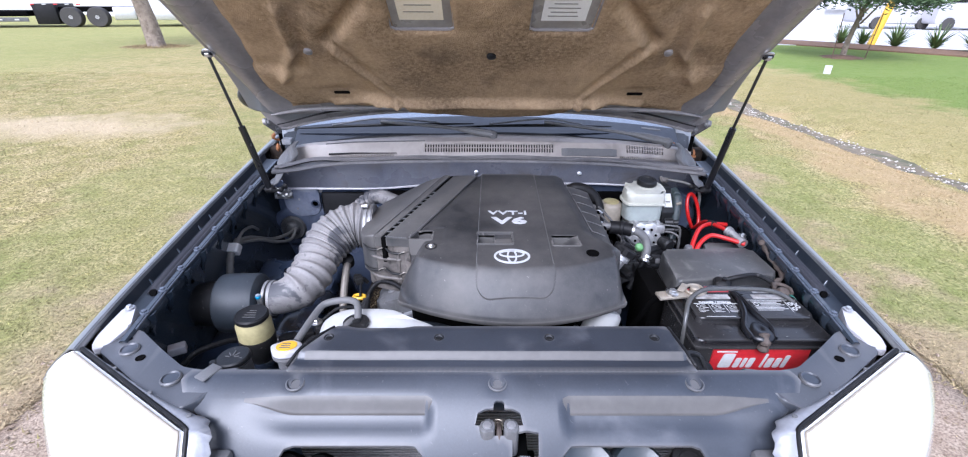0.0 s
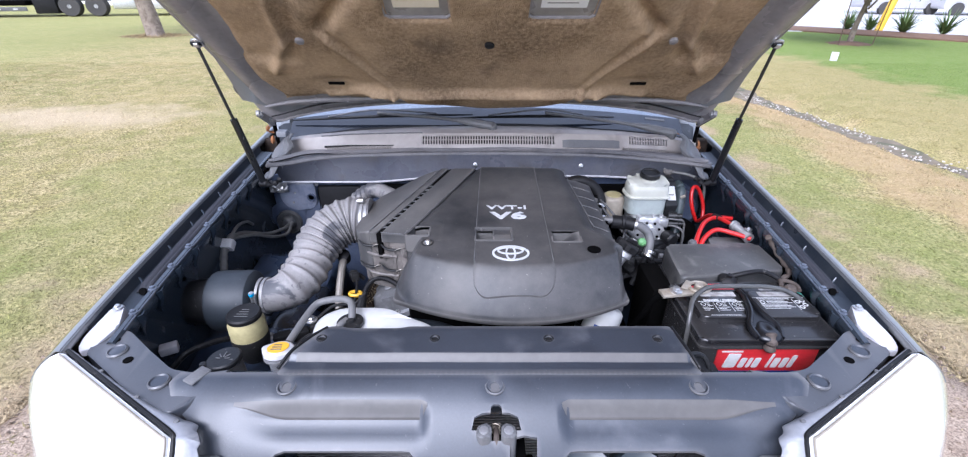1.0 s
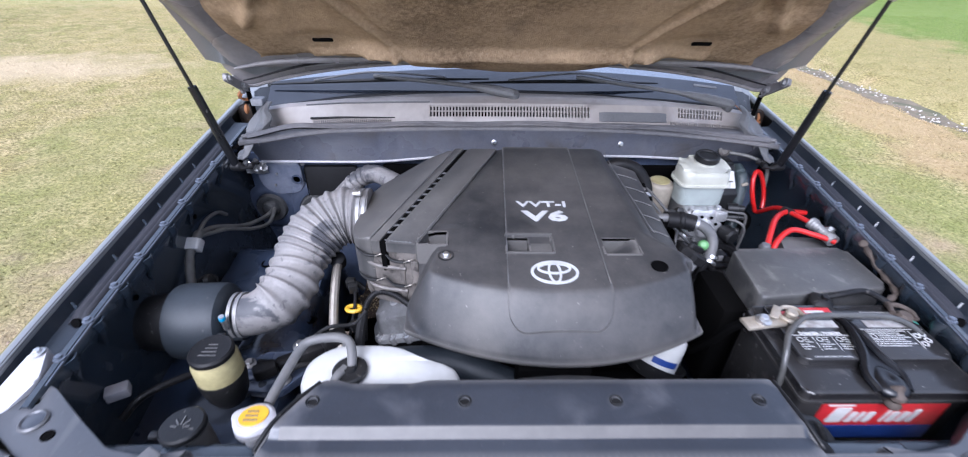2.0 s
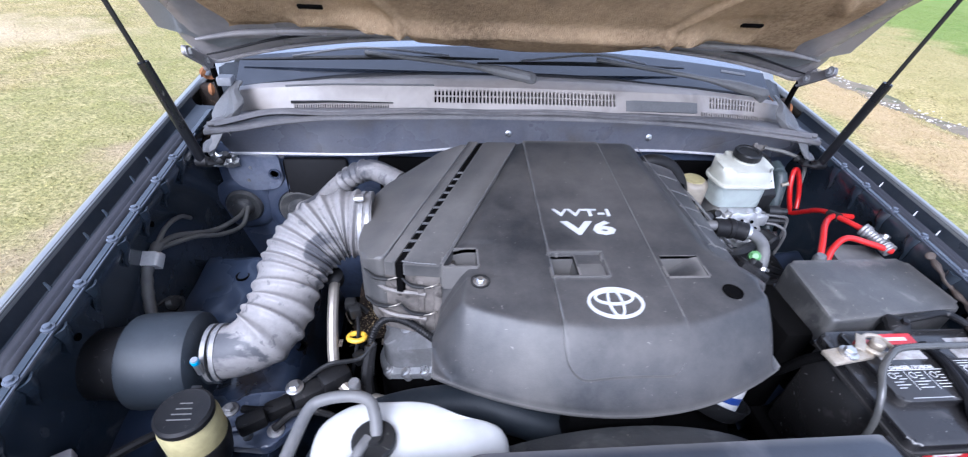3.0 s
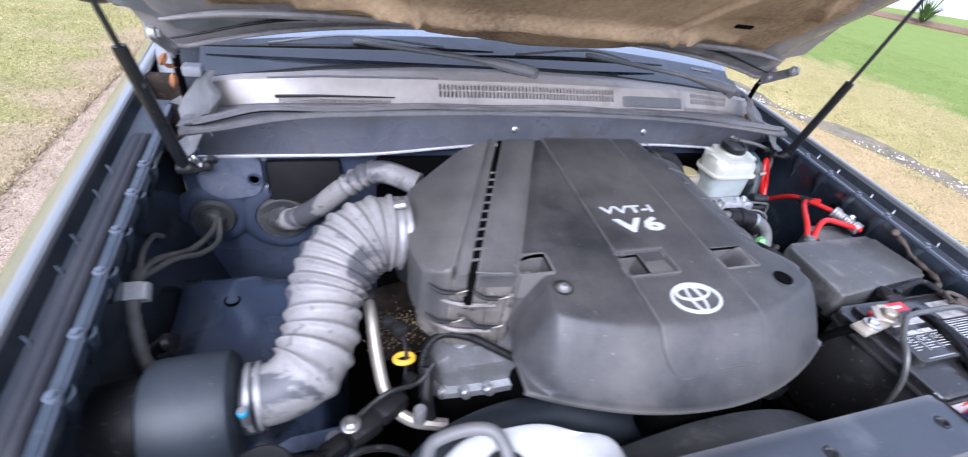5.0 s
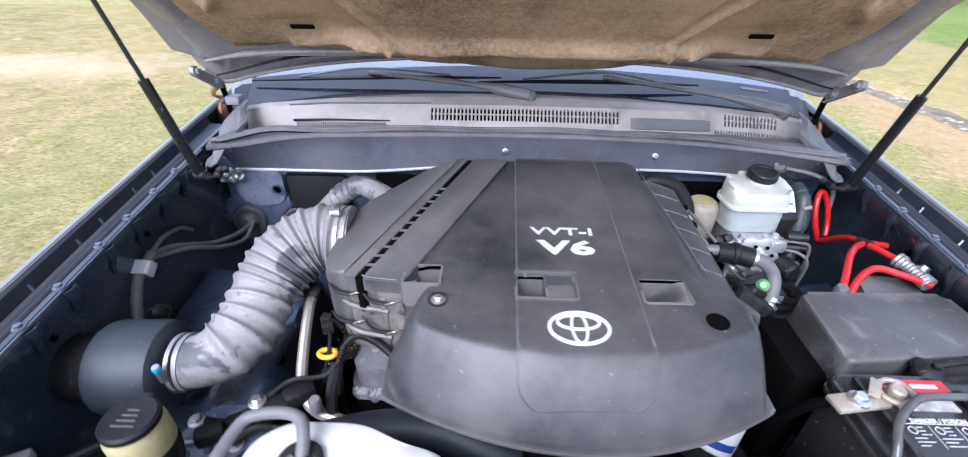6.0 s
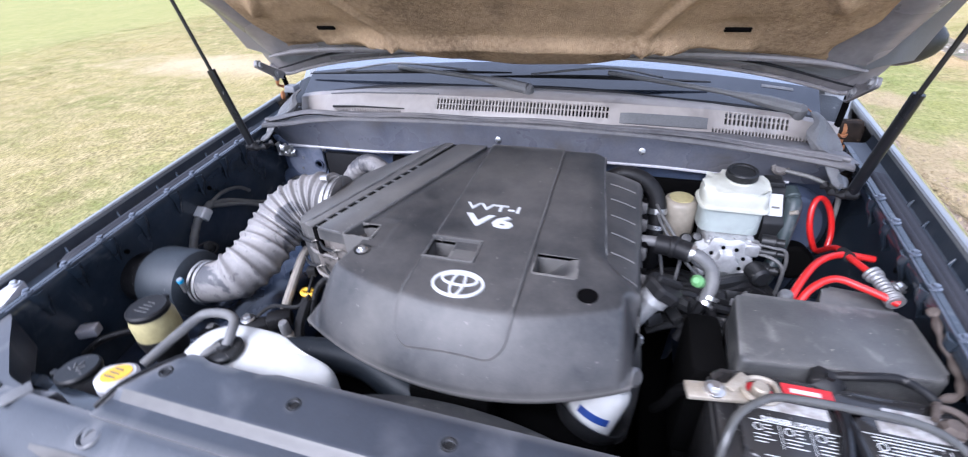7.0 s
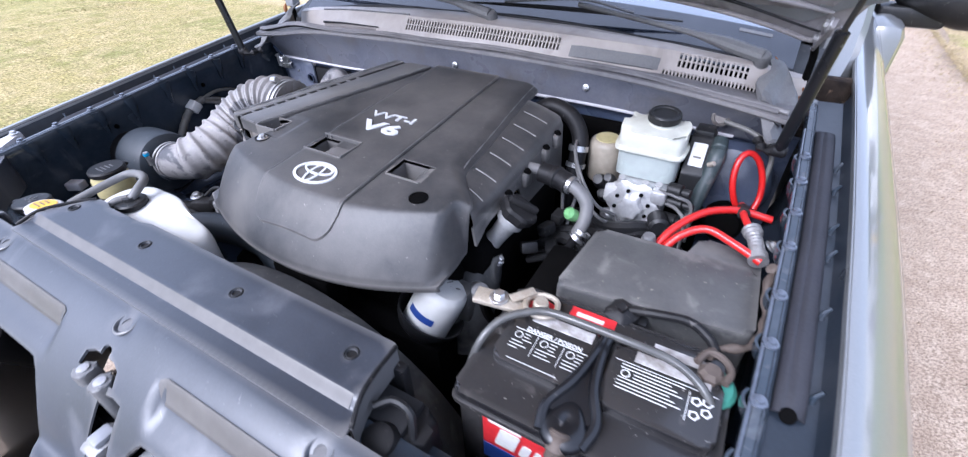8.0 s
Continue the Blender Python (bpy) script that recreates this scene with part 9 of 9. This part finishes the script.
    part("cover_boot", lathe([(0.020, 0), (0.019, 0.006), (0.012, 0.012), (0.005, 0.014), (0.005, 0.020), (0, 0.020)], (0.515, 0.838, 1.04), (0, -0.2, 1), 14, wobble=lambda k, h: 1 + 0.12 * math.sin(k * 1.8)), M["rubber"], ca)
    # terminals
    p = thing("positive_terminal", (0.416, 0.80, 1.04), "corroded lead clamp on the battery's red post", "battery terminal")
    part("post_seal", lathe([(0.022, 0), (0.024, 0.003), (0.02, 0.008), (0.012, 0.009)], (0.432, 0.792, 1.040), seg=22), M["redlabel"], p, "red felt ring")
    part("post", lathe([(0.010, 0), (0.009, 0.02), (0.007, 0.022), (0, 0.022)], (0.432, 0.792, 1.044), seg=18), M["brass"], p)
    bm = bmesh.new()
    tube([(0.452, 0.786, 1.058), (0.447, 0.806, 1.058), (0.432, 0.81, 1.058), (0.418, 0.803, 1.058), (0.414, 0.789, 1.058), (0.424, 0.777, 1.058), (0.44, 0.777, 1.058), (0.452, 0.786, 1.058)], 0.0034, 8, 5, bm)
    part("clamp", bm, M["brass"], p)
    part("tongue", box((-0.036, -0.012, -0.003), (0.03, 0.012, 0.004), 0.002, m=Matrix.Translation((0.388, 0.783, 1.052)) @ Matrix.Rotation(0.15, 4, "Z")), M["brass"], p, "corroded lead tongue")
    bolt((0.383, 0.782, 1.056), (0, 0, 1), 0.0075, p)
    part("tongue", box((-0.016, -0.006, -0.0015), (0.016, 0.006, 0.0015), 0.001, m=Matrix.Translation((0.408, 0.795, 1.062)) @ Matrix.Rotation(0.9, 4, "Z")), M["brass"], p)
    part("cable", tube([(0.36, 0.788, 1.045), (0.35, 0.80, 1.02), (0.345, 0.82, 0.97), (0.34, 0.86, 0.90)], 0.007, 10, 6), M["dark"], p)
    q = thing("negative_terminal", (0.612, 0.80, 1.04), "corroded brown clamp on a green ring", "battery terminal")
    part("post_seal", lathe([(0.026, 0), (0.028, 0.003), (0.024, 0.007), (0.012, 0.008)], (0.617, 0.790, 1.036), seg=22), M["teal"], q, "green felt ring")
    part("post", lathe([(0.012, 0), (0.012, 0.010), (0.008, 0.015), (0, 0.015)], (0.617, 0.794, 1.044), seg=16, wobble=lambda k, h: 1 + 0.08 * math.sin(k * 3)), M["copper"], q)
    part("clamp", tube([(0.602, 0.800, 1.055), (0.61, 0.816, 1.056), (0.625, 0.815, 1.056), (0.634, 0.802, 1.055), (0.63, 0.786, 1.054)], 0.004, 8, 6), M["copper"], q)
    part("cable", tube([(0.612, 0.815, 1.052), (0.620, 0.832, 1.050), (0.646, 0.848, 1.050), (0.655, 0.868, 1.052), (0.658, 0.90, 1.056), (0.652, 0.925, 1.07), (0.656, 0.955, 1.078)], lambda w: 0.0045 + 0.0012 * math.sin(w * 37), 10, 8), M["copper"], q, "corroded cable")
    part("lug", lathe([(0.007, -0.003), (0.007, 0.002), (0.004, 0.004), (0, 0.004)], (0.654, 0.955, 1.080), (-0.6, -0.3, 0.7), 10), M["copper"], q)
    rl = thing("relay_housing", (0.37, 0.612, 0.95), "black rounded relay housing with a printed label", "relay")
    part("housing", prism(rounded([(0.345, 0.588), (0.395, 0.588), (0.395, 0.64), (0.345, 0.64)], 0.018, 5), 0.93, 1.022, 0.012, 3), M["rubber"], rl, "", 50)
    for k in range(4):
        part("print_bar", box((0.362 - 0.002 * k, 0.5868, 0.975 + k * 0.007), (0.384, 0.5885, 0.979 + k * 0.007), 0), M["print"], rl)
    tr = thing("battery_tray", (0.52, 0.75, 0.82), "black metal battery tray on the apron", "tray")
    part("tray", box((0.375, 0.65, 0.80), (0.665, 0.85, 0.83), 0.005), M["dark"], tr)
    part("leg", box((0.45, 0.70, 0.55), (0.6, 0.80, 0.80), 0.01), M["dark"], tr)


battery()


def fuse_box():
    t = thing("fuse_box", (0.54, 0.92, 0.9), "dusty black plastic fuse box with a large flat lid", "fuse box")
    o = rounded([(0.425, 0.853), (0.652, 0.868), (0.650, 0.985), (0.438, 0.992)], 0.012)
    lid = part("lid", prism(o, 0.985, lambda x, y: 1.040 + 0.008 * (x - 0.43) / 0.2, 0.008, 3), M["lid"], t, "dusty black lid", 50)
    part("base", prism([(0.5385 + (x - 0.5385) * 0.96, 0.925 + (y - 0.925) * 0.96) for x, y in o], 0.86, 0.985), M["dark"], t)
    part("lid_rim", prism([(0.5385 + (x - 0.5385) * 1.02, 0.925 + (y - 0.925) * 1.03) for x, y in o], 0.978, 0.986), M["black"], t)
    part("latch", box((0.512, 0.845, 0.98), (0.545, 0.862, 1.03), 0.004), M["black"], t)
    part("relay_lid", prism(rounded([(0.555, 0.996), (0.655, 0.985), (0.655, 1.052), (0.575, 1.06)], 0.01), 0.95, 1.024, 0.006), M["greyhose"], t, "small grey relay lid")
    part("bracket", box((0.375, 0.86, 0.80), (0.425, 0.98, 1.0), 0.01), M["dark"], t)
    part("knob", lathe([(0.010, 0), (0.011, 0.008), (0.008, 0.016), (0, 0.017)], (0.508, 1.0, 1.03), seg=10), M["strip"], t)


fuse_box()


def red_cables():
    t = thing("power_cable", (0.62, 1.1, 1.0), "thick bright red power cable with an inline fuse", "cable")
    part("cable", tube([(0.515, 1.0, 1.02), (0.535, 1.035, 1.045), (0.568, 1.08, 1.055), (0.61, 1.112, 1.052), (0.655, 1.115, 1.048)], 0.0056, 12, 8), M["red"], t)
    part("cable", tube([(0.525, 0.998, 1.02), (0.545, 1.02, 1.044), (0.575, 1.033, 1.058), (0.61, 1.022, 1.055), (0.648, 1.006, 1.048)], 0.0056, 12, 8), M["red"], t)
    mid, rt, up = Vector((0.616, 1.232, 1.034)), Vector((0.82, 0.57, 0)), Vector((-0.25, 0.25, 0.94))
    loop = [mid + rt * 0.026 * math.cos(a) + up * 0.052 * math.sin(a) for a in steps(radians(245), radians(-60), 9)]
    part("cable", tube([Vector((0.628, 1.06, 1.058)), Vector((0.618, 1.095, 1.055)), Vector((0.614, 1.15, 1.040))] + loop, 0.0052, 12, 6), M["red"], t)
    f = part("fuse_holder", tube([(0.645, 1.006, 1.048), (0.640, 1.03, 1.052), (0.634, 1.05, 1.056), (0.629, 1.062, 1.058)], lambda s: 0.0095 + 0.0028 * (abs(s - 0.5) > 0.28) + 0.0006 * math.sin(s * 60), 16, 12), M["dullalu"], t, "clear and silver inline fuse holder")
    bolt((0.658, 1.04, 1.052), (0.6, 0, 1), 0.007, t)
    part("tape", tube([(0.617, 1.105, 1.053), (0.615, 1.128, 1.047)], 0.0088, 10, 1, smooth=False), M["black"], t)


red_cables()


def left_wiring():
    t = thing("apron_wiring", (-0.62, 1.1, 0.95), "dusty grey wiring loom with a white sleeve on the apron", "wiring")
    part("loom", tube([(-0.612, 0.955, 0.88), (-0.630, 0.978, 0.945), (-0.643, 1.018, 0.988), (-0.645, 1.045, 1.006), (-0.644, 1.078, 1.016)], lambda q: 0.0088 + 0.0006 * math.sin(q * 60), 12, 10), M["cable"], t, "thick dusty taped loom")
    part("wire", tube([(-0.644, 1.072, 1.015), (-0.637, 1.12, 1.002), (-0.616, 1.20, 0.955), (-0.604, 1.28, 0.930), (-0.605, 1.338, 0.922)], 0.0050, 10, 8), M["cable"], t)
    part("wire", tube([(-0.642, 1.070, 1.012), (-0.622, 1.14, 0.984), (-0.603, 1.20, 0.945), (-0.593, 1.27, 0.918), (-0.600, 1.338, 0.930)], 0.0046, 10, 8), M["cable"], t)
    part("wire", tube([(-0.645, 1.074, 1.016), (-0.648, 1.12, 1.022), (-0.650, 1.168, 1.010), (-0.652, 1.20, 0.985)], 0.0042, 10, 8), M["cable"], t)
    m = Matrix.Translation((-0.644, 1.046, 1.007)) @ Vector((0, 0, 1)).rotation_difference(Vector((0, 0.83, 0.55))).to_matrix().to_4x4()
    con = part("sleeve", prism(rounded([(-0.017, -0.012), (0.017, -0.012), (0.017, 0.012), (-0.017, 0.012)], 0.005), -0.012, 0.012, 0.003, 3, m=m), M["print"], t, "white plastic sleeve")
    part("latch", box((-0.019, -0.005, -0.008), (-0.016, 0.005, 0.008), 0.001, m=m), M["palemetal"], con)
    part("clip", lathe([(0.010, -0.004), (0.013, 0), (0.010, 0.008), (0.005, 0.010)], (-0.612, 1.005, 0.948), (1, 0, 0.4), 14), M["black"], t)
    part("clip_wire", tube([(-0.628, 0.99, 0.955), (-0.612, 1.008, 0.958), (-0.600, 1.016, 0.945), (-0.606, 1.004, 0.930), (-0.622, 0.992, 0.936)], 0.0028, 8, 6), M["rubber"], t)
    t = thing("lamp_wiring", (-0.6, 0.75, 0.9), "dark wires with a grey connector behind the headlamp", "wiring")
    part("wire", tube([(-0.60, 0.70, 0.93), (-0.58, 0.73, 0.945), (-0.54, 0.77, 0.94), (-0.51, 0.80, 0.92)], 0.006, 8, 8), M["rubber"], t)
    part("connector", box((-0.016, -0.011, -0.009), (0.016, 0.011, 0.009), 0.003, m=Matrix.Translation((-0.62, 0.735, 0.95)) @ Matrix.Rotation(0.5, 4, "Z")), M["palemetal"], t, "grey plastic connector")
    t = thing("heater_pipe", (-0.45, 1.25, 0.95), "dusty grey ribbed hose through the bulkhead", "hose")
    part("hose", tube([(-0.482, 1.335, 0.912), (-0.455, 1.30, 0.938), (-0.41, 1.27, 0.985), (-0.365, 1.25, 1.035), (-0.325, 1.24, 1.068), (-0.29, 1.225, 1.08), (-0.24, 1.19, 1.075)], lambda s: 0.0205 + (0.0025 * math.sin(s * 120) if s < 0.2 or 0.55 < s < 0.75 else 0), 16, 14), M["hose"], t)
    # leaves caught at the hinges
    for p, a in (((-0.638, 1.405, 1.190), 0.4), ((-0.645, 1.395, 1.205), 1.4), ((-0.632, 1.39, 1.172), 2.0), ((0.662, 1.405, 1.140), 0.3), ((0.655, 1.395, 1.128), 1.1), ((0.672, 1.41, 1.152), 2.2), ((0.666, 1.385, 1.118), 3.0)):
        m = Matrix.Translation(p) @ Euler((a, 0.7 * a, a * 2)).to_matrix().to_4x4()
        bm = sheet(steps(-1, 1, 6), [-1, 0, 1], lambda u, v: tuple(m @ Vector((0.013 * u, 0.0060 * v * (1 - u * u) ** 0.5 + 0.0001 * v, 0.004 * abs(v) + 0.006 * u * u))), (0, 0, -0.0006))
        solid("dry_leaf", bm, M["leaf"], "curled brown dry leaf caught by the hinge", "leaf", "leaves by the hinges")
    bm = tube([(0.598, 1.428, 1.188), (0.622, 1.42, 1.168), (0.649, 1.408, 1.138)], 0.0011, 5, 5)
    solid("twig", bm, M["leaf"], "thin dry stalk lying by the hinge", "twig")


left_wiring()
